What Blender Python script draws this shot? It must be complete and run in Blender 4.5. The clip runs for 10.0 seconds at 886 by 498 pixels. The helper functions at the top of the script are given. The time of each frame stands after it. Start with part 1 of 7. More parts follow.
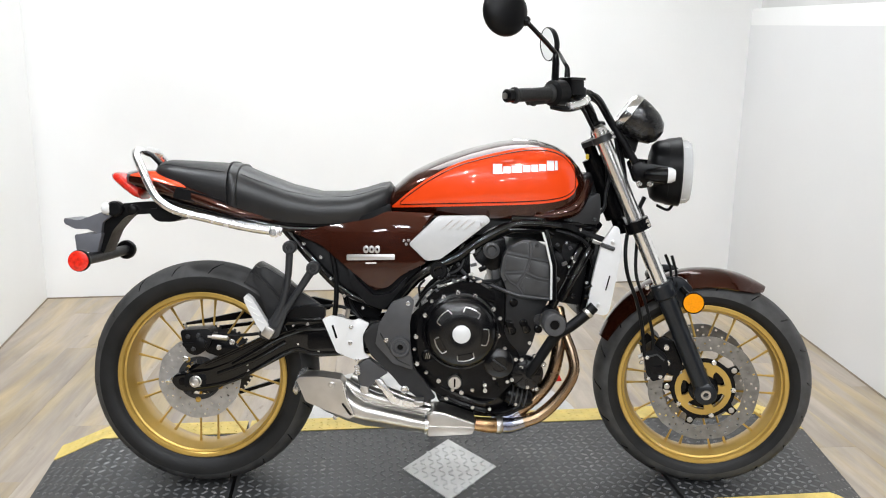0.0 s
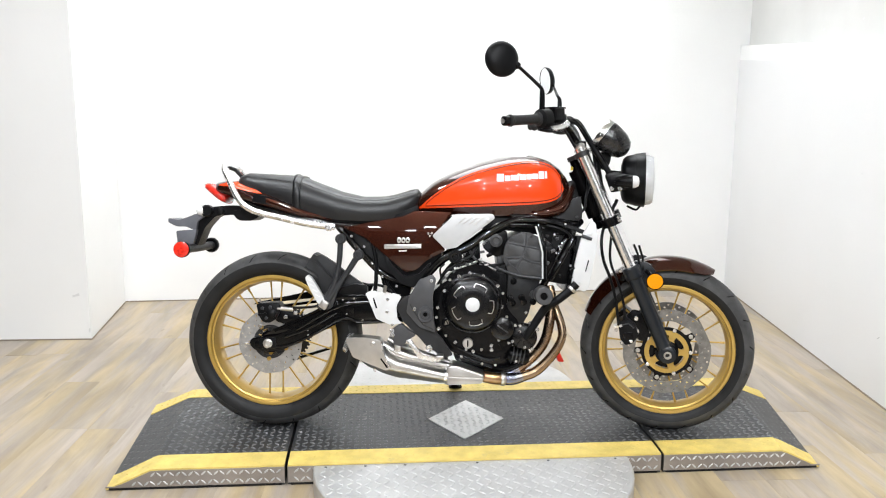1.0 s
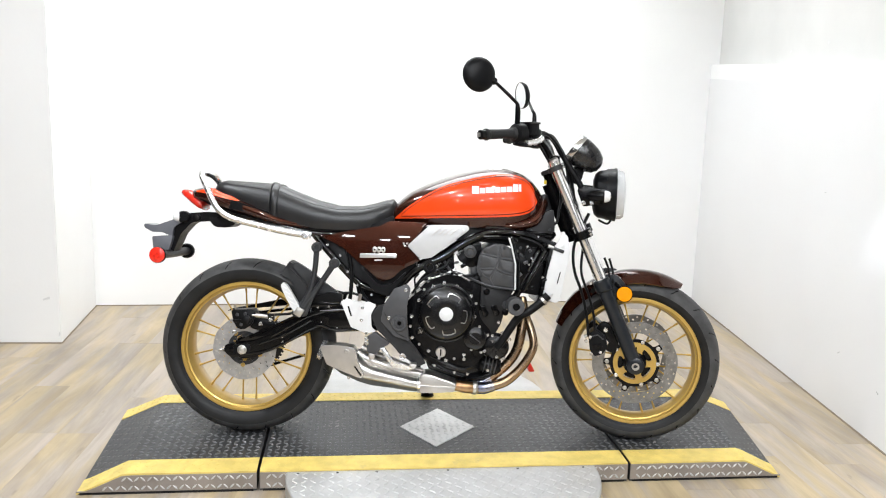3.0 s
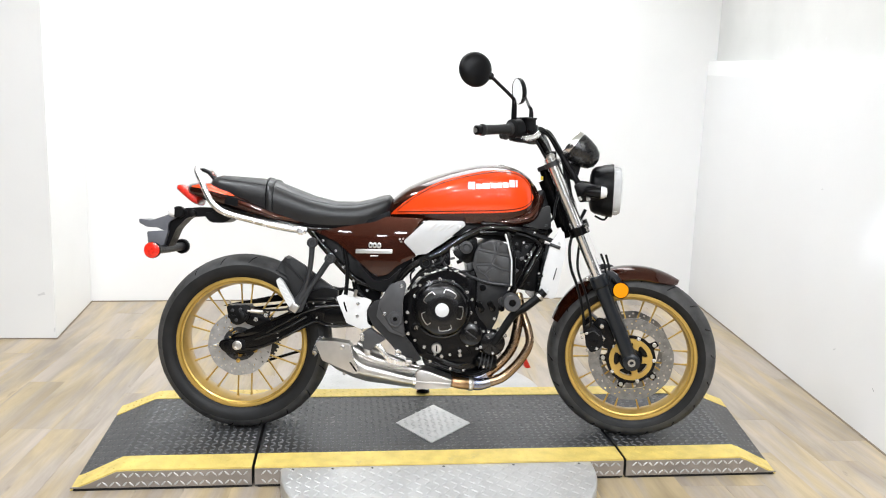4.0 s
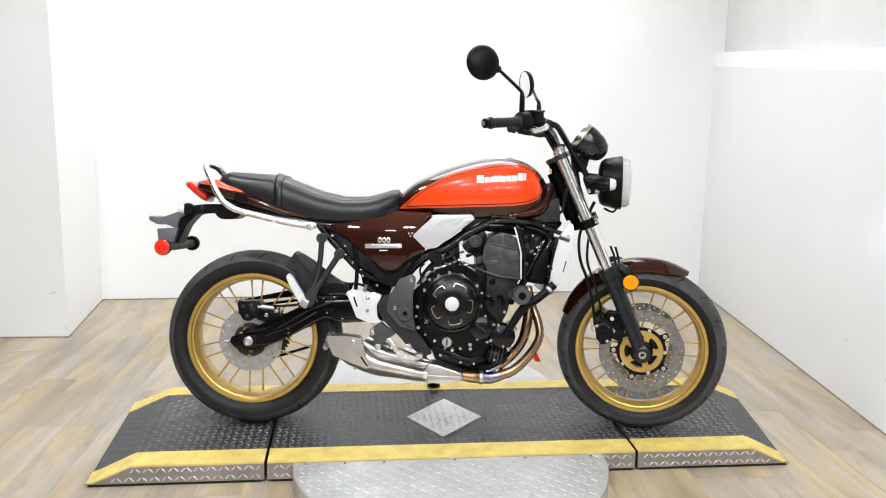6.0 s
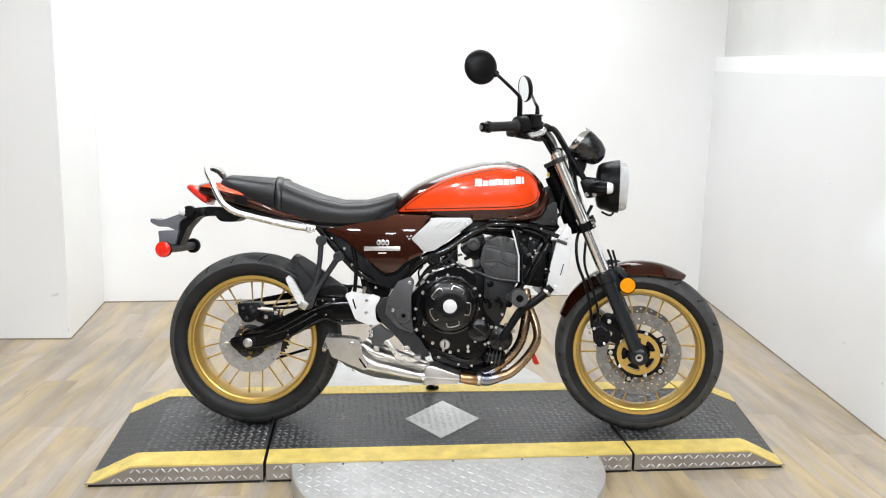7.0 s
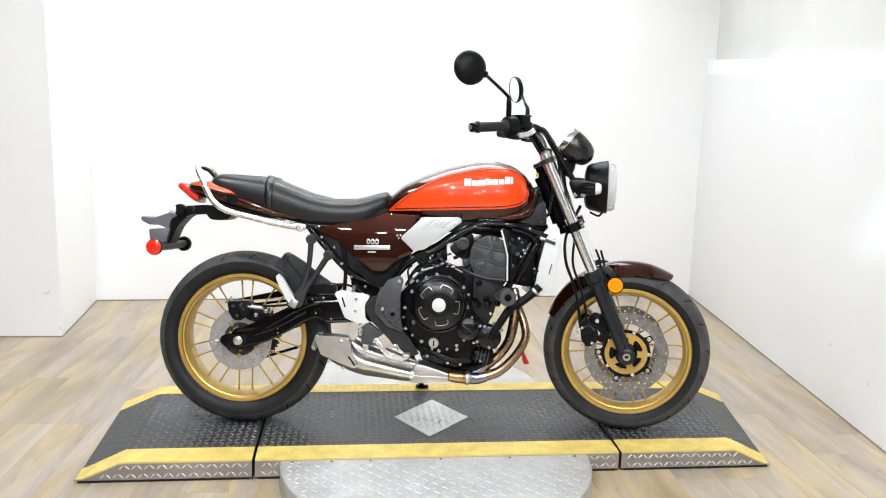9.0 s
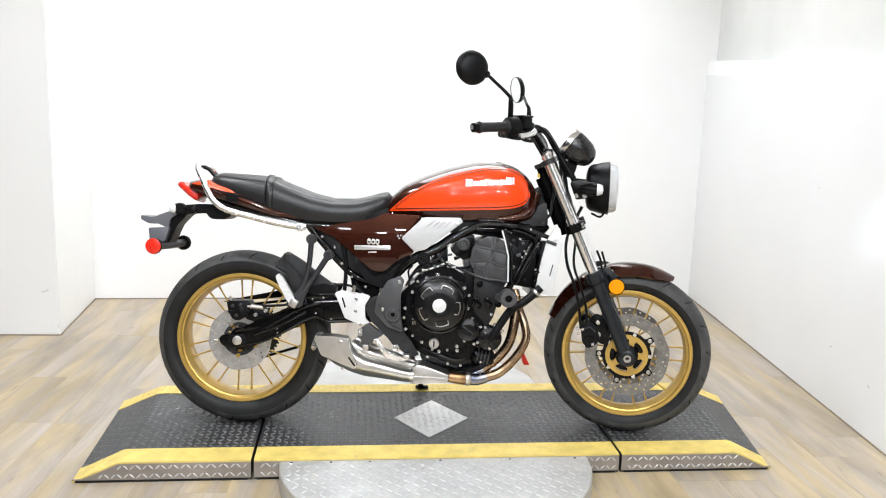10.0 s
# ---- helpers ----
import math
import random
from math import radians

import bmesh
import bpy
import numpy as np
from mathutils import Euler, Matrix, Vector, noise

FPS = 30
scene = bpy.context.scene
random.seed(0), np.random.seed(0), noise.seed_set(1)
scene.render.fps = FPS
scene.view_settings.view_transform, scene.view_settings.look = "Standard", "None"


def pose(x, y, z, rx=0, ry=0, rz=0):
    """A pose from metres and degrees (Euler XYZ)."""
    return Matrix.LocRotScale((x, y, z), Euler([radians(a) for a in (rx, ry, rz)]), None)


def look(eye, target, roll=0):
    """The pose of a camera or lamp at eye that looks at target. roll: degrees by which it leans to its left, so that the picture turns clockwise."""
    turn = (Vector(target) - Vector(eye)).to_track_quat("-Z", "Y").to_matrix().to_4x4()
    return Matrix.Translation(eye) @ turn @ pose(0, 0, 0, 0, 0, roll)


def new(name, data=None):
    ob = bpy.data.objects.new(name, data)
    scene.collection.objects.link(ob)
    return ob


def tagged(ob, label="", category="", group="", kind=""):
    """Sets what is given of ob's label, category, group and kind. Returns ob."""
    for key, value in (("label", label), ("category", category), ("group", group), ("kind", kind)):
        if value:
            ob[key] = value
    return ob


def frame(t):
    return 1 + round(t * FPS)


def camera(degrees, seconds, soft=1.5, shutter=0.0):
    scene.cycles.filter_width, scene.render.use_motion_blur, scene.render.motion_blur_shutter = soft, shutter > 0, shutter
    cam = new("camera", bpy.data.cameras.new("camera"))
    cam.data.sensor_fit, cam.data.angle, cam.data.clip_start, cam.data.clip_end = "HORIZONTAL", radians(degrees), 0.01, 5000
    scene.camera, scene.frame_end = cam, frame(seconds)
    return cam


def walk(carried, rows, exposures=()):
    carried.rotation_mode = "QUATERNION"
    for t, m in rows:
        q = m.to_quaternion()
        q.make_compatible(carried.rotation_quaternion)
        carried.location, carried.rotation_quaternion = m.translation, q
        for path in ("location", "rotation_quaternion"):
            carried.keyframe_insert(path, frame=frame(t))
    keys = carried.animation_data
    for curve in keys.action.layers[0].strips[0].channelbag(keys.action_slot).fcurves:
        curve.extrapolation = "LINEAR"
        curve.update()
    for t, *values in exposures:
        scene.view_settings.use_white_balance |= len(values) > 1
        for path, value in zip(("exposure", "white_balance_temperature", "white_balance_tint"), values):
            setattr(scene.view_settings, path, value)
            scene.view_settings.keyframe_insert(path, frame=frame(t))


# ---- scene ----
cam = camera(58.3, 10.0, soft=1.1)
PATH = [
    (0, (-0.3125, -2.2330, 1.2330), (-0.0590, -0.279, 0.8010), 1.03),
    (0.5, (-0.2702, -2.5843, 1.2511), (-0.0949, -0.616, 0.8924), 1.62),
    (1, (-0.3305, -2.8695, 1.2274), (-0.1619, -0.907, 0.8767), 0.4),
    (1.5, (-0.3539, -2.9849, 1.2425), (-0.1593, -1.019, 0.9382), 1.33),
    (2, (-0.3491, -2.9572, 1.2386), (-0.1516, -0.995, 0.9132), 0.82),
    (2.5, (-0.347, -2.9271, 1.241), (-0.1228, -0.967, 0.9157), 1.37),
    (4, (-0.3389, -2.9037, 1.2358), (-0.0937, -0.947, 0.8999), 1.89),
    (4.5, (-0.342, -2.905, 1.233), (-0.099, -0.948, 0.897), 1.8),
    (5, (-0.3401, -2.9019, 1.231), (-0.1023, -0.946, 0.8842), 1.6),
    (5.5, (-0.3446, -2.9021, 1.23), (-0.1145, -0.946, 0.8813), 1.27),
    (7, (-0.3303, -2.9294, 1.2282), (-0.1121, -0.971, 0.8922), 1.27),
    (7.5, (-0.3141, -2.9481, 1.2302), (-0.0992, -0.987, 0.8986), 1.46),
    (8, (-0.3098, -2.9541, 1.2282), (-0.0899, -0.993, 0.9029), 1.67),
    (8.5, (-0.311, -2.9575, 1.2296), (-0.0896, -0.997, 0.9043), 1.32),
    (9, (-0.3108, -2.9514, 1.2241), (-0.0811, -0.993, 0.8919), 1.62),
    (9.5, (-0.313, -2.946, 1.2293), (-0.079, -0.987, 0.9014), 1.62),
    (10, (-0.3178, -2.94, 1.226), (-0.0841, -0.982, 0.8923), 1.93),
]
EXPOSURES = [(0.0, -0.46), (0.5, -0.33), (1.0, -0.23), (2.0, -0.22), (2.5, -0.22), (4.0, -0.23), (5.0, -0.30), (7.0, -0.36), (8.0, -0.35), (9.0, -0.26), (10.0, -0.22)]
walk(cam, [(t, look(eye, target, roll)) for t, eye, target, roll in PATH], EXPOSURES)

# ---- light: rows of ceiling lamps in a closed showroom bay ----
world = bpy.data.worlds.new("world")
scene.world = world
world.use_nodes = True
world.node_tree.nodes["Background"].inputs["Color"].default_value = (1, 0.98, 0.95, 1)
world.node_tree.nodes["Background"].inputs["Strength"].default_value = 0.25

# x, y, width, depth, watts: square lamps over the aisle, one wide panel over the bike, a far row down the showroom
LAMPS = [(-1.3, -2.2, 0.16, 0.16, 54), (0.0, -2.2, 0.16, 0.16, 42), (1.1, -2.2, 0.16, 0.16, 36), (-1.7, -0.5, 0.16, 0.16, 47),
         (0.02, 1.20, 2.10, 1.50, 33),
         (-1.6, -4.6, 0.16, 0.16, 70), (-0.7, -4.6, 0.16, 0.16, 70), (0.2, -4.6, 0.16, 0.16, 70), (0.9, -4.6, 0.16, 0.16, 70),
         (-3.1, -9.4, 0.42, 0.42, 75), (-1.9, -11.2, 0.42, 0.42, 60), (-0.9, -9.4, 0.42, 0.42, 75), (0.9, -9.4, 0.42, 0.42, 75), (2.5, -9.4, 0.42, 0.42, 75)]
CEIL = 3.0
for lx, ly, lw, ld, watts in LAMPS:
    d = bpy.data.lights.new("ceiling_lamp_light", "AREA")
    d.shape, d.size, d.size_y = "RECTANGLE", lw, ld
    d.energy = watts
    d.color = (0.90, 0.943, 1.0)
    o = new("ceiling_lamp_light", d)
    o.matrix_world = pose(lx, ly, CEIL - 0.06)
# added unseen spot lamp that only throws a narrow cool patch onto the half wall
SPOT = (-0.55, -2.6, CEIL - 0.13)
d = bpy.data.lights.new("added_patch_beam", "SPOT")
d.energy, d.color, d.shadow_soft_size = 420, (0.80, 0.88, 1.0), 0.02
d.spot_size, d.spot_blend = radians(4.8), 1.0
o = new("added_patch_beam", d)
o.matrix_world = look(SPOT, (1.741, -0.11, 0.87))


# ---- materials ----
def mat(name, col, rough=0.5, metal=0.0, var=0.08, scale=20.0, bump=0.0, bscale=200.0, coat=0.0, spec=0.5, rvar=0.06, col2=None, detail=4.0):
    m = bpy.data.materials.new(name)
    m.use_nodes = True
    nt = m.node_tree
    b = nt.nodes["Principled BSDF"]
    tc = nt.nodes.new("ShaderNodeTexCoord")
    n1 = nt.nodes.new("ShaderNodeTexNoise")
    n1.inputs["Scale"].default_value = scale
    n1.inputs["Detail"].default_value = detail
    nt.links.new(tc.outputs["Object"], n1.inputs["Vector"])
    mix = nt.nodes.new("ShaderNodeMix")
    mix.data_type = "RGBA"
    c = Vector(col)
    lo = c * (1 - var) if col2 is None else Vector(col2)
    hi = c * (1 + var) if col2 is None else c
    mix.inputs["A"].default_value = (*[max(0, v) for v in lo], 1)
    mix.inputs["B"].default_value = (*[min(1, v) for v in hi], 1)
    ramp = nt.nodes.new("ShaderNodeMapRange")
    ramp.inputs["From Min"].default_value, ramp.inputs["From Max"].default_value = 0.3, 0.7
    nt.links.new(n1.outputs["Fac"], ramp.inputs["Value"])
    nt.links.new(ramp.outputs["Result"], mix.inputs["Factor"])
    nt.links.new(mix.outputs["Result"], b.inputs["Base Color"])
    rr = nt.nodes.new("ShaderNodeMapRange")
    rr.inputs["To Min"].default_value, rr.inputs["To Max"].default_value = max(0.02, rough - rvar), min(1, rough + rvar)
    n2 = nt.nodes.new("ShaderNodeTexNoise")
    n2.inputs["Scale"].default_value = scale * 3.1
    nt.links.new(tc.outputs["Object"], n2.inputs["Vector"])
    nt.links.new(n2.outputs["Fac"], rr.inputs["Value"])
    nt.links.new(rr.outputs["Result"], b.inputs["Roughness"])
    b.inputs["Metallic"].default_value = metal
    b.inputs["Coat Weight"].default_value = coat
    b.inputs["Coat Roughness"].default_value = 0.03
    b.inputs["Specular IOR Level"].default_value = spec
    if bump:
        n3 = nt.nodes.new("ShaderNodeTexNoise")
        n3.inputs["Scale"].default_value = bscale
        n3.inputs["Detail"].default_value = 3
        nt.links.new(tc.outputs["Object"], n3.inputs["Vector"])
        bp = nt.nodes.new("ShaderNodeBump")
        bp.inputs["Strength"].default_value = bump
        bp.inputs["Distance"].default_value = 0.002
        nt.links.new(n3.outputs["Fac"], bp.inputs["Height"])
        nt.links.new(bp.outputs["Normal"], b.inputs["Normal"])
    return m


def glass(name, col, rough=0.02):
    m = bpy.data.materials.new(name)
    m.use_nodes = True
    b = m.node_tree.nodes["Principled BSDF"]
    b.inputs["Base Color"].default_value = (*col, 1)
    b.inputs["Roughness"].default_value = rough
    b.inputs["Transmission Weight"].default_value = 1.0
    b.inputs["IOR"].default_value = 1.45
    return m


M_WALL = mat("white_wall_paint", (0.86, 0.86, 0.855), 0.45, var=0.02, scale=1.6, bump=0.15, bscale=60)
# grey with the upper wall's shade put into the base colour
M_SHADEWALL = mat("shaded_wall_grey", (0.64, 0.637, 0.62), 0.7, var=0.05, scale=2.5, bump=0.15, bscale=60)
M_CEIL = mat("ceiling_paint", (0.68, 0.68, 0.67), 0.8, var=0.05, scale=2)
M_DARKWALL = mat("unseen_dark_wall", (0.022, 0.022, 0.023), 0.8, var=0.15, scale=1.5)
M_ORANGE = mat("orange_paint", (0.79, 0.063, 0.0085), 0.22, var=0.03, scale=8, coat=0.8, spec=0.25)
M_BROWN = mat("brown_metallic_paint", (0.036, 0.0080, 0.0036), 0.25, metal=0.5, var=0.06, scale=260, coat=1.0, detail=2, spec=0.05)
M_BLACKGLOSS = mat("gloss_black_paint", (0.0028, 0.0028, 0.003), 0.10, var=0.15, spec=0.45)
M_BLACK = mat("satin_black_paint", (0.0030, 0.0030, 0.0034), 0.22, var=0.2, scale=30, bump=0.05, spec=0.17)
M_PLASTIC = mat("black_plastic", (0.0055, 0.0055, 0.006), 0.36, var=0.25, scale=30, bump=0.12, bscale=700, spec=0.13)
M_ENGINE = mat("engine_black", (0.003, 0.003, 0.0035), 0.22, var=0.3, scale=25, bump=0.08, bscale=400, spec=0.45)
M_ENGGREY = mat("engine_dark_grey", (0.046, 0.046, 0.047), 0.34, var=0.25, scale=25, bump=0.15, bscale=400, spec=0.35)
M_GREY = mat("dark_grey_satin", (0.028, 0.029, 0.031), 0.40, metal=0.25, var=0.15, scale=30, bump=0.1)
M_HUGGER = mat("textured_black_plastic", (0.013, 0.013, 0.014), 0.42, var=0.2, scale=30, bump=0.3, bscale=600, spec=0.35)
M_HANGER = mat("cast_grey_aluminium", (0.062, 0.062, 0.065), 0.42, metal=0.3, var=0.1, scale=30, bump=0.08)
M_FORK = mat("fork_slider_black", (0.009, 0.011, 0.014), 0.30, var=0.15, scale=30, spec=0.4)
M_RUBBER = mat("tyre_rubber", (0.0115, 0.0115, 0.0118), 0.50, spec=0.25, var=0.3, scale=14, bump=0.25, bscale=350)
M_TYRETREAD = mat("dusty_tyre_tread", (0.048, 0.0475, 0.047), 0.60, spec=0.33, var=0.35, scale=22, bump=0.3, bscale=300)
M_GRIP = mat("grip_rubber", (0.016, 0.016, 0.016), 0.65, spec=0.3, var=0.2, bump=0.5, bscale=500)
M_SEAT = mat("seat_vinyl", (0.0085, 0.0085, 0.0092), 0.39, spec=0.5, var=0.15, scale=12, bump=0.2, bscale=420)
M_CHROME = mat("chrome", (0.82, 0.82, 0.83), 0.17, metal=1.0, var=0.03)
M_SATIN = mat("satin_chrome", (0.86, 0.86, 0.86), 0.26, metal=0.92, var=0.03)
M_STEEL = mat("brushed_steel", (0.57, 0.55, 0.525), 0.34, metal=1.0, var=0.14, scale=14, bump=0.06, bscale=300)
M_HEADER = mat("heat_tinted_steel", (0.46, 0.31, 0.185), 0.26, metal=1.0, scale=9, col2=(0.27, 0.195, 0.14))
M_HEAT = mat("heat_orange_steel", (0.50, 0.35, 0.17), 0.30, metal=1.0, scale=26, col2=(0.33, 0.16, 0.10))
M_BLUED = mat("heat_blued_steel", (0.46, 0.44, 0.44), 0.25, metal=1.0, scale=24, col2=(0.20, 0.22, 0.34))
M_ALU = mat("bare_aluminium", (0.66, 0.66, 0.66), 0.30, metal=0.9, var=0.06, scale=14)
M_PLATEGREY = mat("grey_plate_bracket", (0.11, 0.113, 0.128), 0.4, var=0.15)
M_SILVER = mat("silver_paint", (0.66, 0.66, 0.66), 0.36, metal=0.1, var=0.03, scale=30)
M_BOLT = mat("zinc_bolt", (0.75, 0.75, 0.75), 0.25, metal=1.0, var=0.05)
M_GOLD = mat("gold_anodised", (0.53, 0.345, 0.085), 0.32, metal=0.55, var=0.07, scale=18, coat=0.3)
M_DISC = mat("disc_steel", (0.25, 0.247, 0.243), 0.33, metal=0.85, var=0.2, scale=45, bump=0.05, bscale=500)
M_RED = mat("red_lens", (0.72, 0.025, 0.012), 0.15, var=0.25, scale=110, coat=0.6, bump=0.6, bscale=110)
M_REDPL = mat("red_plastic", (0.70, 0.03, 0.015), 0.4, var=0.05)
M_AMBER = mat("amber_reflector", (0.84, 0.29, 0.002), 0.2, var=0.12, scale=240, spec=0.25, bump=0.5, bscale=220)
M_INSERT = mat("satin_silver_cover", (0.50, 0.50, 0.50), 0.34, metal=0.15, var=0.04, scale=30)
M_WHITELENS = mat("clear_lens_plastic", (0.75, 0.75, 0.75), 0.12, var=0.05, scale=90, coat=0.6)
M_MIRROR = mat("mirror_glass", (0.85, 0.86, 0.87), 0.03, metal=1.0, var=0.01, rvar=0.01)
M_BADGE = mat("silver_badge", (0.78, 0.78, 0.77), 0.35, metal=0.15, var=0.03)
M_YELLOWCAP = mat("yellow_tag", (0.7, 0.5, 0.02), 0.4, var=0.05)
M_GLASS = glass("headlight_glass", (0.97, 0.98, 0.98))
M_LENS = mat("frosted_clear_lens", (0.92, 0.93, 0.94), 0.06, var=0.05, scale=40, coat=0.5)
M_LENS.node_tree.nodes["Principled BSDF"].inputs["Transmission Weight"].default_value = 0.5
M_DIAL = mat("dial_face", (0.02, 0.02, 0.022), 0.4)
M_DISCREAR = mat("bright_disc_steel", (0.46, 0.455, 0.45), 0.36, metal=0.8, var=0.15, scale=45, bump=0.05, bscale=500)
M_CYL = mat("cylinder_black", (0.009, 0.009, 0.0095), 0.32, var=0.25, scale=25, bump=0.12, bscale=400, spec=0.3)
M_FORKTUBE = mat("polished_fork_tube", (0.90, 0.90, 0.90), 0.19, metal=0.95, var=0.02)
M_LAMPGLOW = bpy.data.materials.new("lamp_diffuser")
M_LAMPGLOW.use_nodes = True
M_LAMPGLOW.node_tree.nodes["Principled BSDF"].inputs["Emission Color"].default_value = (0.95, 0.985, 1.0, 1)
M_LAMPGLOW.node_tree.nodes["Principled BSDF"].inputs["Emission Strength"].default_value = 6.0


def worn(name, base, under, rough, metal, amount, scale, metal2=0.8):
    """Paint worn through to bare metal in patches."""
    m = mat(name, base, rough, metal, var=0.14, scale=scale * 2.3, bump=0.15, bscale=180)
    nt = m.node_tree
    b = nt.nodes["Principled BSDF"]
    tc = nt.nodes["Texture Coordinate"]
    n = nt.nodes.new("ShaderNodeTexNoise")
    n.inputs["Scale"].default_value = scale
    n.inputs["Detail"].default_value = 9
    n.inputs["Roughness"].default_value = 0.72
    nt.links.new(tc.outputs["Object"], n.inputs["Vector"])
    r = nt.nodes.new("ShaderNodeMapRange")
    r.inputs["From Min"].default_value, r.inputs["From Max"].default_value = 0.66 - amount, 0.80 - amount
    nt.links.new(n.outputs["Fac"], r.inputs["Value"])
    mx = nt.nodes.new("ShaderNodeMix")
    mx.data_type = "RGBA"
    nt.links.new(r.outputs["Result"], mx.inputs["Factor"])
    nt.links.new(b.inputs["Base Color"].links[0].from_socket, mx.inputs["A"])
    mx.inputs["B"].default_value = (*under, 1)
    nt.links.new(mx.outputs["Result"], b.inputs["Base Color"])
    mm = nt.nodes.new("ShaderNodeMath")
    mm.operation = "MULTIPLY"
    mm.inputs[1].default_value = metal2
    nt.links.new(r.outputs["Result"], mm.inputs[0])
    nt.links.new(mm.outputs["Value"], b.inputs["Metallic"])
    return m


M_DECK = worn("worn_grey_deck_paint", (0.033, 0.0335, 0.034), (0.095, 0.089, 0.084), 0.42, 0.0, 0.06, 5, 0.4)
# deck paint, worn, lightened so the marks carry their sheen in colour
M_TREAD = worn("worn_sheen_tread_tops", (0.108, 0.110, 0.113), (0.23, 0.22, 0.215), 0.34, 0.0, 0.12, 7, 0.4)
M_YELLOW = worn("yellow_safety_paint", (0.68, 0.52, 0.145), (0.38, 0.31, 0.16), 0.5, 0.0, 0.05, 8, 0.0)
M_PLATE = mat("aluminium_tread_plate", (0.55, 0.55, 0.545), 0.42, metal=0.5, var=0.14, scale=7, bump=0.1, bscale=90)
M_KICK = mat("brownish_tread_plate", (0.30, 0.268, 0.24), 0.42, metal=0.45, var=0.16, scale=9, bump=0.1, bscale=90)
M_POD = mat("satin_black_pod", (0.007, 0.007, 0.008), 0.27, var=0.2, spec=0.6)
M_EASTWALL = mat("stained_white_paint", (0.765, 0.765, 0.77), 0.42, scale=1.1, bump=0.1, bscale=60, col2=(0.73, 0.73, 0.735), detail=2)
M_STAIN = mat("grey_scuff", (0.42, 0.42, 0.42), 0.6)
M_SMUDGE = mat("faint_smudge", (0.70, 0.70, 0.70), 0.6, scale=60)


def wood(name, islands=False):
    m = bpy.data.materials.new(name)
    m.use_nodes = True
    nt = m.node_tree
    L = nt.links.new
    b = nt.nodes["Principled BSDF"]
    tc = nt.nodes.new("ShaderNodeTexCoord")
    oi = nt.nodes.new("ShaderNodeObjectInfo")
    comb = nt.nodes.new("ShaderNodeCombineXYZ")
    mul = nt.nodes.new("ShaderNodeMath")
    mul.operation = "MULTIPLY"
    mul.inputs[1].default_value = 37.0
    chance = nt.nodes.new("ShaderNodeNewGeometry").outputs["Random Per Island"] if islands else oi.outputs["Random"]
    L(chance, mul.inputs[0])
    for i in range(3):
        L(mul.outputs["Value"], comb.inputs[i])
    add = nt.nodes.new("ShaderNodeVectorMath")
    L(tc.outputs["Object"], add.inputs[0])
    L(comb.outputs["Vector"], add.inputs[1])
    mp = nt.nodes.new("ShaderNodeMapping")
    mp.inputs["Scale"].default_value = (8, 1.35, 1)
    L(add.outputs["Vector"], mp.inputs["Vector"])
    n = nt.nodes.new("ShaderNodeTexNoise")
    n.inputs["Scale"].default_value = 1.0
    n.inputs["Detail"].default_value = 7
    n.inputs["Roughness"].default_value = 0.62
    n.inputs["Distortion"].default_value = 0.5
    L(mp.outputs["Vector"], n.inputs["Vector"])
    mp2 = nt.nodes.new("ShaderNodeMapping")
    mp2.inputs["Scale"].default_value = (120, 5, 1)
    L(add.outputs["Vector"], mp2.inputs["Vector"])
    n2 = nt.nodes.new("ShaderNodeTexNoise")
    n2.inputs["Scale"].default_value = 1.0
    n2.inputs["Detail"].default_value = 4
    L(mp2.outputs["Vector"], n2.inputs["Vector"])
    ramp = nt.nodes.new("ShaderNodeValToRGB")
    e = ramp.color_ramp.elements
    e[0].position, e[0].color = 0.31, (0.255, 0.215, 0.174, 1)
    e[1].position, e[1].color = 0.70, (0.478, 0.412, 0.334, 1)
    mid = ramp.color_ramp.elements.new(0.5)
    mid.color = (0.360, 0.308, 0.248, 1)
    mixv = nt.nodes.new("ShaderNodeMath")
    mixv.operation = "MULTIPLY_ADD"
    mixv.inputs[1].default_value = 0.13
    L(n2.outputs["Fac"], mixv.inputs[0])
    sub = nt.nodes.new("ShaderNodeMath")
    sub.operation = "SUBTRACT"
    sub.inputs[1].default_value = 0.065
    L(n.outputs["Fac"], sub.inputs[0])
    L(sub.outputs["Value"], mixv.inputs[2])
    L(mixv.outputs["Value"], ramp.inputs["Fac"])
    mp3 = nt.nodes.new("ShaderNodeMapping")
    mp3.inputs["Scale"].default_value = (8, 0.8, 1)
    mp3.inputs["Location"].default_value = (3.3, 8.1, 0)
    L(add.outputs["Vector"], mp3.inputs["Vector"])
    n4 = nt.nodes.new("ShaderNodeTexNoise")
    n4.inputs["Scale"].default_value = 1.3
    n4.inputs["Detail"].default_value = 5
    L(mp3.outputs["Vector"], n4.inputs["Vector"])
    hue = nt.nodes.new("ShaderNodeValToRGB")
    hue.color_ramp.elements[0].position, hue.color_ramp.elements[0].color = 0.42, (0.97, 0.97, 1.00, 1)
    hue.color_ramp.elements[1].position, hue.color_ramp.elements[1].color = 0.60, (1.09, 1.0, 0.74, 1)
    L(n4.outputs["Fac"], hue.inputs["Fac"])
    tint = nt.nodes.new("ShaderNodeMix")
    tint.data_type, tint.blend_type = "RGBA", "MULTIPLY"
    tint.inputs["Factor"].default_value = 1.0
    L(ramp.outputs["Color"], tint.inputs["A"])
    L(hue.outputs["Color"], tint.inputs["B"])
    hsv = nt.nodes.new("ShaderNodeHueSaturation")
    mr = nt.nodes.new("ShaderNodeMapRange")
    mr.inputs["To Min"].default_value, mr.inputs["To Max"].default_value = 0.93, 1.07
    L(chance, mr.inputs["Value"])
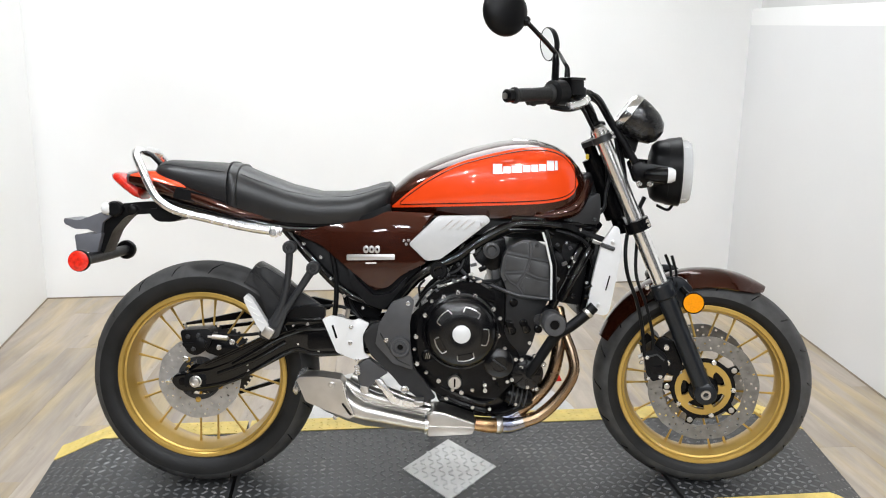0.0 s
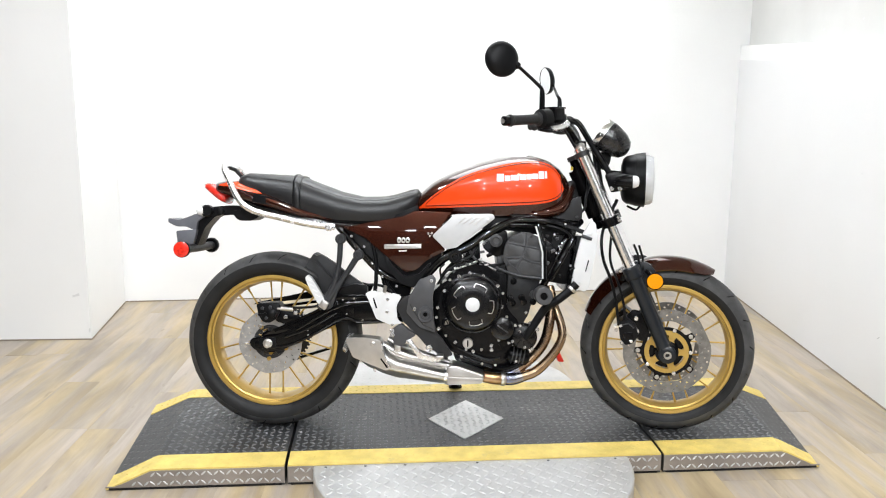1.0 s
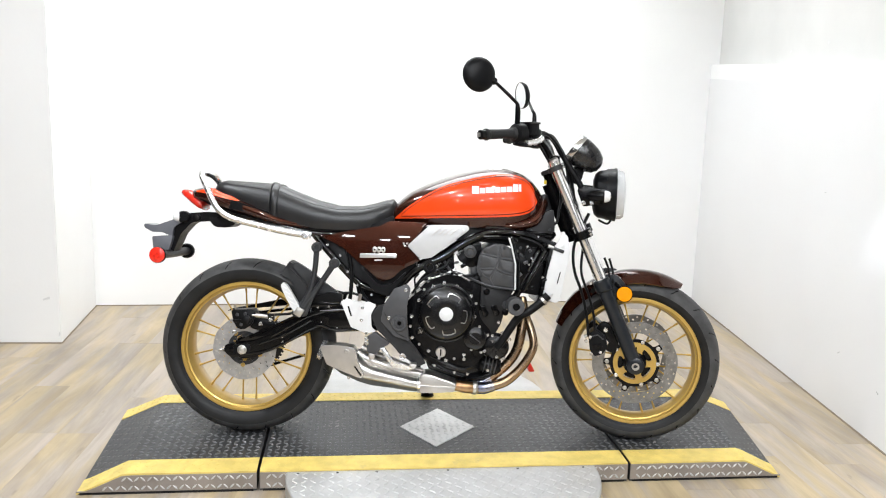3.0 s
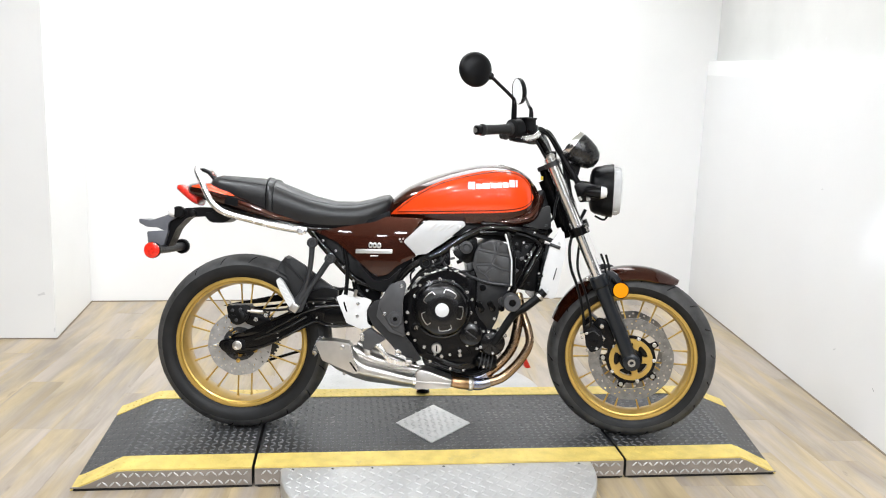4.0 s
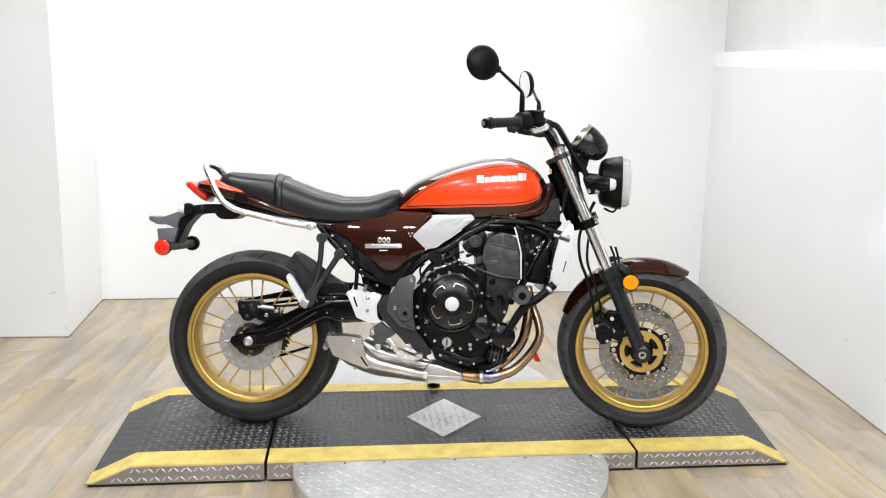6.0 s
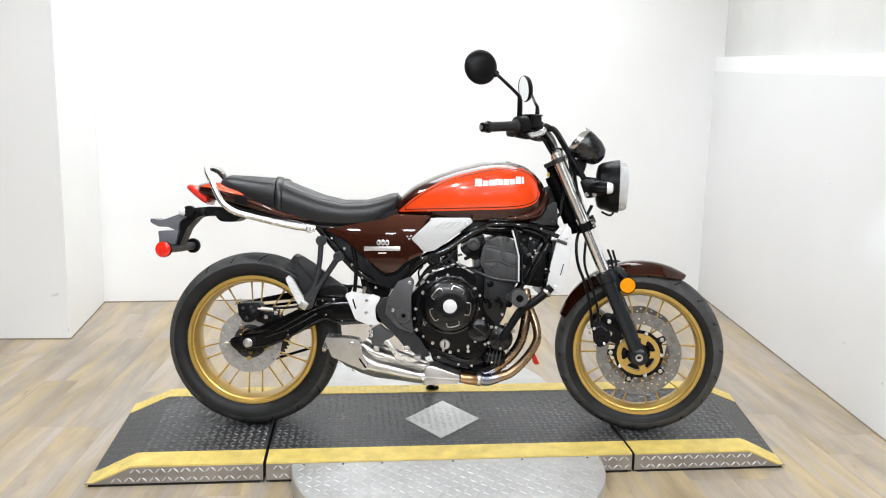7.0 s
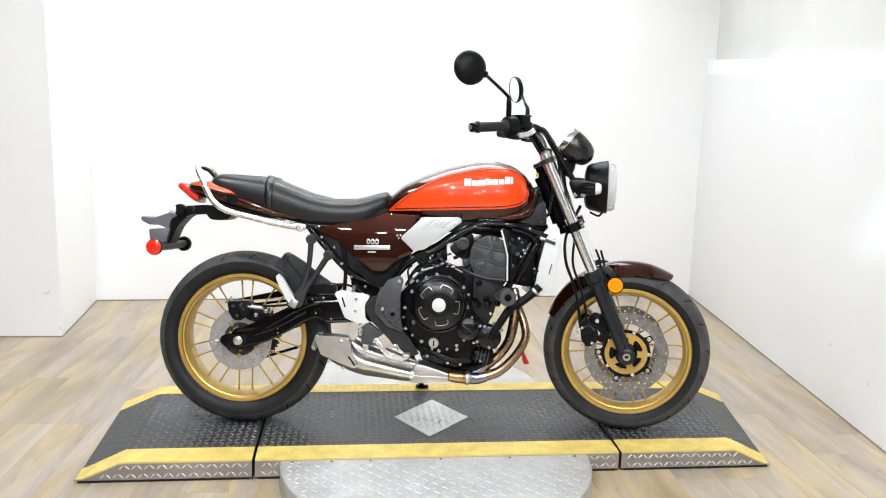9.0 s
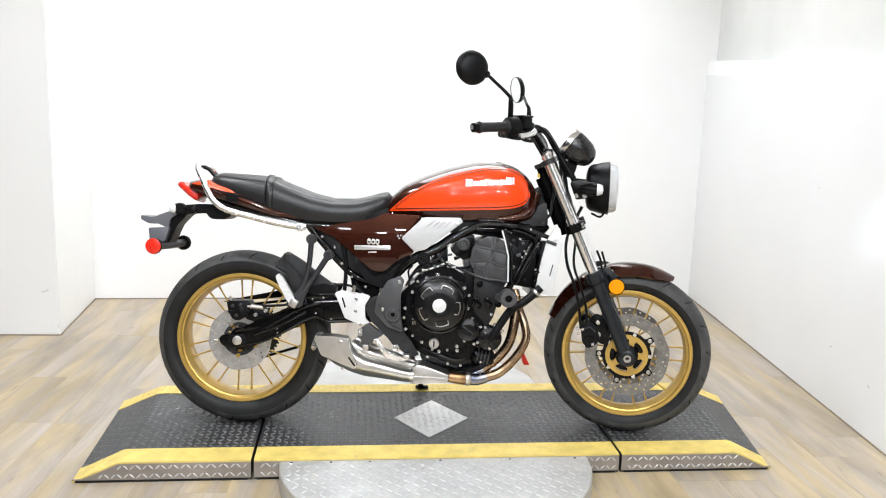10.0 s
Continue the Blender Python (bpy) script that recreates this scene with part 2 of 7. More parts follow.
    L(mr.outputs["Result"], hsv.inputs["Value"])
    L(tint.outputs["Result"], hsv.inputs["Color"])
    mpk = nt.nodes.new("ShaderNodeMapping")
    mpk.inputs["Scale"].default_value = (22, 7, 1)
    L(add.outputs["Vector"], mpk.inputs["Vector"])
    nk = nt.nodes.new("ShaderNodeTexNoise")
    nk.inputs["Scale"].default_value = 1.0
    nk.inputs["Detail"].default_value = 3
    L(mpk.outputs["Vector"], nk.inputs["Vector"])
    knot = nt.nodes.new("ShaderNodeMapRange")
    knot.inputs["From Min"].default_value, knot.inputs["From Max"].default_value = 0.68, 0.80
    knot.inputs["To Min"].default_value, knot.inputs["To Max"].default_value = 0.0, 0.65
    L(nk.outputs["Fac"], knot.inputs["Value"])
    dark = nt.nodes.new("ShaderNodeMix")
    dark.data_type = "RGBA"
    dark.inputs["B"].default_value = (0.13, 0.10, 0.075, 1)
    L(knot.outputs["Result"], dark.inputs["Factor"])
    L(hsv.outputs["Color"], dark.inputs["A"])
    L(dark.outputs["Result"], b.inputs["Base Color"])
    rr = nt.nodes.new("ShaderNodeMapRange")
    rr.inputs["To Min"].default_value, rr.inputs["To Max"].default_value = 0.28, 0.48
    L(n.outputs["Fac"], rr.inputs["Value"])
    L(rr.outputs["Result"], b.inputs["Roughness"])
    bp = nt.nodes.new("ShaderNodeBump")
    bp.inputs["Strength"].default_value = 0.12
    bp.inputs["Distance"].default_value = 0.001
    L(n2.outputs["Fac"], bp.inputs["Height"])
    L(bp.outputs["Normal"], b.inputs["Normal"])
    return m


M_WOOD = wood("oak_vinyl_plank")
M_WOODREST = wood("oak_vinyl_plank_rest", True)
M_SUB = mat("floor_joint_dark", (0.25, 0.205, 0.155), 0.8)


# ---- mesh helpers ----
def smooth_mesh(me, angle=38):
    me.polygons.foreach_set("use_smooth", [True] * len(me.polygons))
    me.set_sharp_from_angle(angle=radians(angle))


def finish(name, bm, material, angle=38):
    bmesh.ops.recalc_face_normals(bm, faces=bm.faces)
    me = bpy.data.meshes.new(name)
    bm.to_mesh(me)
    bm.free()
    me.materials.append(material)
    smooth_mesh(me, angle)
    return me


def part(name, bm, material, parent=None, label="", m=None, angle=38):
    ob = new(name, finish(name, bm, material, angle))
    if parent is not None:
        ob.parent = parent
    if m is not None:
        ob.matrix_basis = m
    if label:
        tagged(ob, label)
    return ob


def thing(name, label, category, m=None, group="", kind=""):
    ob = new(name)
    if m is not None:
        ob.matrix_basis = m
    return tagged(ob, label, category, group, kind)


def curve(pts, n=6):
    """Points along a Catmull-Rom curve."""
    p = [Vector(v) for v in pts]
    p = [p[0] * 2 - p[1], *p, p[-1] * 2 - p[-2]]
    out = []
    for i in range(1, len(p) - 2):
        for k in range(n):
            t = k / n
            a, b, c, d = p[i - 1], p[i], p[i + 1], p[i + 2]
            out.append(0.5 * (2 * b + (c - a) * t + (2 * a - 5 * b + 4 * c - d) * t * t + (3 * b - a - 3 * c + d) * t ** 3))
    out.append(p[-2])
    return out


def loft(bm, rings, cap=True, closed=True):
    vs = [[bm.verts.new(v) for v in r] for r in rings]
    n = len(vs[0])
    for a, b in zip(vs, vs[1:]):
        for i in range(n if closed else n - 1):
            j = (i + 1) % n
            bm.faces.new((a[i], a[j], b[j], b[i]))
    if cap and closed:
        bm.faces.new(vs[0])
        bm.faces.new(vs[-1][::-1])
    return bm


def tube(pts, r, seg=12, bm=None, n=0, cap=True):
    bm = bm or bmesh.new()
    p = curve(pts, n) if n else [Vector(v) for v in pts]
    if isinstance(r, (list, tuple)):
        rs = np.interp(np.linspace(0, 1, len(p)), np.linspace(0, 1, len(r)), r)
    else:
        rs = [r] * len(p)
    t = (p[1] - p[0]).normalized()
    up = Vector((0, 1, 0)) if abs(t.y) < 0.9 else Vector((0, 0, 1))
    u = t.cross(up).normalized()
    rings = []
    for i, q in enumerate(p):
        t = (p[min(i + 1, len(p) - 1)] - p[max(i - 1, 0)]).normalized()
        u = (u - t * u.dot(t)).normalized()
        w = t.cross(u)
        rings.append([q + (u * math.cos(a) + w * math.sin(a)) * float(rs[i]) for a in np.linspace(0, 2 * math.pi, seg, endpoint=False)])
    return loft(bm, rings, cap)


def lathe(prof, c=(0, 0, 0), axis="Y", seg=64, closed=False, bm=None, d=None):
    """Turn (radius, along) points about an axis through c."""
    bm = bm or bmesh.new()
    if d is not None:
        a = Vector(d).normalized()
    else:
        a = {"X": Vector((1, 0, 0)), "Y": Vector((0, 1, 0)), "Z": Vector((0, 0, 1))}[axis]
    u = a.orthogonal().normalized()
    w = a.cross(u)
    prof = list(prof) + ([prof[0]] if closed else [])
    rings = []
    for r, s in prof:
        r = max(r, 1e-5)
        rings.append([Vector(c) + a * s + (u * math.cos(k) + w * math.sin(k)) * r for k in np.linspace(0, 2 * math.pi, seg, endpoint=False)])
    loft(bm, rings, cap=False)
    bmesh.ops.remove_doubles(bm, verts=bm.verts, dist=2e-5)
    return bm


def prism(poly, y0, y1, bev=0.0, bm=None, segs=2):
    """An XZ outline given thickness along Y, with rounded edges."""
    b2 = bmesh.new()
    loft(b2, [[Vector((x, y0, z)) for x, z in poly], [Vector((x, y1, z)) for x, z in poly]])
    if bev:
        bmesh.ops.bevel(b2, geom=list(b2.edges), offset=bev, segments=segs, profile=0.6, affect="EDGES", clamp_overlap=True)
    if bm is None:
        return b2
    return join(bm, b2)


def join(bm, b2):
    me = bpy.data.meshes.new("tmp")
    b2.to_mesh(me)
    b2.free()
    bm.from_mesh(me)
    bpy.data.meshes.remove(me)
    return bm


def box(c, s, bev=0.004, m=None, bm=None):
    b2 = bmesh.new()
    bmesh.ops.create_cube(b2, size=1, matrix=Matrix.Diagonal((*s, 1)))
    if bev:
        bmesh.ops.bevel(b2, geom=list(b2.edges), offset=bev, segments=2, profile=0.6, affect="EDGES", clamp_overlap=True)
    bmesh.ops.transform(b2, matrix=Matrix.Translation(c) @ (m or Matrix.Identity(4)), verts=b2.verts)
    return join(bm, b2) if bm is not None else b2


def rounded(poly, r=0.01, n=4):
    """Round the corners of an outline."""
    out = []
    k = len(poly)
    for i in range(k):
        a, b, c = Vector(poly[i - 1]), Vector(poly[i]), Vector(poly[(i + 1) % k])
        d1, d2 = (a - b), (c - b)
        q = min(r, d1.length * 0.45, d2.length * 0.45)
        p1, p2 = b + d1.normalized() * q, b + d2.normalized() * q
        for t in np.linspace(0, 1, n):
            t = float(t)
            out.append(tuple((1 - t) ** 2 * p1 + 2 * t * (1 - t) * b + t * t * p2))
    return out


def mirror_y(bm):
    for v in bm.verts:
        v.co.y = -v.co.y
    return bm


# ---- the bay: floor, walls, ceiling ----
def slab(name, foot, z0, z1, material, label, kind="structure", cat="wall", ztop=None):
    """An upright slab on a four-cornered foot; ztop gives the top heights corner by corner."""
    bm = bmesh.new()
    tops = ztop or [z1] * len(foot)
    loft(bm, [[Vector((x, y, z0)) for x, y in foot], [Vector((x, y, z)) for (x, y), z in zip(foot, tops)]])
    ob = part(name, bm, material, angle=20)
    return tagged(ob, label, cat, kind=kind)


BL, BR = (-1.915, 2.186), (2.097, 2.377)
slab("wall_north", [(-2.2, 2.172), (2.60, 2.401), (2.60, 2.55), (-2.2, 2.32)], 0, CEIL, M_WALL, "plain white painted back wall with slight shading")
slab("wall_pier", [(-4.0, 1.38), (-1.84, 1.352), BL, (-2.2, 2.172), (-2.4, 2.5), (-4.0, 2.5)], 0, CEIL, M_WALL, "white painted wall pier standing out from the corner")
# half wall on the right with a cap board and a greyer wall set back above it


def along(t):
    """A point on the foot of the right-hand wall: 0 at the corner, 1 at the front of the platform."""
    return (2.097 - 0.362 * t, 2.377 - 2.597 * t)


EDGE = [along(t) for t in (-0.02, 1.2, 1.35)]
TOPS = [1.555, 1.36, 1.336]
f = [*EDGE, (EDGE[2][0] + 0.25, EDGE[2][1] - 0.03), (EDGE[1][0] + 0.25, EDGE[1][1] - 0.03), (EDGE[0][0] + 0.25, EDGE[0][1] - 0.03)]
slab("wall_east", f, 0, 1.5, M_EASTWALL, "white satin half wall with scuffs and faint stains", ztop=TOPS + TOPS[::-1])
g = [(x + 0.002, y) for x, y in EDGE] + [(x + 0.26, y - 0.03) for x, y in EDGE[::-1]]
cap = bmesh.new()
T2 = [v + 0.095 for v in TOPS]
loft(cap, [[Vector((x, y, z)) for (x, y), z in zip(g, TOPS + TOPS[::-1])], [Vector((x, y, z)) for (x, y), z in zip(g, T2 + T2[::-1])]])
tagged(part("trim", cap, M_WALL, angle=20), "white cap board along the top of the half wall", "trim", kind="structure")
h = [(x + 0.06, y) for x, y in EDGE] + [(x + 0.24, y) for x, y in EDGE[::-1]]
# the set-back wall carries its shade in this darker grey
slab("wall_east_upper", h, 1.2, CEIL, M_SHADEWALL, "upper wall set back above the half wall, its shade put into a darker grey")
tagged(part("wall_block", box((1.80, -0.03, 1.50), (0.07, 0.10, 0.06), 0.006), M_WALL), "small white block on the cap board", "block")
# added walls out of view, near black so gloss parts reflect dark
slab("wall_west", [(-4.15, -12), (-4.0, -12), (-4.0, 2.5), (-4.15, 2.5)], 0, CEIL, M_DARKWALL, "unseen plain dark side wall added to close the room")
slab("wall_south", [(-4.15, -12.15), (4.0, -12.15), (4.0, -12), (-4.15, -12)], 0, CEIL, M_DARKWALL, "unseen plain dark wall added to close the far end")
slab("wall_east_far", [(3.4, -12), (3.55, -12), (3.55, -1.1), (3.4, -1.1)], 0, CEIL, M_DARKWALL, "unseen plain dark side wall added to close the room")
slab("wall_return", [(1.62, -1.29), (3.55, -1.29), (3.55, -1.14), (1.62, -1.14)], 0, CEIL, M_DARKWALL, "unseen plain dark wall added to close the half wall")
ceil = box((-0.2, -4.8, CEIL + 0.06), (8.2, 15.0, 0.12), 0)
tagged(part("ceiling", ceil, M_CEIL), "white painted ceiling", "ceiling", kind="structure")
floor = part("floor", box((-0.2, -4.8, -0.075), (8.2, 15.0, 0.13), 0), M_SUB)
tagged(floor, "light oak plank floor with grey-brown grain and dark joints", "floor", kind="structure")

# thin dark strips as the gap shadow along the wall feet, and small scuffs
for p0, p1 in ((along(0.0), along(1.3)), (BL, (2.097, 2.377)), ((-1.84, 1.352), BL), ((-4.0, 1.38), (-1.84, 1.352))):
    d = Vector((p1[0] - p0[0], p1[1] - p0[1], 0)).normalized()
    q = Vector((d.y, -d.x, 0)) * 0.003
    if q.y > 0 and abs(q.x) < 0.002:
        q = -q
    b = tube([(p0[0] + q.x, p0[1] + q.y, 0.002), (p1[0] + q.x, p1[1] + q.y, 0.002)], 0.0042, 6)
    tagged(part("foot_shadow", b, M_SUB), "thin dark strip as the gap shadow at the foot of the wall", "joint", kind="structure")
for t, z, w, tilt in ((0.83, 0.275, 0.020, 30), (0.72, 0.95, 0.012, 10), (0.961, 0.211, 0.016, -35)):
    x, y = along(t)
    tagged(part("scuff_mark", box((0, 0, 0), (w, 0.0012, 0.0025), 0), M_STAIN, m=Matrix.Translation((x - 0.0012, y, z)) @ Matrix.Rotation(math.atan2(2.597, 0.362), 4, "Z") @ Matrix.Rotation(radians(tilt), 4, "Y")), "small grey scuff on the white wall", "scuff", kind="structure")
for x, y, z, w, h_, tilt in ((-1.905, 1.3525, 0.240, 0.036, 0.010, -14), (-1.897, 1.3524, 0.247, 0.016, 0.006, -20), (-1.848, 1.3517, 0.050, 0.006, 0.022, 8)):
    tagged(part("scuff_mark", box((0, 0, 0), (w, 0.0012, h_), 0), M_SMUDGE, m=pose(x, y - 0.0008, z, 0, tilt, 0)), "faint grey smudge on the white pier", "scuff", kind="structure")
for t, z, w, tilt in ((0.455, 1.640, 0.016, 25), (0.622, 1.648, 0.012, 30)):
    x, y = along(t)
    tagged(part("scuff_mark", box((0, 0, 0), (w, 0.0012, 0.007), 0), M_SMUDGE, m=Matrix.Translation((x + 0.0588, y, z)) @ Matrix.Rotation(math.atan2(2.597, 0.362), 4, "Z") @ Matrix.Rotation(radians(tilt), 4, "Y")), "small grey chip in the upper wall", "scuff", kind="structure")

for lx, ly, lw, ld, watts in LAMPS:
    lamp = thing("ceiling_lamp", "wide white ceiling lamp panel with a glowing diffuser" if lw > 1 else "square white ceiling lamp with a glowing diffuser", "lamp", pose(lx, ly, CEIL), group="lamps on the ceiling")
    fr = bmesh.new()
    for sg in (-1, 1):
        box((sg * (lw / 2 + 0.012), 0, -0.018), (0.024, ld + 0.048, 0.036), 0.003, bm=fr)
        box((0, sg * (ld / 2 + 0.012), -0.018), (lw, 0.024, 0.036), 0.003, bm=fr)
    part("frame", fr, M_ALU, lamp)
    part("diffuser", box((0, 0, -0.012), (lw, ld, 0.01), 0.002), M_LAMPGLOW, lamp)
# unseen fixture made up to carry the added beam
spot = thing("added_spotlight", "small white ceiling spot lamp added for the patch on the half wall", "lamp", look(SPOT, (1.741, -0.11, 0.87)))
part("shade", lathe([(0.030, 0.10), (0.036, 0.09), (0.038, 0.03), (0.040, 0.012), (0.037, 0.012), (0.034, 0.03), (0.033, 0.08), (0.0, 0.082)], axis="Z", seg=28), M_ALU, spot)
tagged(part("trim", lathe([(0.012, -0.14), (0.012, -0.02), (0.045, -0.018), (0.045, 0.0), (0.0, 0.0)], (SPOT[0] - 0.035, SPOT[1] - 0.045, CEIL), "Z", 24), M_ALU), "short white ceiling stem of the added spot lamp", "stem", kind="structure")

# ---- the platform: three tread plate sections, yellow edges, half-round steps ----
DECK, KICK, YF, YB = 0.071, 0.067, -0.393, 0.347
lift = thing("display_platform", "low grey tread-plate platform with yellow edges and ramped ends", "platform", pose(0, 0, 0))


def rise(x):
    """Height of the deck at x: flat, with a ramp at either end."""
    if x < -1.06:
        return max(0.004, DECK * (1 - (-1.06 - x) / 0.15))
    if x > 1.07:
        return max(0.004, DECK * (1 - (x - 1.07) / 0.14))
    return DECK


def skewed(x, y):
    """The ramp at the right-hand end splays a little towards the back."""
    k = max(0.0, min(1.0, (x - 0.65) / 0.55))
    k2 = max(0.0, min(1.0, (-x - 0.65) / 0.55))
    return x + (0.15 * k - 0.035 * k2) * (y - YF) / (YB - YF)


def deck_z(x, y):
    lip = min(1.0, (y - YF) / 0.095, (YB - y) / 0.100)
    return rise(x) - max(0.0, 1 - lip) * (DECK - KICK) * rise(x) / DECK


def section(name, x0, x1, parent):
    xs = [x0 + 0.001] + [v for v in (-1.20, -1.06, 1.07, 1.20) if x0 < v < x1] + [x1 - 0.001]
    ys = [YF, YF + 0.095, YB - 0.100, YB]
    bm = bmesh.new()
    top = [[bm.verts.new((skewed(x, y), y, deck_z(x, y))) for y in ys] for x in xs]
    bot = [[bm.verts.new((skewed(x, y), y, 0.001)) for y in ys] for x in xs]
    for i in range(len(xs) - 1):
        for j in range(3):
            bm.faces.new((top[i][j], top[i + 1][j], top[i + 1][j + 1], top[i][j + 1]))
            bm.faces.new((bot[i][j + 1], bot[i + 1][j + 1], bot[i + 1][j], bot[i][j]))
        bm.faces.new((bot[i][0], bot[i + 1][0], top[i + 1][0], top[i][0]))
        bm.faces.new((top[i][3], top[i + 1][3], bot[i + 1][3], bot[i][3]))
    for i in (0, -1):
        for j in range(3):
            q = (top[i][j], top[i][j + 1], bot[i][j + 1], bot[i][j])
            bm.faces.new(q if i == 0 else q[::-1])
    sec = part(name, bm, M_DECK, parent, "grey painted tread-plate section, worn", angle=20)
    # painted edges, front and back
    for nm, ya, yb in (("yellow_edge", YF - 0.001, YF + 0.096), ("yellow_edge", YB - 0.101, YB + 0.001)):
        b = bmesh.new()
        up = 0.0025
        n = 24
        grid = []
        for i in range(n + 1):
            x = xs[0] + (xs[-1] - xs[0]) * i / n
            row = [(skewed(x, y), y, deck_z(x, min(max(y, YF), YB)) + up) for y in (ya, (ya + yb) / 2, yb)]
            grid.append([Vector(v) for v in row] + [Vector((row[2][0], row[2][1], row[2][2] - 0.005)), Vector((row[0][0], row[0][1], row[0][2] - 0.006))])
        loft(b, grid)
        part(nm, b, M_YELLOW, sec, "chipped yellow safety paint", angle=20)
    # bare plate along the front face
    b = bmesh.new()
    n = 20
    rows = []
    for i in range(n + 1):
        x = xs[0] + (xs[-1] - xs[0]) * i / n
        z = max(0.013, deck_z(x, YF) - 0.003)
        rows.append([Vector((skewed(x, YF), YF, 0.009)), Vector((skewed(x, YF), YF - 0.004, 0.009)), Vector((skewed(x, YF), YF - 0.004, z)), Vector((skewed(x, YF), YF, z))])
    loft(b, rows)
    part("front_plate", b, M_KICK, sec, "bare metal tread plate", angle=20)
    # dark strip that stands for the shadow in the gap below the plate
    part("base_shadow", box(((xs[0] + xs[-1]) / 2, YF + 0.012, 0.005), (xs[-1] - xs[0] - 0.02, 0.03, 0.009), 0.001), M_RUBBER, sec, "black strip in place of the shadow gap under the plate")
    return sec


def lozenges(place, us, vs, size=(0.0245, 0.0095), h=0.0026, pitch=0.0255, skip=None, same=False, pitch_v=None):
    """Raised tread marks, crossed row by row, on a surface place(u, v) -> point, normal, along, across."""
    verts, faces = [], []
    pitch_v = pitch_v or pitch
    nu, nv = max(1, round((us[1] - us[0]) / pitch)), max(1, round((vs[1] - vs[0]) / pitch_v))
    pitch, pitch_v = (us[1] - us[0]) / nu, (vs[1] - vs[0]) / nv
    for i in range(nu):
        for j in range(nv):
            u, v = us[0] + (i + 0.5 + (0.5 if same and j % 2 else 0)) * pitch, vs[0] + (j + 0.5) * pitch_v
            if skip and skip(u, v):
                continue
            p, nn, a, c = place(u, v)
            s = 1 if same or (i + j) % 2 else -1
            d = (a * 0.72 + c * 0.69 * s).normalized()
            e = nn.cross(d)
            k = len(verts)
            for f1, f2, up in ((1, 0, 0), (0.35, 1, 0), (-0.35, 1, 0), (-1, 0, 0), (-0.35, -1, 0), (0.35, -1, 0), (0.5, 0, 1), (-0.5, 0, 1)):
                verts.append(p + d * (f1 * size[0] / 2) + e * (f2 * size[1] / 2) + nn * (h * up))
            faces += [[k + q for q in fc] for fc in ((0, 1, 6), (1, 2, 7, 6), (2, 3, 7), (3, 4, 7), (4, 5, 6, 7), (5, 0, 6))]
    return verts, faces


def tread(name, vf, material, parent, label):
    me = bpy.data.meshes.new(name)
    me.from_pydata([tuple(v) for v in vf[0]], [], vf[1])
    me.materials.append(material)
    ob = new(name, me)
    ob.parent = parent
    return tagged(ob, label, kind="stuff")


def on_deck(x, y):
    z = deck_z(x, y)
    dx = Vector((0.01, 0, deck_z(x + 0.005, y) - deck_z(x - 0.005, y))).normalized()
    dy = Vector((0, 0.01, deck_z(x, y + 0.005) - deck_z(x, y - 0.005))).normalized()
    return Vector((skewed(x, y), y, z)), dx.cross(dy).normalized(), dx, dy


def in_diamond(x, y, g=1.04):
    return abs(x - 0.002) / 0.145 + abs(y + 0.050) / 0.19 < g


SECS = [("ramp_section", -1.208, -0.634), ("deck_section", -0.626, 0.636), ("ramp_section", 0.644, 1.205)]
for nm, x0, x1 in SECS:
    sec = section(nm, x0, x1, lift)
    tread("tread", lozenges(on_deck, (x0 + 0.006, x1 - 0.006), (YF + 0.100, YB - 0.105), skip=in_diamond), M_TREAD, sec, "raised worn tread marks, lightened for their sheen")
    tread("edge_tread", lozenges(on_deck, (x0 + 0.02, x1 - 0.02), (YF + 0.006, YF + 0.093), size=(0.026, 0.0085), h=0.0036), M_YELLOW, sec, "raised tread marks under yellow paint")
    tread("edge_tread", lozenges(on_deck, (x0 + 0.02, x1 - 0.02), (YB - 0.098, YB - 0.004), size=(0.026, 0.0085), h=0.0036), M_YELLOW, sec, "raised tread marks under yellow paint")

    def on_kick(u, v):
        return Vector((u, YF - 0.004, v)), Vector((0, -1, 0)), Vector((1, 0, 0)), Vector((0, 0, 1))
    tread("plate_tread", lozenges(on_kick, (x0 + 0.02, x1 - 0.01), (0.006, 0.066), size=(0.0235, 0.0062), h=0.0015, pitch=0.0200, pitch_v=0.0270, skip=lambda u, v: v > deck_z(u, YF) - 0.012), M_PLATE, sec, "bright raised tread marks")

bm = bmesh.new()
dia = [(-0.1395, -0.045), (-0.022, -0.236), (0.1445, -0.058), (0.023, 0.138)]
loft(bm, [[Vector((x, y, DECK - 0.002)) for x, y in dia], [Vector((x, y, DECK + 0.0035)) for x, y in dia]])
inset = part("diamond_inset", bm, M_PLATE, lift, "bare bright tread plate lozenge", angle=20)


def on_flat(z):
    return lambda u, v: (Vector((u, v, z)), Vector((0, 0, 1)), Vector((1, 0, 0)), Vector((0, 1, 0)))


tread("tread", lozenges(on_flat(DECK + 0.0035), (-0.14, 0.145), (-0.24, 0.14), skip=lambda u, v: not in_diamond(u, v, 0.9)), M_PLATE, inset, "bright raised tread marks")

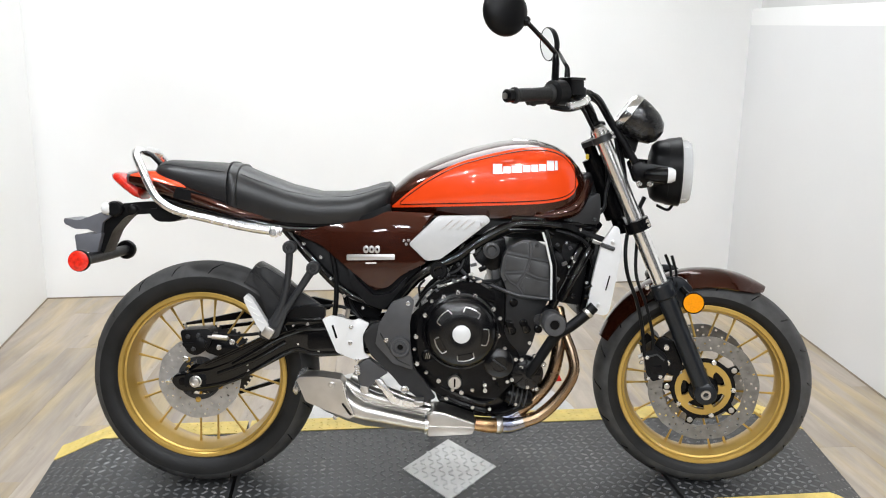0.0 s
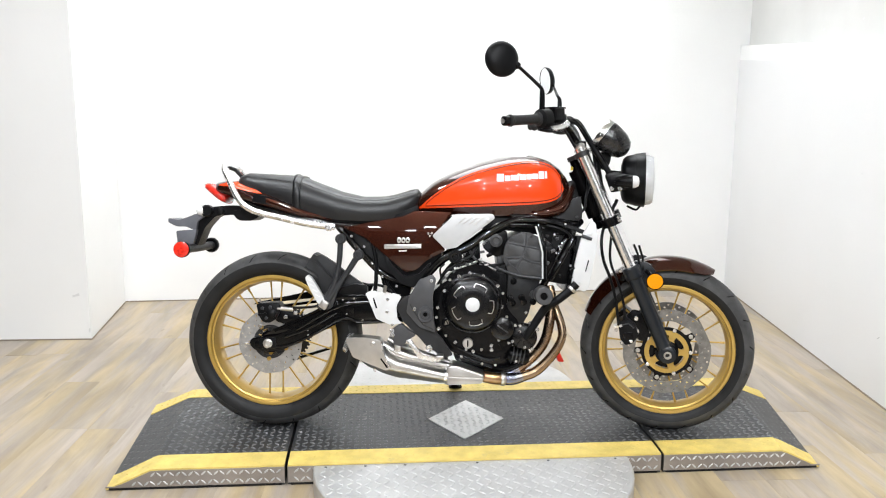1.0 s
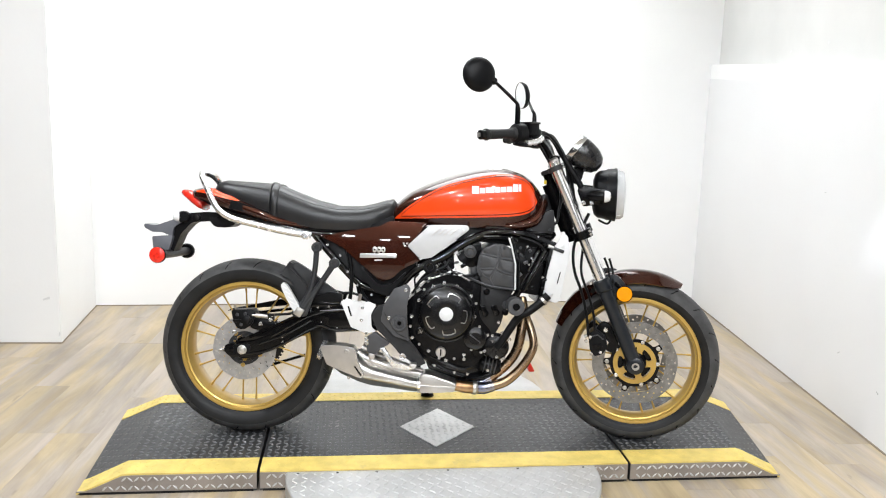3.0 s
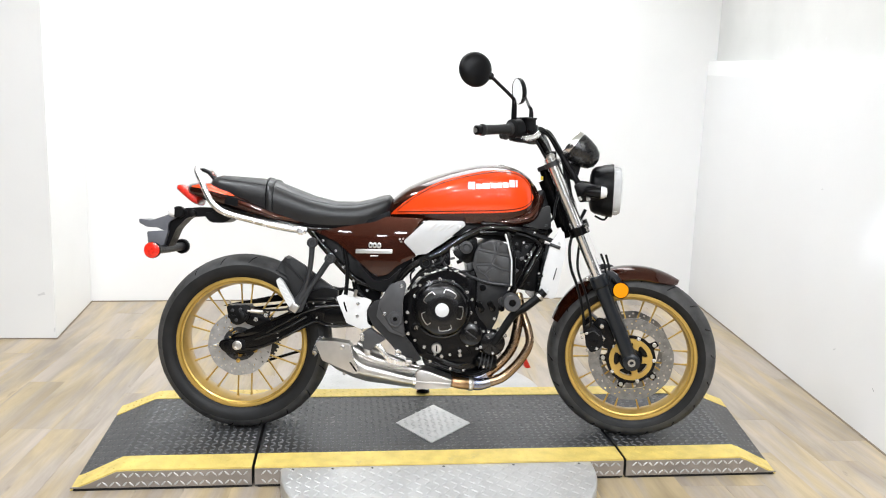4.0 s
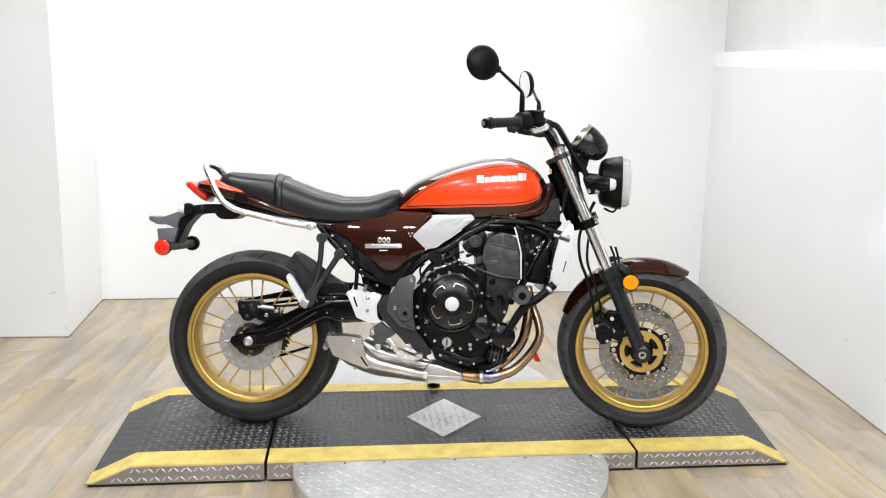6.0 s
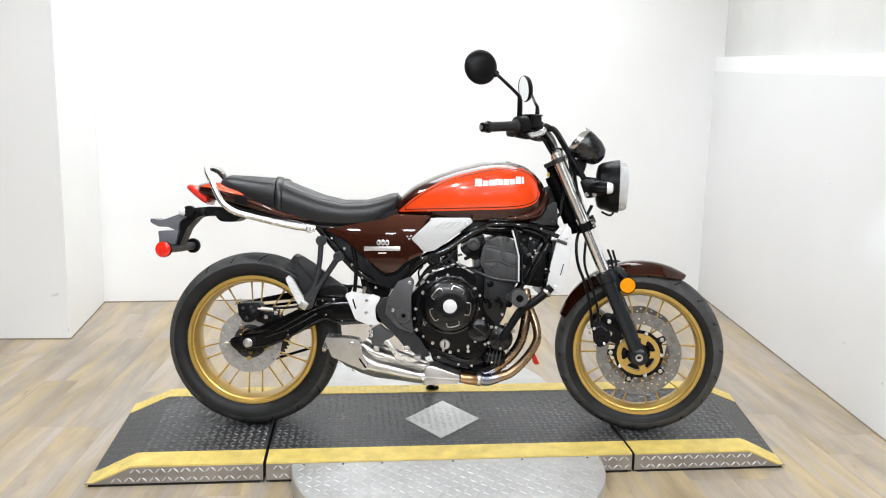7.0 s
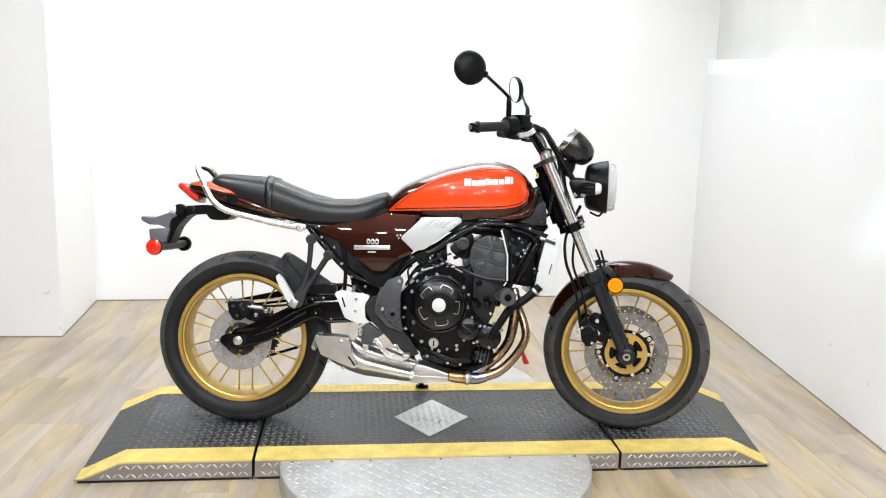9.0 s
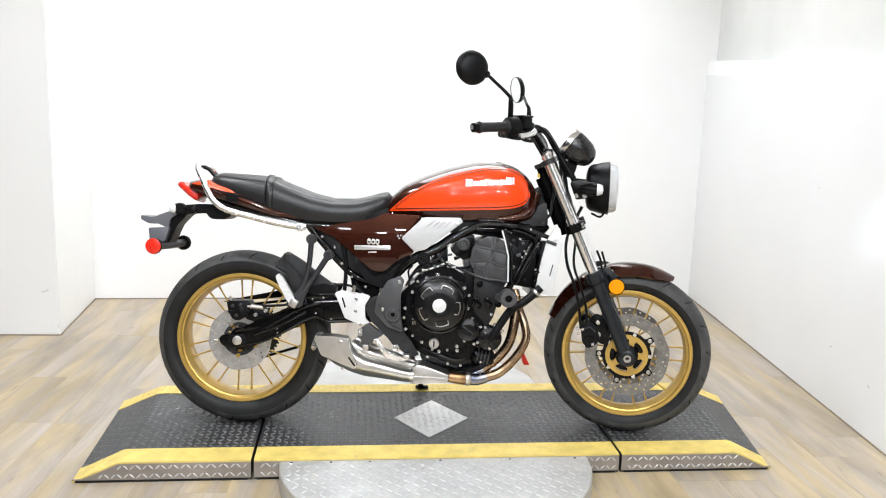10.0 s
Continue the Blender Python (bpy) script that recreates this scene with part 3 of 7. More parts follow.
for nm, cy, sgn in (("half_round_step", -0.398, -1), ("half_round_step", 0.350, 1)):
    step = thing(nm, "half-round bright tread-plate step set against the platform", "step", pose(0, 0, 0), group="half-round steps")
    arc = [(-0.012 + 0.528 * math.cos(a), cy + sgn * 0.50 * math.sin(a)) for a in np.linspace(0, math.pi, 41)]
    bm = bmesh.new()
    loft(bm, [[Vector((x, y, 0.001)) for x, y in arc], [Vector((x, y, 0.060)) for x, y in arc], [Vector((x * 0.992, cy + (y - cy) * 0.992, 0.064)) for x, y in arc]])
    part("top_plate", bm, M_PLATE, step, "", angle=25)
    lo, hi = (cy - 0.5, cy) if sgn < 0 else (cy, cy + 0.5)
    tread("tread", lozenges(on_flat(0.064), (-0.52, 0.5), (lo, hi), size=(0.028, 0.0075), h=0.0020 if sgn < 0 else 0.0008, pitch=0.0290, skip=lambda u, v, c0=cy: ((u + 0.012) / 0.515) ** 2 + ((v - c0) / 0.487) ** 2 > 1 or abs(v - c0) < 0.012), M_PLATE, step, "bright raised tread marks")
    if sgn < 0:
        for sx in (-0.5, -0.37, -0.24, 0.0, 0.24, 0.47):
            part("screw", lathe([(0.0045, 0.064), (0.0045, 0.0655), (0, 0.066)], (sx, cy - 0.012, 0), "Z", 8), M_GREY, step)

# ---- a small red wedge left behind the platform ----
wedge = bmesh.new()
loft(wedge, [[Vector((0.512, 0.62, 0.0645)), Vector((0.540, 0.62, 0.0645)), Vector((0.540, 0.655, 0.0645)), Vector((0.512, 0.655, 0.0645))],
             [Vector((0.496, 0.630, 0.130)), Vector((0.508, 0.630, 0.130)), Vector((0.508, 0.645, 0.130)), Vector((0.496, 0.645, 0.130))]])
bmesh.ops.bevel(wedge, geom=list(wedge.edges), offset=0.003, segments=2, affect="EDGES")
tagged(part("red_wedge", wedge, M_REDPL), "small red plastic wedge standing on the rear step", "wedge")

# ---- the motorcycle ----
bike = thing("motorcycle", "brown and orange retro motorcycle with gold wheels on its stand", "motorcycle",
             Matrix.Translation((-0.7025, -0.0380, 0.0725)) @ Euler((0, 0, radians(-6.555))).to_matrix().to_4x4() @ Euler((radians(-7.09), 0, 0)).to_matrix().to_4x4() @ Matrix.Scale(1.0137, 4))
AXLE = Vector((1.405, 0, 0.302))
RAKE = Vector((-math.sin(radians(24)), 0, math.cos(radians(24))))
STEER = Matrix.Translation(AXLE) @ Matrix.Rotation(radians(-11.34), 4, RAKE) @ Matrix.Translation(-AXLE)


def on_fork(s, y=0.0, f=0.0):
    """A point s along the fork from the axle, y to the side, f ahead of the leg."""
    return Vector((1.405 - 0.4067 * s + 0.9135 * f, y, 0.302 + 0.9135 * s + 0.4067 * f))


def bolts(places, y, parent, r=0.006, h=0.006, m=None, material=None):
    for x, z in places:
        part("bolt", lathe([(r, y), (r, y - h * 0.7), (r * 0.75, y - h), (r * 0.45, y - h), (r * 0.45, y - h * 0.6), (0, y - h * 0.6)], (x, 0, z), "Y", 8), material or M_BOLT, parent, m=m)


def wheel(name, c, tyre_prof, hw, off, m=None):
    """A gold ten-pair spoked wheel: hub, rim, spokes, tyre."""
    hub = part(name, lathe([(0.030, -0.085), (0.040, -0.080), (0.045, -0.05), (0.036, -0.03), (0.036, 0.03), (0.045, 0.05), (0.040, 0.08), (0.030, 0.085), (0.012, 0.085), (0.012, -0.085)], c, "Y", 40, True), M_BLACK, bike, "gold cast wheel with paired slim spokes", m)
    w = hw
    half = [(0.2335, w - 0.007), (0.2335, w - 0.001), (0.231, w + 0.001), (0.222, w + 0.001), (0.2195, w - 0.002), (0.2185, w - 0.009), (0.2135, w - 0.011), (0.2125, w - 0.016), (0.2100, w * 0.58), (0.2065, w * 0.34), (0.2050, w * 0.20), (0.2045, 0.0)]
    outer = [(0.2110, -w * 0.40), (0.2180, -w * 0.62), (0.2240, -w + 0.012)]
    rim = [(r, -y) for r, y in half] + half[-2::-1] + [(r, -y) for r, y in outer[::-1]] + outer
    part("rim", lathe(rim, c, "Y", 96, True), M_GOLD, hub, angle=24)
    top = max(r for r, y in tyre_prof) - 0.034
    flank = [v for v in tyre_prof if v[0] <= top]
    n0 = len(flank) // 2
    crown = [flank[n0 - 1]] + [v for v in tyre_prof if v[0] > top] + [flank[n0]]
    ty = part("tyre", lathe(flank[:n0], c, "Y", 112), M_RUBBER, hub, "black road tyre with shallow grooves")
    part("tyre_flank", lathe(flank[n0:], c, "Y", 112), M_RUBBER, hub)
    part("tyre_tread", lathe(crown, c, "Y", 112), M_TYRETREAD, hub, "dusty grey tread band")
    sp = None
    for k in range(10):
        for s in (-1, 1):
            a0 = radians(off + 36 * k)
            ar, ah = a0 + s * radians(6.3), a0 + s * radians(24)
            y0, y1 = s * 0.030, s * 0.008
            p0 = Vector((c[0] + 0.04 * math.cos(ah), y0, c[2] + 0.04 * math.sin(ah)))
            p1 = Vector((c[0] + 0.207 * math.cos(ar), y1, c[2] + 0.207 * math.sin(ar)))
            part("spoke", tube([p0, p0.lerp(p1, 0.15), p0.lerp(p1, 0.85), p1], [0.0060, 0.0033, 0.0028, 0.0046], 6), M_GOLD, hub)
    # sipes across the tread
    R = max(r for r, y in tyre_prof)
    W = max(y for r, y in tyre_prof)
    b = bmesh.new()
    for k in range(18):
        for s in (-1, 1):
            a = 2 * math.pi * (k + (0.5 if s > 0 else 0)) / 18
            pts = []
            for q in range(5):
                yy = s * W * (0.22 + 0.70 * q / 4)
                rr = np.interp(abs(yy), sorted(abs(y) for r, y in tyre_prof if r > R - 0.03 and y <= 0), [r for r, y in sorted(((r, abs(y)) for r, y in tyre_prof if r > R - 0.03 and y <= 0), key=lambda v: v[1])])
                aa = a + 0.10 * q / 4
                pts.append((c[0] + (rr - 0.0017) * math.cos(aa), yy, c[2] + (rr - 0.0017) * math.sin(aa)))
            tube(pts, [0.0018, 0.0031, 0.0018], 6, b)
    tagged(part("tread_groove", b, M_BLACK, hub), kind="stuff")
    return hub


def disc(name, c, y, r0, r1, rows, nseg, parent, m=None, thick=0.005, wavy=0.0, material=M_DISC):
    """A drilled brake disc: a ring of cells with holes left open."""
    verts, faces = [], []
    nr = len(rows)
    rad = np.linspace(r0, r1, nr + 1)
    for side in (-1, 1):
        for i in range(nseg):
            a = 2 * math.pi * i / nseg
            for j, r in enumerate(rad):
                rr = r + (wavy * math.sin(a * 10) if j in (0, nr) else 0)
                verts.append((c[0] + rr * math.cos(a), y + side * thick / 2, c[2] + rr * math.sin(a)))
    n1 = nr + 1

    def vid(s, i, j):
        return s * nseg * n1 + (i % nseg) * n1 + j

    def open_at(i, j):
        i %= nseg
        step, ph = rows[j] or (0, 0)
        return bool(step) and i % step == ph
    for i in range(nseg):
        for j in range(nr):
            if open_at(i, j):
                for (i0, j0), (i1, j1) in (((i, j), (i + 1, j)), ((i + 1, j), (i + 1, j + 1)), ((i + 1, j + 1), (i, j + 1)), ((i, j + 1), (i, j))):
                    faces.append((vid(0, i0, j0), vid(0, i1, j1), vid(1, i1, j1), vid(1, i0, j0)))
                continue
            faces.append((vid(0, i, j), vid(0, i + 1, j), vid(0, i + 1, j + 1), vid(0, i, j + 1)))
            faces.append((vid(1, i, j + 1), vid(1, i + 1, j + 1), vid(1, i + 1, j), vid(1, i, j)))
        faces.append((vid(0, i, 0), vid(1, i, 0), vid(1, i + 1, 0), vid(0, i + 1, 0)))
        faces.append((vid(0, i + 1, nr), vid(1, i + 1, nr), vid(1, i, nr), vid(0, i, nr)))
    me = bpy.data.meshes.new(name)
    me.from_pydata(verts, [], faces)
    me.materials.append(material)
    ob = new(name, me)
    ob.parent = parent
    if m is not None:
        ob.matrix_basis = m
    return ob


REAR = (0, 0, 0.314)
FRONT = tuple(AXLE)


def tyre_profile(half):
    return [(r, -y) for r, y in half] + [(r, y) for r, y in half[-2::-1]]


rear_wheel = wheel("rear_wheel", REAR, tyre_profile([(0.222, 0.058), (0.231, 0.062), (0.238, 0.0665), (0.240, 0.069), (0.247, 0.075), (0.265, 0.0795), (0.278, 0.0785), (0.288, 0.073), (0.300, 0.058), (0.308, 0.038), (0.3125, 0.018), (0.314, 0.0)]), 0.066, 90)
front_wheel = wheel("front_wheel", FRONT, tyre_profile([(0.222, 0.044), (0.231, 0.047), (0.237, 0.0505), (0.239, 0.053), (0.246, 0.0575), (0.260, 0.0605), (0.271, 0.0590), (0.281, 0.052), (0.291, 0.039), (0.2975, 0.025), (0.301, 0.012), (0.302, 0.0)]), 0.050, 72, STEER)
# brakes at the front: two discs, gold carriers, black arms
ROWS5 = [None, (6, 0), None, (6, 3), None, (6, 1), None]
for y in (-0.070, 0.070):
    dk = disc("brake_disc", FRONT, y, 0.109, 0.149, ROWS5, 132, front_wheel, wavy=0.0012)
car = bmesh.new()
lathe([(0.076, -0.066), (0.076, -0.075), (0.060, -0.077), (0.060, -0.066)], FRONT, "Y", 60, True, car)
lathe([(0.040, -0.066), (0.040, -0.077), (0.026, -0.077), (0.026, -0.066)], FRONT, "Y", 40, True, car)
for k in range(5):
    a = radians(72 * k)
    d1 = Vector((math.cos(a), 0, math.sin(a)))
    n1 = Vector((-math.sin(a), 0, math.cos(a)))
    loft(car, [[AXLE + d1 * r + n1 * w + Vector((0, yy, 0)) for w, yy in ((-ww, -0.066), (ww, -0.066), (ww, -0.0765), (-ww, -0.0765))] for r, ww in ((0.038, 0.013), (0.050, 0.010), (0.062, 0.016))])
part("carrier", car, M_GOLD, front_wheel, "gold disc carrier with five windows")
part("carrier_back", lathe([(0.060, -0.058), (0.060, -0.054), (0.030, -0.054), (0.030, -0.058)], FRONT, "Y", 40, True), M_BLACK, front_wheel)
arm = bmesh.new()
lathe([(0.087, -0.067), (0.087, -0.073), (0.075, -0.073), (0.075, -0.067)], FRONT, "Y", 60, True, arm)
for k in range(5):
    a = radians(72 * k + 36)
    d1, n1 = Vector((math.cos(a), 0, math.sin(a))), Vector((-math.sin(a), 0, math.cos(a)))
    loft(arm, [[AXLE + d1 * r + n1 * w + Vector((0, yy, 0)) for w, yy in ((-ww, -0.067), (ww, -0.067), (ww, -0.0735), (-ww, -0.0735))] for r, ww in ((0.080, 0.020), (0.090, 0.012), (0.110, 0.009))])
part("disc_arm", arm, M_BLACK, front_wheel)
bolts([(AXLE.x + 0.080 * math.cos(radians(72 * k + 1)), AXLE.z + 0.080 * math.sin(radians(72 * k + 1))) for k in range(5)], -0.074, front_wheel, 0.0075, 0.005)
bolts([(AXLE.x + 0.098 * math.cos(radians(72 * k + 36)), AXLE.z + 0.098 * math.sin(radians(72 * k + 36))) for k in range(5)], -0.0735, front_wheel, 0.0080, 0.003, material=M_STEEL)
# rear disc
rear_disc = disc("brake_disc", REAR, -0.088, 0.057, 0.112, [None, None, None, (8, 0), None, (8, 4), None, (8, 2), None], 128, rear_wheel, wavy=0.001, material=M_DISCREAR)
spd = lathe([(0.060, -0.085), (0.060, -0.091), (0.048, -0.091), (0.048, -0.085)], REAR, "Y", 40, True)
for k in range(5):
    a = radians(72 * k + 20)
    tube([(0.04 * math.cos(a), -0.086, 0.314 + 0.04 * math.sin(a)), (0.054 * math.cos(a), -0.088, 0.314 + 0.054 * math.sin(a))], 0.009, 6, spd)
part("disc_spider", spd, M_GREY, rear_wheel)
bolts([(0.060 * math.cos(radians(72 * k + 50)), 0.314 + 0.060 * math.sin(radians(72 * k + 50))) for k in range(5)], -0.091, rear_wheel, 0.008, 0.005, material=M_GOLD)
# sprocket, chain and guards on the far side
spr = lathe([(0.104, 0.098), (0.104, 0.104), (0.076, 0.104), (0.076, 0.098)], REAR, "Y", 92, True)
for k in range(46):
    a = 2 * math.pi * k / 46
    box((0.106 * math.cos(a), 0.101, 0.314 + 0.106 * math.sin(a)), (0.009, 0.005, 0.0075), 0, pose(0, 0, 0, 0, -math.degrees(a), 0), spr)
for k in range(5):
    a = radians(72 * k + 10)
    tube([(0.045 * math.cos(a), 0.100, 0.314 + 0.045 * math.sin(a)), (0.086 * math.cos(a), 0.101, 0.314 + 0.086 * math.sin(a))], 0.009, 6, spr)
part("sprocket", spr, M_GREY, rear_wheel, "toothed dark steel sprocket")
for nm, za, zb, run in (("chain", 0.420, 0.50, 0.30), ("chain", 0.208, 0.39, 0.24)):
    b = bmesh.new()
    n = 34
    for k in range(int(n * run / 0.56)):
        p = Vector((0.02 + 0.56 * k / n, 0.101, za + (zb - za) * k / n))
        box(p, (0.0185, 0.012, 0.010), 0, pose(0, 0, 0, 0, -math.degrees(math.atan2(zb - za, 0.56)), 0), b)
    part(nm, b, M_BLACK, bike)
part("chain_guard", prism(rounded([(-0.115, 0.420), (-0.10, 0.428), (0.28, 0.512), (0.34, 0.50), (0.33, 0.475), (0.1, 0.446)], 0.004), 0.105, 0.120, 0.002), M_PLASTIC, bike)

# ---- swing arm, rear brake, mudguard ----
swing = part("swing_arm", prism(rounded([(-0.066, 0.312), (-0.058, 0.332), (0.03, 0.342), (0.089, 0.365), (0.225, 0.446), (0.323, 0.479), (0.52, 0.490), (0.56, 0.46), (0.55, 0.40), (0.326, 0.385), (0.266, 0.400), (0.149, 0.336), (0.04, 0.287), (-0.045, 0.288)], 0.012), -0.128, -0.098, 0.005), M_BLACKGLOSS, bike, "gloss black swing arm")
for rib in ([(0.27, -0.130, 0.458), (0.40, -0.132, 0.467), (0.52, -0.132, 0.472)], [(0.10, -0.129, 0.362), (0.16, -0.130, 0.398), (0.225, -0.130, 0.436), (0.31, -0.130, 0.466)], [(0.0, -0.128, 0.296), (0.08, -0.130, 0.311), (0.150, -0.130, 0.343), (0.26, -0.130, 0.404), (0.33, -0.130, 0.394), (0.50, -0.130, 0.404)], [(0.06, -0.130, 0.336), (0.15, -0.131, 0.372), (0.24, -0.131, 0.425)]):
    part("rib", tube(rib, 0.0055, 8, n=4), M_BLACKGLOSS, swing)
part("top_ledge", prism(rounded([(0.232, 0.470), (0.240, 0.489), (0.335, 0.493), (0.342, 0.478)], 0.004), -0.128, -0.098, 0.003), M_BLACKGLOSS, swing)
part("recess", prism(rounded([(0.30, 0.405), (0.30, 0.450), (0.36, 0.462), (0.44, 0.455), (0.44, 0.415)], 0.012), -0.1295, -0.122, 0.001), M_BLACK, swing)
part("far_arm", prism(rounded([(-0.066, 0.312), (-0.058, 0.332), (0.15, 0.39), (0.30, 0.45), (0.56, 0.48), (0.55, 0.41), (0.30, 0.39), (0.149, 0.336), (-0.045, 0.288)], 0.012), 0.075, 0.097, 0.005), M_BLACKGLOSS, swing)
part("torque_plate", prism(rounded([(-0.035, 0.330), (0.018, 0.362), (0.120, 0.410), (0.205, 0.452), (0.232, 0.474), (0.250, 0.440), (0.150, 0.365), (0.050, 0.320)], 0.010), -0.116, -0.100, 0.004), M_BLACKGLOSS, swing)
part("plate_edge", tube([(0.022, -0.117, 0.356), (0.120, -0.118, 0.402), (0.200, -0.118, 0.440)], 0.0035, 6), M_BLACKGLOSS, swing)
part("cross_member", tube([(0.36, -0.11, 0.43), (0.36, 0.09, 0.43)], 0.035, 14), M_BLACK, swing)
part("axle_nut", lathe([(0.0165, -0.126), (0.0165, -0.132), (0.0135, -0.133), (0.0125, -0.142), (0.0075, -0.143), (0.0075, -0.134), (0, -0.134)], REAR, "Y", 24), M_STEEL, swing)
part("adjuster_plate", prism(rounded([(-0.030, 0.298), (-0.030, 0.332), (0.028, 0.335), (0.028, 0.300)], 0.006), -0.1305, -0.125, 0.0015), M_PLASTIC, swing)
part("adjuster", tube([(-0.060, -0.113, 0.311), (-0.085, -0.113, 0.310)], 0.0045, 8), M_BOLT, swing)
part("adjuster_nut", tube([(-0.064, -0.113, 0.311), (-0.071, -0.113, 0.311)], 0.0095, 6), M_BOLT, swing)
part("slot", prism(rounded([(-0.045, 0.303), (-0.045, 0.323), (-0.024, 0.325), (-0.024, 0.303)], 0.006), -0.1285, -0.12, 0.001), M_BLACK, swing)
bolts([(0.262, 0.470), (0.345, 0.487), (0.275, 0.420), (0.372, 0.425), (0.384, 0.425), (0.140, 0.362), (0.141, 0.345)], -0.128, swing, 0.004, 0.004)
bolts([(0.300, 0.474), (0.425, 0.478), (0.330, 0.398), (0.432, 0.402), (0.470, 0.470), (0.205, 0.424)], -0.128, swing, 0.0048, 0.004)
bolts([(0.362, 0.598), (0.398, 0.552), (0.335, 0.655), (0.290, 0.690), (0.448, 0.520)], -0.126, bike, 0.0055, 0.005)
cal = part("rear_caliper", prism(rounded([(-0.042, 0.452), (0.036, 0.457), (0.046, 0.440), (0.030, 0.400), (0.005, 0.384), (-0.020, 0.388), (-0.034, 0.415)], 0.010), -0.125, -0.068, 0.006), M_PLASTIC, bike, "black brake caliper")
part("ridge", prism(rounded([(-0.036, 0.418), (0.034, 0.424), (0.030, 0.414), (-0.032, 0.408)], 0.003), -0.129, -0.12, 0.002), M_PLASTIC, cal)
part("carrier_arm", prism(rounded([(0.03, 0.45), (0.10, 0.42), (0.12, 0.385), (0.09, 0.37), (0.02, 0.39)], 0.012), -0.112, -0.095, 0.004), M_BLACK, cal)
for kx, kz in ((-0.020, 0.436), (0.008, 0.440), (-0.006, 0.402)):
    part("pad_pin", lathe([(0.006, -0.124), (0.006, -0.130), (0.003, -0.131), (0, -0.131)], (kx, 0, kz), "Y", 10), M_GREY, cal)
part("piston_boss", lathe([(0.017, -0.122), (0.017, -0.132), (0.013, -0.135), (0, -0.135)], (0.012, 0, 0.418), "Y", 20), M_PLASTIC, cal)
part("bleed_nipple", tube([(-0.030, -0.105, 0.452), (-0.034, -0.107, 0.468)], 0.0035, 8), M_STEEL, cal)
part("slide_pin", tube([(0.032, -0.118, 0.436), (0.085, -0.118, 0.432)], 0.008, 10), M_STEEL, cal)
bolts([(0.095, 0.420), (0.060, 0.405), (-0.03, 0.372)], -0.115, cal, 0.008, 0.006)
part("rear_brake_hose", tube([(0.05, -0.115, 0.44), (0.12, -0.12, 0.44), (0.20, -0.12, 0.455), (0.34, -0.11, 0.52), (0.43, -0.12, 0.50), (0.46, -0.16, 0.42)], 0.0045, 8, n=8), M_PLASTIC, bike)
hug = bmesh.new()
rings = []
for a in np.linspace(radians(34), radians(65), 12):
    r = 0.335
    prof = [(r - 0.045, -0.083), (r - 0.012, -0.080), (r + 0.006, -0.05), (r + 0.010, 0), (r + 0.006, 0.05), (r - 0.012, 0.080), (r - 0.045, 0.083), (r - 0.045, 0.079), (r - 0.014, 0.075), (r + 0.001, 0.05), (r + 0.004, 0), (r + 0.001, -0.05), (r - 0.014, -0.075), (r - 0.045, -0.079)]
    rings.append([Vector((q * math.cos(a), y, 0.314 + q * math.sin(a))) for q, y in prof])
loft(hug, rings)
hugger = part("rear_hugger", hug, M_HUGGER, bike, "black plastic rear hugger")
part("side_web", prism(rounded([(0.147, 0.606), (0.152, 0.628), (0.166, 0.617), (0.180, 0.625), (0.225, 0.598), (0.281, 0.554), (0.329, 0.522), (0.330, 0.485), (0.250, 0.478), (0.215, 0.452), (0.190, 0.482), (0.166, 0.550)], 0.006), -0.100, -0.080, 0.003), M_HUGGER, hugger)
part("web_rib", tube([(0.160, -0.101, 0.606), (0.205, -0.102, 0.560), (0.240, -0.102, 0.512), (0.262, -0.102, 0.482)], 0.0035, 6, n=4), M_HUGGER, hugger)
part("inner_tray", prism(rounded([(0.23, 0.505), (0.30, 0.525), (0.345, 0.520), (0.345, 0.488), (0.24, 0.478)], 0.006), -0.125, -0.09, 0.003), M_PLASTIC, hugger)

# ---- passenger peg bracket ----
brk = part("peg_bracket", tube([(0.255, -0.140, 0.681), (0.250, -0.141, 0.60), (0.236, -0.142, 0.530), (0.205, -0.142, 0.470), (0.188, -0.142, 0.448)], [0.0100, 0.0092, 0.0100, 0.0120, 0.015], 12, n=5), M_GREY, bike, "satin grey passenger peg bracket")
part("stay", tube([(0.317, -0.140, 0.627), (0.265, -0.141, 0.545), (0.215, -0.142, 0.470)], [0.0108, 0.0098, 0.0125], 12, n=5), M_GREY, brk)
part("web", prism(rounded([(0.235, 0.53), (0.25, 0.51), (0.225, 0.44), (0.185, 0.435), (0.17, 0.45)], 0.008), -0.15, -0.134, 0.004), M_GREY, brk)
for x, z in ((0.255, 0.681), (0.317, 0.627)):
    part("eye", lathe([(0.018, -0.128), (0.018, -0.150), (0.014, -0.154), (0.009, -0.154), (0.009, -0.147), (0, -0.147)], (x, 0, z), "Y", 24), M_GREY, brk)
peg = part("passenger_peg", loft(bmesh.new(), [[Vector((x + dx, y, z + dz)) for dx, y, dz in ((-w, -0.158, -0.004), (w, -0.158, 0.004), (w, -0.135, 0.004), (-w, -0.135, -0.004))] for x, z, w in ((0.141, 0.553, 0.004), (0.148, 0.543, 0.010), (0.165, 0.512, 0.0125), (0.186, 0.476, 0.0135), (0.196, 0.457, 0.010))]), M_SILVER, bike, "folded silver passenger peg")
bmh = box((0.200, -0.15, 0.456), (0.028, 0.022, 0.030), 0.004, pose(0, 0, 0, 0, 32, 0))
part("hinge", bmh, M_STEEL, peg)
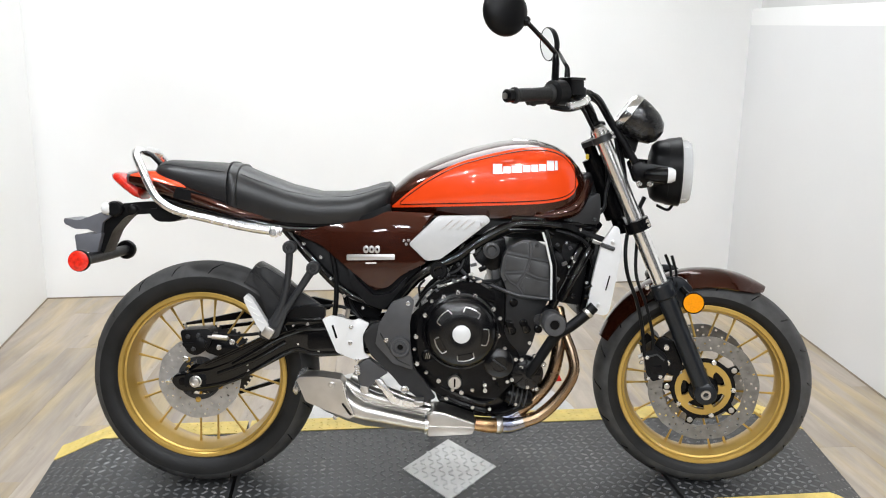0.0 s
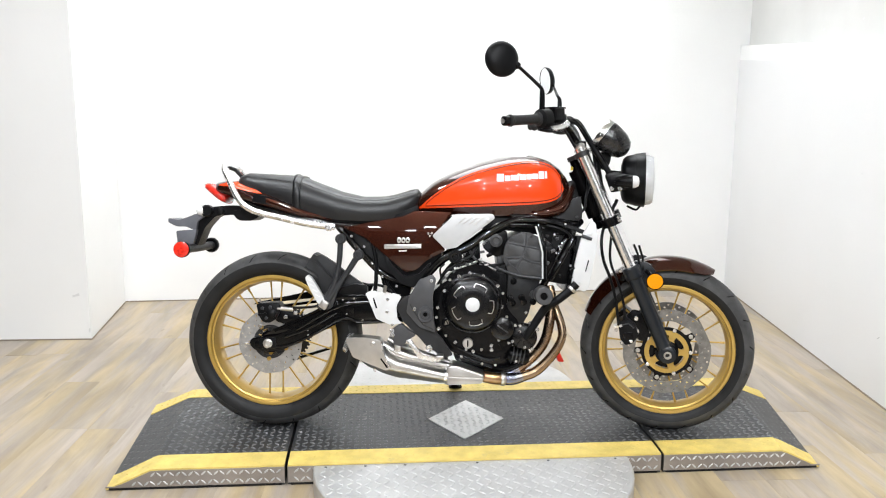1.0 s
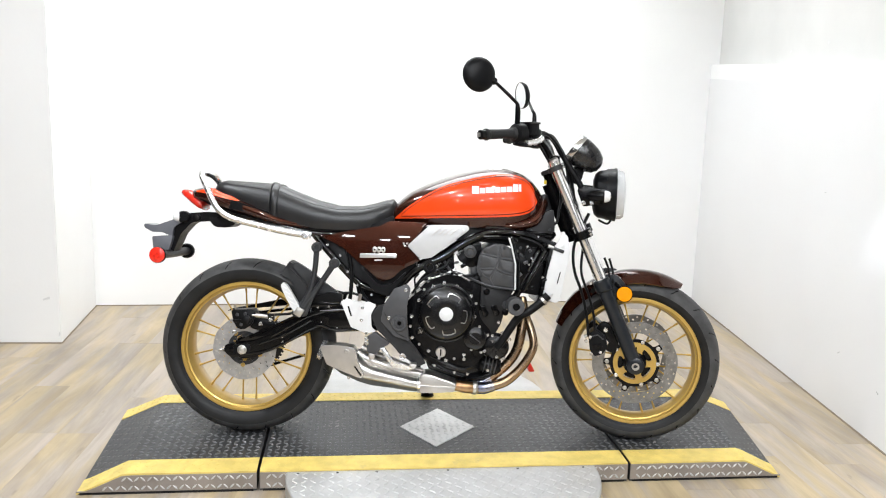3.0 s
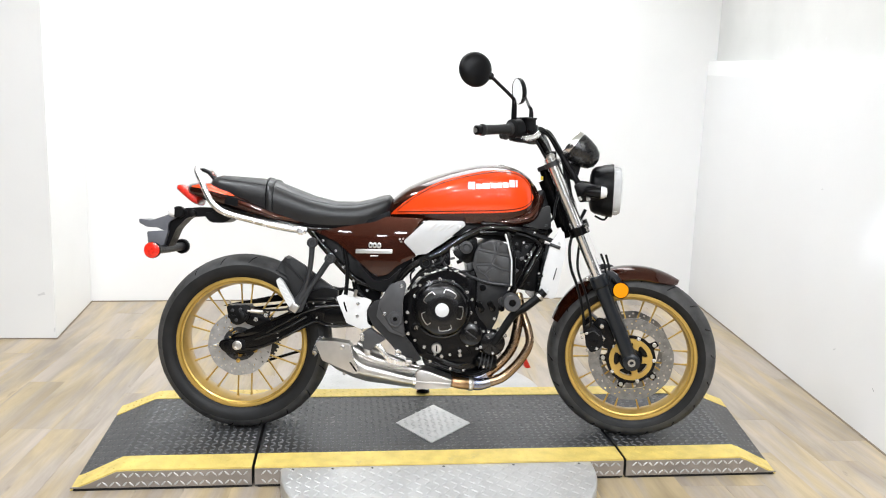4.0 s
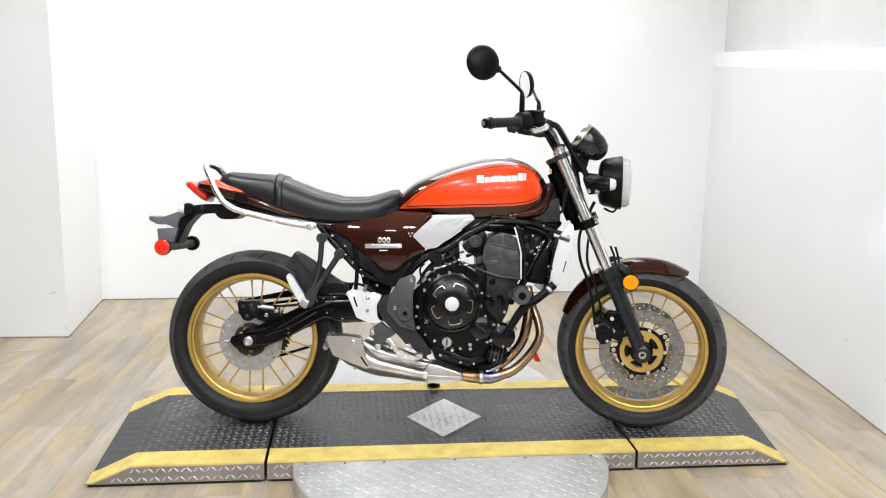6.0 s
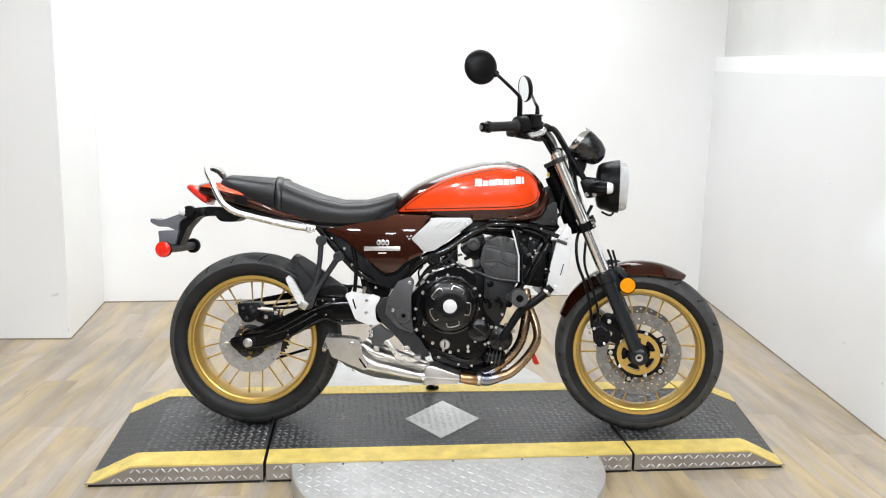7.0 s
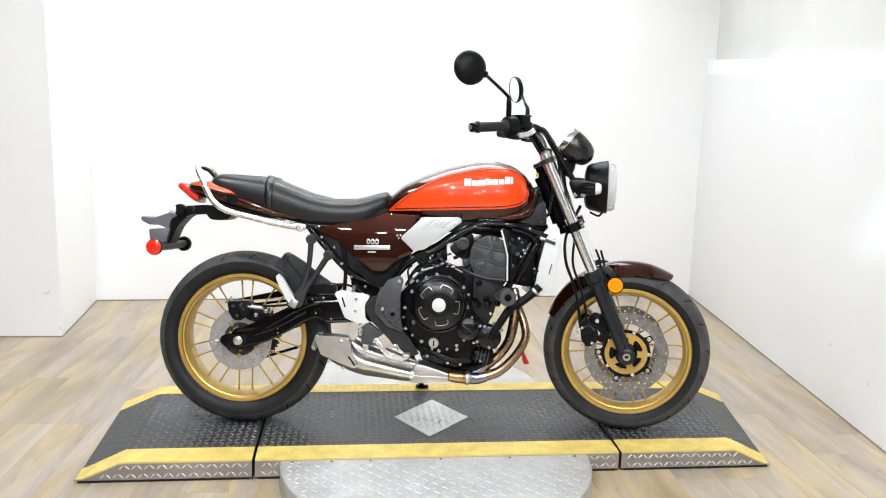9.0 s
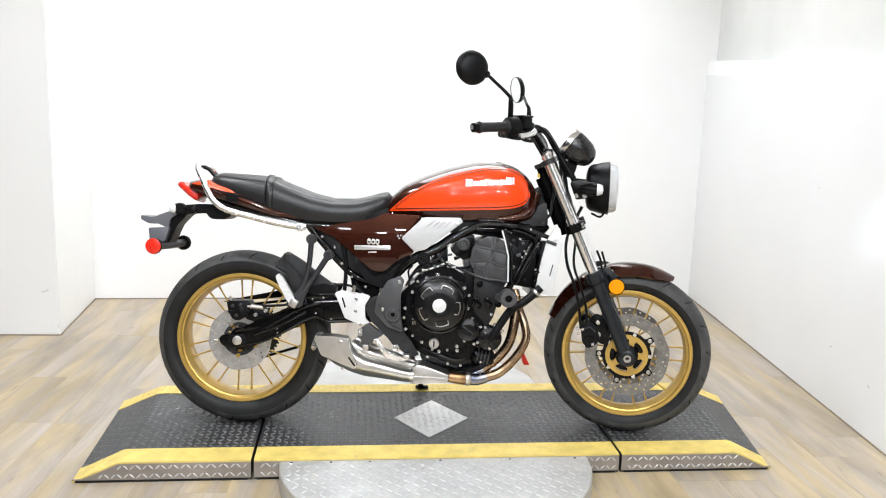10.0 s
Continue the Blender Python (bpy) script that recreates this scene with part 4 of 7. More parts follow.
for k in range(4):
    p = Vector((0.150 + 0.010 * k, -0.159, 0.540 - 0.018 * k))
    part("groove", box(p, (0.020, 0.002, 0.0025), 0, pose(0, 0, 0, 0, 30, 0)), M_BADGE, peg)

# ---- frame ----
def both(name, pts, r, material=M_BLACKGLOSS, n=5, seg=12, label=""):
    a = part(name, tube(pts, r, seg, n=n), material, bike, label)
    part(name, tube([(x, -y, z) for x, y, z in pts], r, seg, n=n), material, bike, label)
    return a


both("frame_rail", [(1.07, -0.085, 0.742), (0.953, -0.120, 0.749), (0.850, -0.127, 0.748), (0.758, -0.128, 0.703), (0.694, -0.128, 0.658), (0.600, -0.128, 0.610), (0.515, -0.125, 0.515)], 0.0138, label="gloss black frame tube")
both("frame_rail", [(1.07, -0.05, 0.78), (0.95, -0.11, 0.765), (0.84, -0.12, 0.765)], 0.012)
both("down_tube", [(1.085, -0.06, 0.75), (1.03, -0.12, 0.69), (0.98, -0.135, 0.59), (0.935, -0.135, 0.495)], 0.0125)
both("seat_rail", [(0.60, -0.10, 0.745), (0.43, -0.105, 0.735), (0.256, -0.108, 0.728), (0.10, -0.10, 0.755), (-0.10, -0.075, 0.800)], 0.0125)
both("sub_rail", [(0.24, -0.105, 0.725), (0.317, -0.115, 0.640), (0.40, -0.11, 0.56), (0.50, -0.11, 0.52)], 0.0125)
part("head_stock", tube([tuple(on_fork(0.53, 0, -0.045)), tuple(on_fork(0.71, 0, -0.045))], 0.030, 20), M_BLACK, bike)
part("gusset", prism(rounded([(1.00, 0.86), (1.06, 0.90), (1.09, 0.80), (1.09, 0.74), (1.02, 0.77), (0.96, 0.77)], 0.02), -0.06, 0.06, 0.01), M_BLACK, bike)
part("brace_tube", tube([(0.927, -0.160, 0.738), (0.934, -0.165, 0.712), (0.951, -0.166, 0.648), (0.953, -0.166, 0.553)], 0.0085, 10), M_BLACKGLOSS, bike, "slim black brace tube with its highlight as a bright strip")
# thin bright tube laid on as the gloss brace's highlight
part("brace_highlight", tube([(0.919, -0.168, 0.733), (0.927, -0.172, 0.708), (0.943, -0.173, 0.645), (0.945, -0.172, 0.556)], 0.0030, 8), M_BADGE, bike)
part("upper_crosspiece", prism(rounded([(0.830, 0.742), (0.930, 0.738), (0.955, 0.728), (0.945, 0.716), (0.925, 0.726), (0.835, 0.730)], 0.003), -0.150, -0.120, 0.002), M_BLACKGLOSS, bike)
part("rail_bracket", prism(rounded([(0.93, 0.752), (0.985, 0.757), (1.10, 0.716), (1.125, 0.705), (1.12, 0.695), (1.08, 0.707), (0.985, 0.742)], 0.005), -0.145, -0.132, 0.003), M_BLACK, bike)
part("horn_bolt", tube([(1.075, -0.157, 0.702), (1.110, -0.157, 0.690)], 0.006, 8), M_GREY, bike)

# ---- engine ----
eng = part("engine", prism(rounded([(0.560, 0.49), (0.605, 0.535), (0.66, 0.566), (0.74, 0.570), (0.80, 0.540), (0.835, 0.44), (0.868, 0.41), (0.872, 0.35), (0.838, 0.315), (0.80, 0.275), (0.70, 0.282), (0.63, 0.305), (0.585, 0.36), (0.57, 0.43)], 0.02), -0.155, 0.16, 0.012), M_BLACK, bike, "black twin-cylinder engine with covers and bright bolts")
C = (0.7095, 0, 0.470)
cov = part("clutch_cover", lathe([(0.103, -0.150), (0.103, -0.174), (0.101, -0.180), (0.096, -0.182), (0.093, -0.187), (0.091, -0.197), (0.087, -0.205), (0.076, -0.211), (0.055, -0.2155), (0.028, -0.2180), (0.026, -0.2175), (0, -0.2175)], C, "Y", 72), M_ENGINE, eng, "round black clutch cover")
part("cover_cap", lathe([(0.0235, -0.214), (0.0235, -0.2205), (0.022, -0.2215), (0, -0.2215)], C, "Y", 32), M_SILVER, cov, "plain silver centre cap")


def cover_y(r):
    return -float(np.interp(r, [0.028, 0.055, 0.076, 0.090, 0.095], [0.2180, 0.2155, 0.211, 0.205, 0.197]))


for k in range(5):
    a0 = radians(65 + 72 * k)
    spread = [(0.058, -21), (0.066, -19), (0.071, -17), (0.0715, -6), (0.0715, 6), (0.071, 17), (0.066, 19), (0.058, 21)]
    b = bmesh.new()
    loft(b, [[Vector((C[0] + r * math.cos(a0 + radians(t)), cover_y(r) + 0.002 - up, C[2] + r * math.sin(a0 + radians(t)))) for r, t in spread] for up in (0.0, 0.0052)])
    lug = part("cover_lug", b, M_ENGINE, cov)
    # steel-coloured tube drawn as the highlight along the lug's rim
    part("lug_highlight", tube([(C[0] + r * math.cos(a0 + radians(t)), cover_y(r) - 0.0032, C[2] + r * math.sin(a0 + radians(t))) for r, t in spread], 0.0015, 5), M_STEEL, lug)
part("cover_skirt", prism(rounded([(0.590, 0.46), (0.606, 0.525), (0.655, 0.563), (0.735, 0.568), (0.795, 0.532), (0.822, 0.46), (0.825, 0.38), (0.80, 0.322), (0.74, 0.302), (0.665, 0.315), (0.605, 0.365)], 0.03), -0.172, -0.15, 0.005), M_BLACK, eng)
bolts([(0.615, 0.511), (0.592, 0.454), (0.596, 0.382), (0.653, 0.337), (0.775, 0.327), (0.776, 0.312), (0.794, 0.530), (0.808, 0.460), (0.745, 0.563), (0.663, 0.560), (0.714, 0.306), (0.700, 0.572)], -0.172, eng, 0.0075, 0.009)
part("sight_glass", lathe([(0.017, -0.17), (0.017, -0.178), (0.013, -0.180), (0.012, -0.176), (0, -0.176)], (0.623, 0, 0.403), "Y", 24), M_BLACK, eng)
for k in range(3):
    part("sight_line", tube([(0.617 + 0.005 * k, -0.177, 0.396), (0.620 + 0.005 * k, -0.177, 0.411)], 0.0011, 5), M_BOLT, eng)
plug = part("filler_plug", lathe([(0.018, -0.17), (0.018, -0.184), (0.016, -0.187), (0, -0.187)], (0.695, 0, 0.334), "Y", 28), M_STEEL, eng, "slotted steel plug")
part("slot", box((0.695, -0.1875, 0.334), (0.0045, 0.003, 0.022), 0.001), M_BLACK, plug)
pump = part("pump_cover", lathe([(0.040, -0.15), (0.040, -0.178), (0.034, -0.184), (0.020, -0.186), (0.019, -0.182), (0, -0.182)], (0.812, 0, 0.385), "Y", 36), M_ENGINE, eng)
part("spine", box((0.812, -0.185, 0.385), (0.045, 0.004, 0.004), 0.001, pose(0, 0, 0, 0, 35, 0)), M_GREY, pump)
wp = part("water_pump", lathe([(0.046, -0.14), (0.046, -0.165), (0.038, -0.176), (0.022, -0.180), (0, -0.180)], (0.885, 0, 0.356), "Y", 36), M_ENGINE, eng)
for k in range(8):
    a = 2 * math.pi * k / 8
    part("rib", tube([(0.885 + r * math.cos(a), y, 0.356 + r * math.sin(a)) for r, y in ((0.012, -0.181), (0.024, -0.180), (0.038, -0.176), (0.044, -0.168))], 0.0026, 6), M_ENGINE, wp)
bolts([(0.855, 0.397), (0.871, 0.396), (0.834, 0.337), (0.847, 0.342), (0.888, 0.323), (0.912, 0.318), (0.890, 0.442), (0.930, 0.384), (0.870, 0.376), (0.905, 0.405)], -0.172, eng, 0.0065, 0.009)
filt = part("oil_filter", tube([(0.835, -0.12, 0.290), (0.842, -0.12, 0.2885), (0.896, -0.12, 0.280), (0.905, -0.12, 0.2785)], [0.026, 0.030, 0.030, 0.024], 24), M_BLACK, eng, "black oil filter")
for k in range(4):
    part("rib", lathe([(0.0295, -0.003), (0.0320, 0), (0.0295, 0.003)], (0.850 + 0.0125 * k, -0.12, 0.2873 - 0.0020 * k), d=(0.07, 0, -0.015), seg=24), M_ENGGREY, filt)
part("sump", prism(rounded([(0.64, 0.31), (0.86, 0.30), (0.88, 0.25), (0.83, 0.215), (0.70, 0.225), (0.65, 0.26)], 0.02), -0.10, 0.10, 0.012), M_ENGINE, eng)
cyl = part("cylinder_block", prism(rounded([(0.822, 0.400), (0.875, 0.385), (0.900, 0.43), (0.920, 0.506), (0.945, 0.560), (0.828, 0.580), (0.829, 0.49)], 0.008), -0.150, 0.15, 0.005), M_CYL, eng)
head = part("cylinder_head", prism(rounded([(0.811, 0.621), (0.818, 0.665), (0.832, 0.693), (0.872, 0.712), (0.905, 0.709), (0.936, 0.693), (0.947, 0.66), (0.946, 0.56), (0.891, 0.556), (0.832, 0.574)], 0.005), -0.158, 0.158, 0.005), M_ENGGREY, eng, "dark grey ribbed cylinder head cover")
for pts in ([(0.824, 0.677), (0.888, 0.664), (0.942, 0.655)], [(0.820, 0.624), (0.876, 0.626), (0.888, 0.664), (0.888, 0.706)], [(0.820, 0.624), (0.836, 0.600), (0.855, 0.590), (0.876, 0.626)], [(0.855, 0.590), (0.872, 0.566)], [(0.876, 0.626), (0.909, 0.611), (0.942, 0.607)]):
    part("rib", tube([(x, -0.1595, z) for x, z in pts], 0.0026, 6), M_HANGER, head)
for pn in ([(0.829, 0.683), (0.882, 0.673), (0.882, 0.703), (0.870, 0.706), (0.838, 0.691)], [(0.894, 0.671), (0.938, 0.664), (0.930, 0.688), (0.907, 0.702), (0.894, 0.704)], [(0.824, 0.631), (0.872, 0.633), (0.881, 0.660), (0.826, 0.670)], [(0.884, 0.632), (0.910, 0.618), (0.939, 0.613), (0.939, 0.648), (0.893, 0.658)], [(0.876, 0.614), (0.865, 0.590), (0.878, 0.569), (0.938, 0.561), (0.939, 0.598), (0.908, 0.604)], [(0.829, 0.616), (0.840, 0.606), (0.854, 0.599), (0.867, 0.619)]):
    part("raised_panel", prism(rounded(pn, 0.003), -0.1605, -0.15, 0.0008), M_ENGGREY, head)
part("rear_fairing", prism(rounded([(0.955, 0.68), (0.968, 0.678), (0.986, 0.656), (0.988, 0.615), (0.962, 0.570), (0.950, 0.60)], 0.008), -0.15, 0.13, 0.006), M_BLACK, head)
part("cover_lip", prism(rounded([(0.79, 0.625), (0.815, 0.635), (0.82, 0.60), (0.81, 0.575), (0.795, 0.585)], 0.006), -0.12, 0.12, 0.005), M_ENGGREY, head)
for x, z in ((0.838, 0.487), (0.876, 0.490), (0.846, 0.470), (0.884, 0.474), (0.848, 0.545), (0.915, 0.475)):
    part("boss", lathe([(0.011, -0.148), (0.011, -0.162), (0.007, -0.166), (0, -0.166)], (x, 0, z), "Y", 14), M_BLACK, cyl)
part("chain_tower", prism(rounded([(0.770, 0.42), (0.835, 0.41), (0.838, 0.60), (0.815, 0.61), (0.790, 0.58)], 0.008), -0.138, 0.14, 0.006), M_BLACK, eng)
part("stud_plate", lathe([(0.014, -0.15), (0.014, -0.160), (0.005, -0.160), (0.005, -0.156), (0, -0.156)], (0.917, 0, 0.500), "Y", 18), M_GREY, cyl)
bolts([(0.825, 0.600), (0.945, 0.600), (0.835, 0.690), (0.905, 0.698), (0.948, 0.640), (0.960, 0.700), (0.930, 0.725)], -0.158, head, 0.0055, 0.005, material=M_GREY)
bolts([(0.675, 0.285), (0.745, 0.262), (0.79, 0.258), (0.60, 0.335), (0.86, 0.272)], -0.158, eng, 0.006, 0.008)
bolts([(0.632, 0.548), (0.588, 0.420), (0.620, 0.358), (0.690, 0.312), (0.742, 0.312), (0.800, 0.345), (0.826, 0.425), (0.812, 0.505)], -0.172, eng, 0.0050, 0.006, material=M_STEEL)
for x, z in ((0.838, 0.487), (0.876, 0.490)):
    part("stud_clamp", box((x + 0.004, -0.160, z - 0.008), (0.016, 0.012, 0.034), 0.003, pose(0, 0, 0, 0, -12, 0)), M_BLACKGLOSS, cyl)
# plumbing and cables between frame and engine
for pts, r, mm in (([(0.60, -0.11, 0.55), (0.64, -0.13, 0.60), (0.70, -0.13, 0.625), (0.72, -0.12, 0.66)], 0.006, M_PLASTIC),
                   ([(0.63, -0.14, 0.565), (0.66, -0.15, 0.585), (0.70, -0.15, 0.60), (0.74, -0.14, 0.62)], 0.0035, M_STEEL),
                   ([(0.695, -0.12, 0.65), (0.72, -0.13, 0.615), (0.76, -0.13, 0.60), (0.80, -0.15, 0.585), (0.86, -0.165, 0.565), (0.945, -0.16, 0.555)], 0.005, M_GREY),
                   ([(0.67, -0.10, 0.64), (0.70, -0.12, 0.60), (0.74, -0.13, 0.595), (0.80, -0.12, 0.60)], 0.003, M_GREY),
                   ([(0.59, -0.15, 0.53), (0.62, -0.16, 0.575), (0.66, -0.15, 0.60), (0.71, -0.13, 0.61)], 0.004, M_PLASTIC),
                   ([(0.78, -0.10, 0.70), (0.81, -0.12, 0.72), (0.85, -0.12, 0.735), (0.91, -0.10, 0.74)], 0.008, M_PLASTIC),
                   ([(0.76, -0.11, 0.71), (0.79, -0.12, 0.735), (0.83, -0.12, 0.745)], 0.005, M_STEEL),
                   ([(0.66, -0.15, 0.315), (0.72, -0.165, 0.290), (0.77, -0.16, 0.275), (0.80, -0.15, 0.28)], 0.006, M_ENGINE),
                   ([(0.80, -0.15, 0.28), (0.815, -0.15, 0.31), (0.80, -0.16, 0.335)], 0.004, M_PLASTIC),
                   ([(0.63, -0.13, 0.31), (0.70, -0.15, 0.275), (0.78, -0.15, 0.25)], 0.007, M_BLACK)):
    part("hose", tube(pts, r, 8, n=6), mm, bike)
clip_rnd = random.Random(12)
for k in range(26):
    cx, cz = (clip_rnd.uniform(0.605, 0.745), clip_rnd.uniform(0.545, 0.645)) if k < 17 else (clip_rnd.uniform(0.96, 1.05), clip_rnd.uniform(0.56, 0.73))
    if k < 17 and (cz > 0.59 + (cx - 0.60) * 0.5 or cz < 0.545 + max(0.0, 0.04 - abs(cx - 0.70) * 0.5)):
        continue
    part("wiring_clip", box((cx, -0.15, cz), (clip_rnd.uniform(0.008, 0.022), 0.012, clip_rnd.uniform(0.006, 0.012)), 0.002, pose(0, 0, 0, 0, clip_rnd.uniform(-50, 50), 0)), clip_rnd.choice([M_BLACK, M_BLACK, M_GREY, M_HANGER, M_PLASTIC]), bike)
for pts, r in (([(0.600, -0.14, 0.520), (0.602, -0.15, 0.550), (0.598, -0.15, 0.582), (0.612, -0.14, 0.600)], 0.0035), ([(0.620, -0.145, 0.548), (0.645, -0.15, 0.572), (0.672, -0.15, 0.585), (0.705, -0.14, 0.588), (0.728, -0.14, 0.575)], 0.0045),
               ([(0.721, -0.15, 0.618), (0.738, -0.15, 0.604), (0.760, -0.15, 0.599), (0.786, -0.15, 0.597), (0.815, -0.14, 0.604)], 0.0035), ([(0.650, -0.15, 0.590), (0.690, -0.15, 0.606), (0.720, -0.15, 0.600), (0.722, -0.15, 0.580)], 0.003),
               ([(0.985, -0.155, 0.555), (1.01, -0.155, 0.61), (1.03, -0.155, 0.66)], 0.0025), ([(0.96, -0.13, 0.735), (1.0, -0.14, 0.725), (1.04, -0.14, 0.70), (1.06, -0.14, 0.64)], 0.005)):
    part("wire", tube(pts, r, 7, n=6), M_PLASTIC, bike)
tb = part("throttle_body", prism(rounded([(0.742, 0.658), (0.778, 0.700), (0.825, 0.716), (0.832, 0.640), (0.793, 0.622), (0.760, 0.640)], 0.008), -0.12, 0.12, 0.005), M_BLACK, bike)
part("injector_boss", lathe([(0.022, -0.13), (0.022, -0.142), (0.014, -0.146), (0.010, -0.14), (0, -0.14)], (0.788, 0, 0.681), "Y", 18), M_ENGGREY, tb)
part("injector_plug", box((0.765, -0.14, 0.632), (0.02, 0.02, 0.012), 0.003, pose(0, 0, 0, 0, -25, 0)), M_BLACK, tb)
part("clamp_block", box((0.735, -0.13, 0.680), (0.018, 0.018, 0.016), 0.003), M_SILVER, tb)
for x, z, w, h_, tilt, mm in ((0.690, 0.600, 0.013, 0.009, 24, M_HANGER), (0.712, 0.604, 0.018, 0.006, -8, M_GREY), (0.733, 0.595, 0.009, 0.012, 20, M_HANGER), (0.755, 0.600, 0.016, 0.006, -16, M_STEEL), (0.645, 0.574, 0.014, 0.006, 40, M_HANGER)):
    part("fitting", box((x, -0.160, z), (w, 0.014, h_), 0.0025, pose(0, 0, 0, 0, tilt, 0)), mm, eng)
bolts([(0.741, 0.610), (0.668, 0.592)], -0.164, eng, 0.0042, 0.005)
# added black fillers for the dark clutter above the clutch cover
part("gap_filler", prism(rounded([(0.655, 0.585), (0.690, 0.640), (0.722, 0.682), (0.732, 0.672), (0.736, 0.600), (0.700, 0.575)], 0.008), -0.112, 0.10, 0.006), M_BLACK, bike)
part("casing_filler", prism(rounded([(0.612, 0.528), (0.630, 0.560), (0.665, 0.586), (0.705, 0.600), (0.752, 0.598), (0.795, 0.572), (0.800, 0.545), (0.70, 0.575)], 0.006), -0.168, -0.10, 0.004), M_BLACK, eng)
part("air_box", prism(rounded([(0.56, 0.76), (1.04, 0.775), (1.075, 0.74), (1.05, 0.66), (0.99, 0.66), (0.95, 0.70), (0.83, 0.715), (0.72, 0.72), (0.66, 0.66), (0.60, 0.66)], 0.015), -0.095, 0.085, 0.01), M_PLASTIC, bike)
part("battery_box", prism(rounded([(0.33, 0.70), (0.50, 0.73), (0.60, 0.70), (0.60, 0.60), (0.52, 0.535), (0.46, 0.545), (0.41, 0.60)], 0.02), -0.105, 0.105, 0.012), M_PLASTIC, bike, "black plastic tray below the side panel")
part("inner_panel", prism(rounded([(0.252, 0.722), (0.300, 0.727), (0.40, 0.632), (0.455, 0.565), (0.425, 0.530), (0.365, 0.580), (0.305, 0.652)], 0.008), -0.112, -0.09, 0.004), M_PLASTIC, bike)
part("inner_mudguard", prism(rounded([(0.37, 0.63), (0.44, 0.60), (0.50, 0.54), (0.49, 0.48), (0.40, 0.495), (0.385, 0.56)], 0.015), -0.085, 0.085, 0.01), M_PLASTIC, bike)
part("inner_guard", prism(rounded([(0.405, 0.64), (0.43, 0.60), (0.475, 0.555), (0.52, 0.560), (0.565, 0.605), (0.555, 0.57), (0.51, 0.515), (0.46, 0.53), (0.42, 0.575)], 0.008), -0.135, -0.10, 0.005), M_PLASTIC, bike)
part("frame_cap", lathe([(0.024, -0.120), (0.024, -0.140), (0.020, -0.145), (0.014, -0.145), (0.012, -0.138), (0.006, -0.138), (0.006, -0.143), (0, -0.143)], (0.649, 0, 0.624), "Y", 28), M_PLASTIC, bike)
for pts in ([(0.355, 0.70, -0.12), (0.375, 0.60, -0.12), (0.372, 0.50, -0.12), (0.355, 0.43, -0.11)], [(0.40, 0.60, -0.10), (0.41, 0.53, -0.10), (0.44, 0.485, -0.1)]):
    part("hose", tube([(x, y, z) for x, z, y in pts], 0.007, 10, n=6), M_PLASTIC, bike)

# ---- rider foot controls ----
hang = part("peg_hanger", prism(rounded([(0.480, 0.492), (0.453, 0.459), (0.476, 0.408), (0.509, 0.377), (0.536, 0.350), (0.552, 0.330), (0.590, 0.305), (0.612, 0.284), (0.646, 0.297), (0.610, 0.350), (0.589, 0.373), (0.578, 0.43), (0.520, 0.50)], 0.006), -0.203, -0.188, 0.004), M_HUGGER, bike, "black footpeg hanger with a satin grey plate")
part("raised_plate", prism(rounded([(0.575, 0.568), (0.587, 0.553), (0.576, 0.495), (0.578, 0.430), (0.586, 0.374), (0.534, 0.391), (0.488, 0.441), (0.496, 0.492), (0.530, 0.551)], 0.007), -0.216, -0.20, 0.003), M_HANGER, hang)
part("web_line", tube([(0.500, -0.2165, 0.470), (0.520, -0.2165, 0.435), (0.545, -0.2165, 0.400), (0.578, -0.2165, 0.385)], 0.0016, 5), M_GREY, hang)
part("pivot_ring", lathe([(0.0275, -0.205), (0.0275, -0.222), (0.0245, -0.226), (0.019, -0.226), (0.0175, -0.222), (0.014, -0.2225), (0.0125, -0.226), (0.009, -0.226), (0.007, -0.220), (0.007, -0.212), (0, -0.212)], (0.552, 0, 0.435), "Y", 36), M_HANGER, hang)
# black disc closes the bore and stands for its dark depth
part("pivot_hole_dark", lathe([(0.0068, -0.2215), (0, -0.2215)], (0.552, 0, 0.435), "Y", 18), M_BLACK, hang)
bolts([(0.571, 0.548), (0.516, 0.452)], -0.215, hang, 0.0065, 0.004)
part("lower_bolt", lathe([(0.011, -0.203), (0.011, -0.212), (0.008, -0.215), (0, -0.213)], (0.565, 0, 0.320), "Y", 20), M_BOLT, hang)
heel = part("heel_guard", prism(rounded([(0.349, 0.501), (0.371, 0.511), (0.410, 0.503), (0.429, 0.497), (0.442, 0.504), (0.471, 0.492), (0.453, 0.459), (0.457, 0.414), (0.473, 0.402), (0.438, 0.394), (0.386, 0.415), (0.366, 0.463)], 0.005), -0.200, -0.190, 0.003), M_SILVER, bike, "silver heel guard plate")
part("slot", prism(rounded([(0.373, 0.485), (0.378, 0.487), (0.389, 0.453), (0.384, 0.451)], 0.001), -0.2005, -0.195, 0), M_BLACK, heel)
part("stop_screw", tube([(0.412, -0.195, 0.505), (0.416, -0.195, 0.528)], 0.006, 8), M_STEEL, heel)
bolts([(0.424, 0.482), (0.422, 0.440), (0.440, 0.395)], -0.2, heel, 0.006, 0.004)
mc = part("rear_master_cylinder", prism(rounded([(0.438, 0.380), (0.469, 0.400), (0.489, 0.383), (0.522, 0.363), (0.490, 0.342), (0.474, 0.323), (0.445, 0.328)], 0.006), -0.20, -0.165, 0.005), M_HANGER, bike)
part("push_rod", tube([(0.455, -0.185, 0.345), (0.458, -0.185, 0.31)], 0.006, 8), M_BOLT, mc)
part("clevis", box((0.459, -0.185, 0.315), (0.022, 0.018, 0.022), 0.004), M_STEEL, mc)
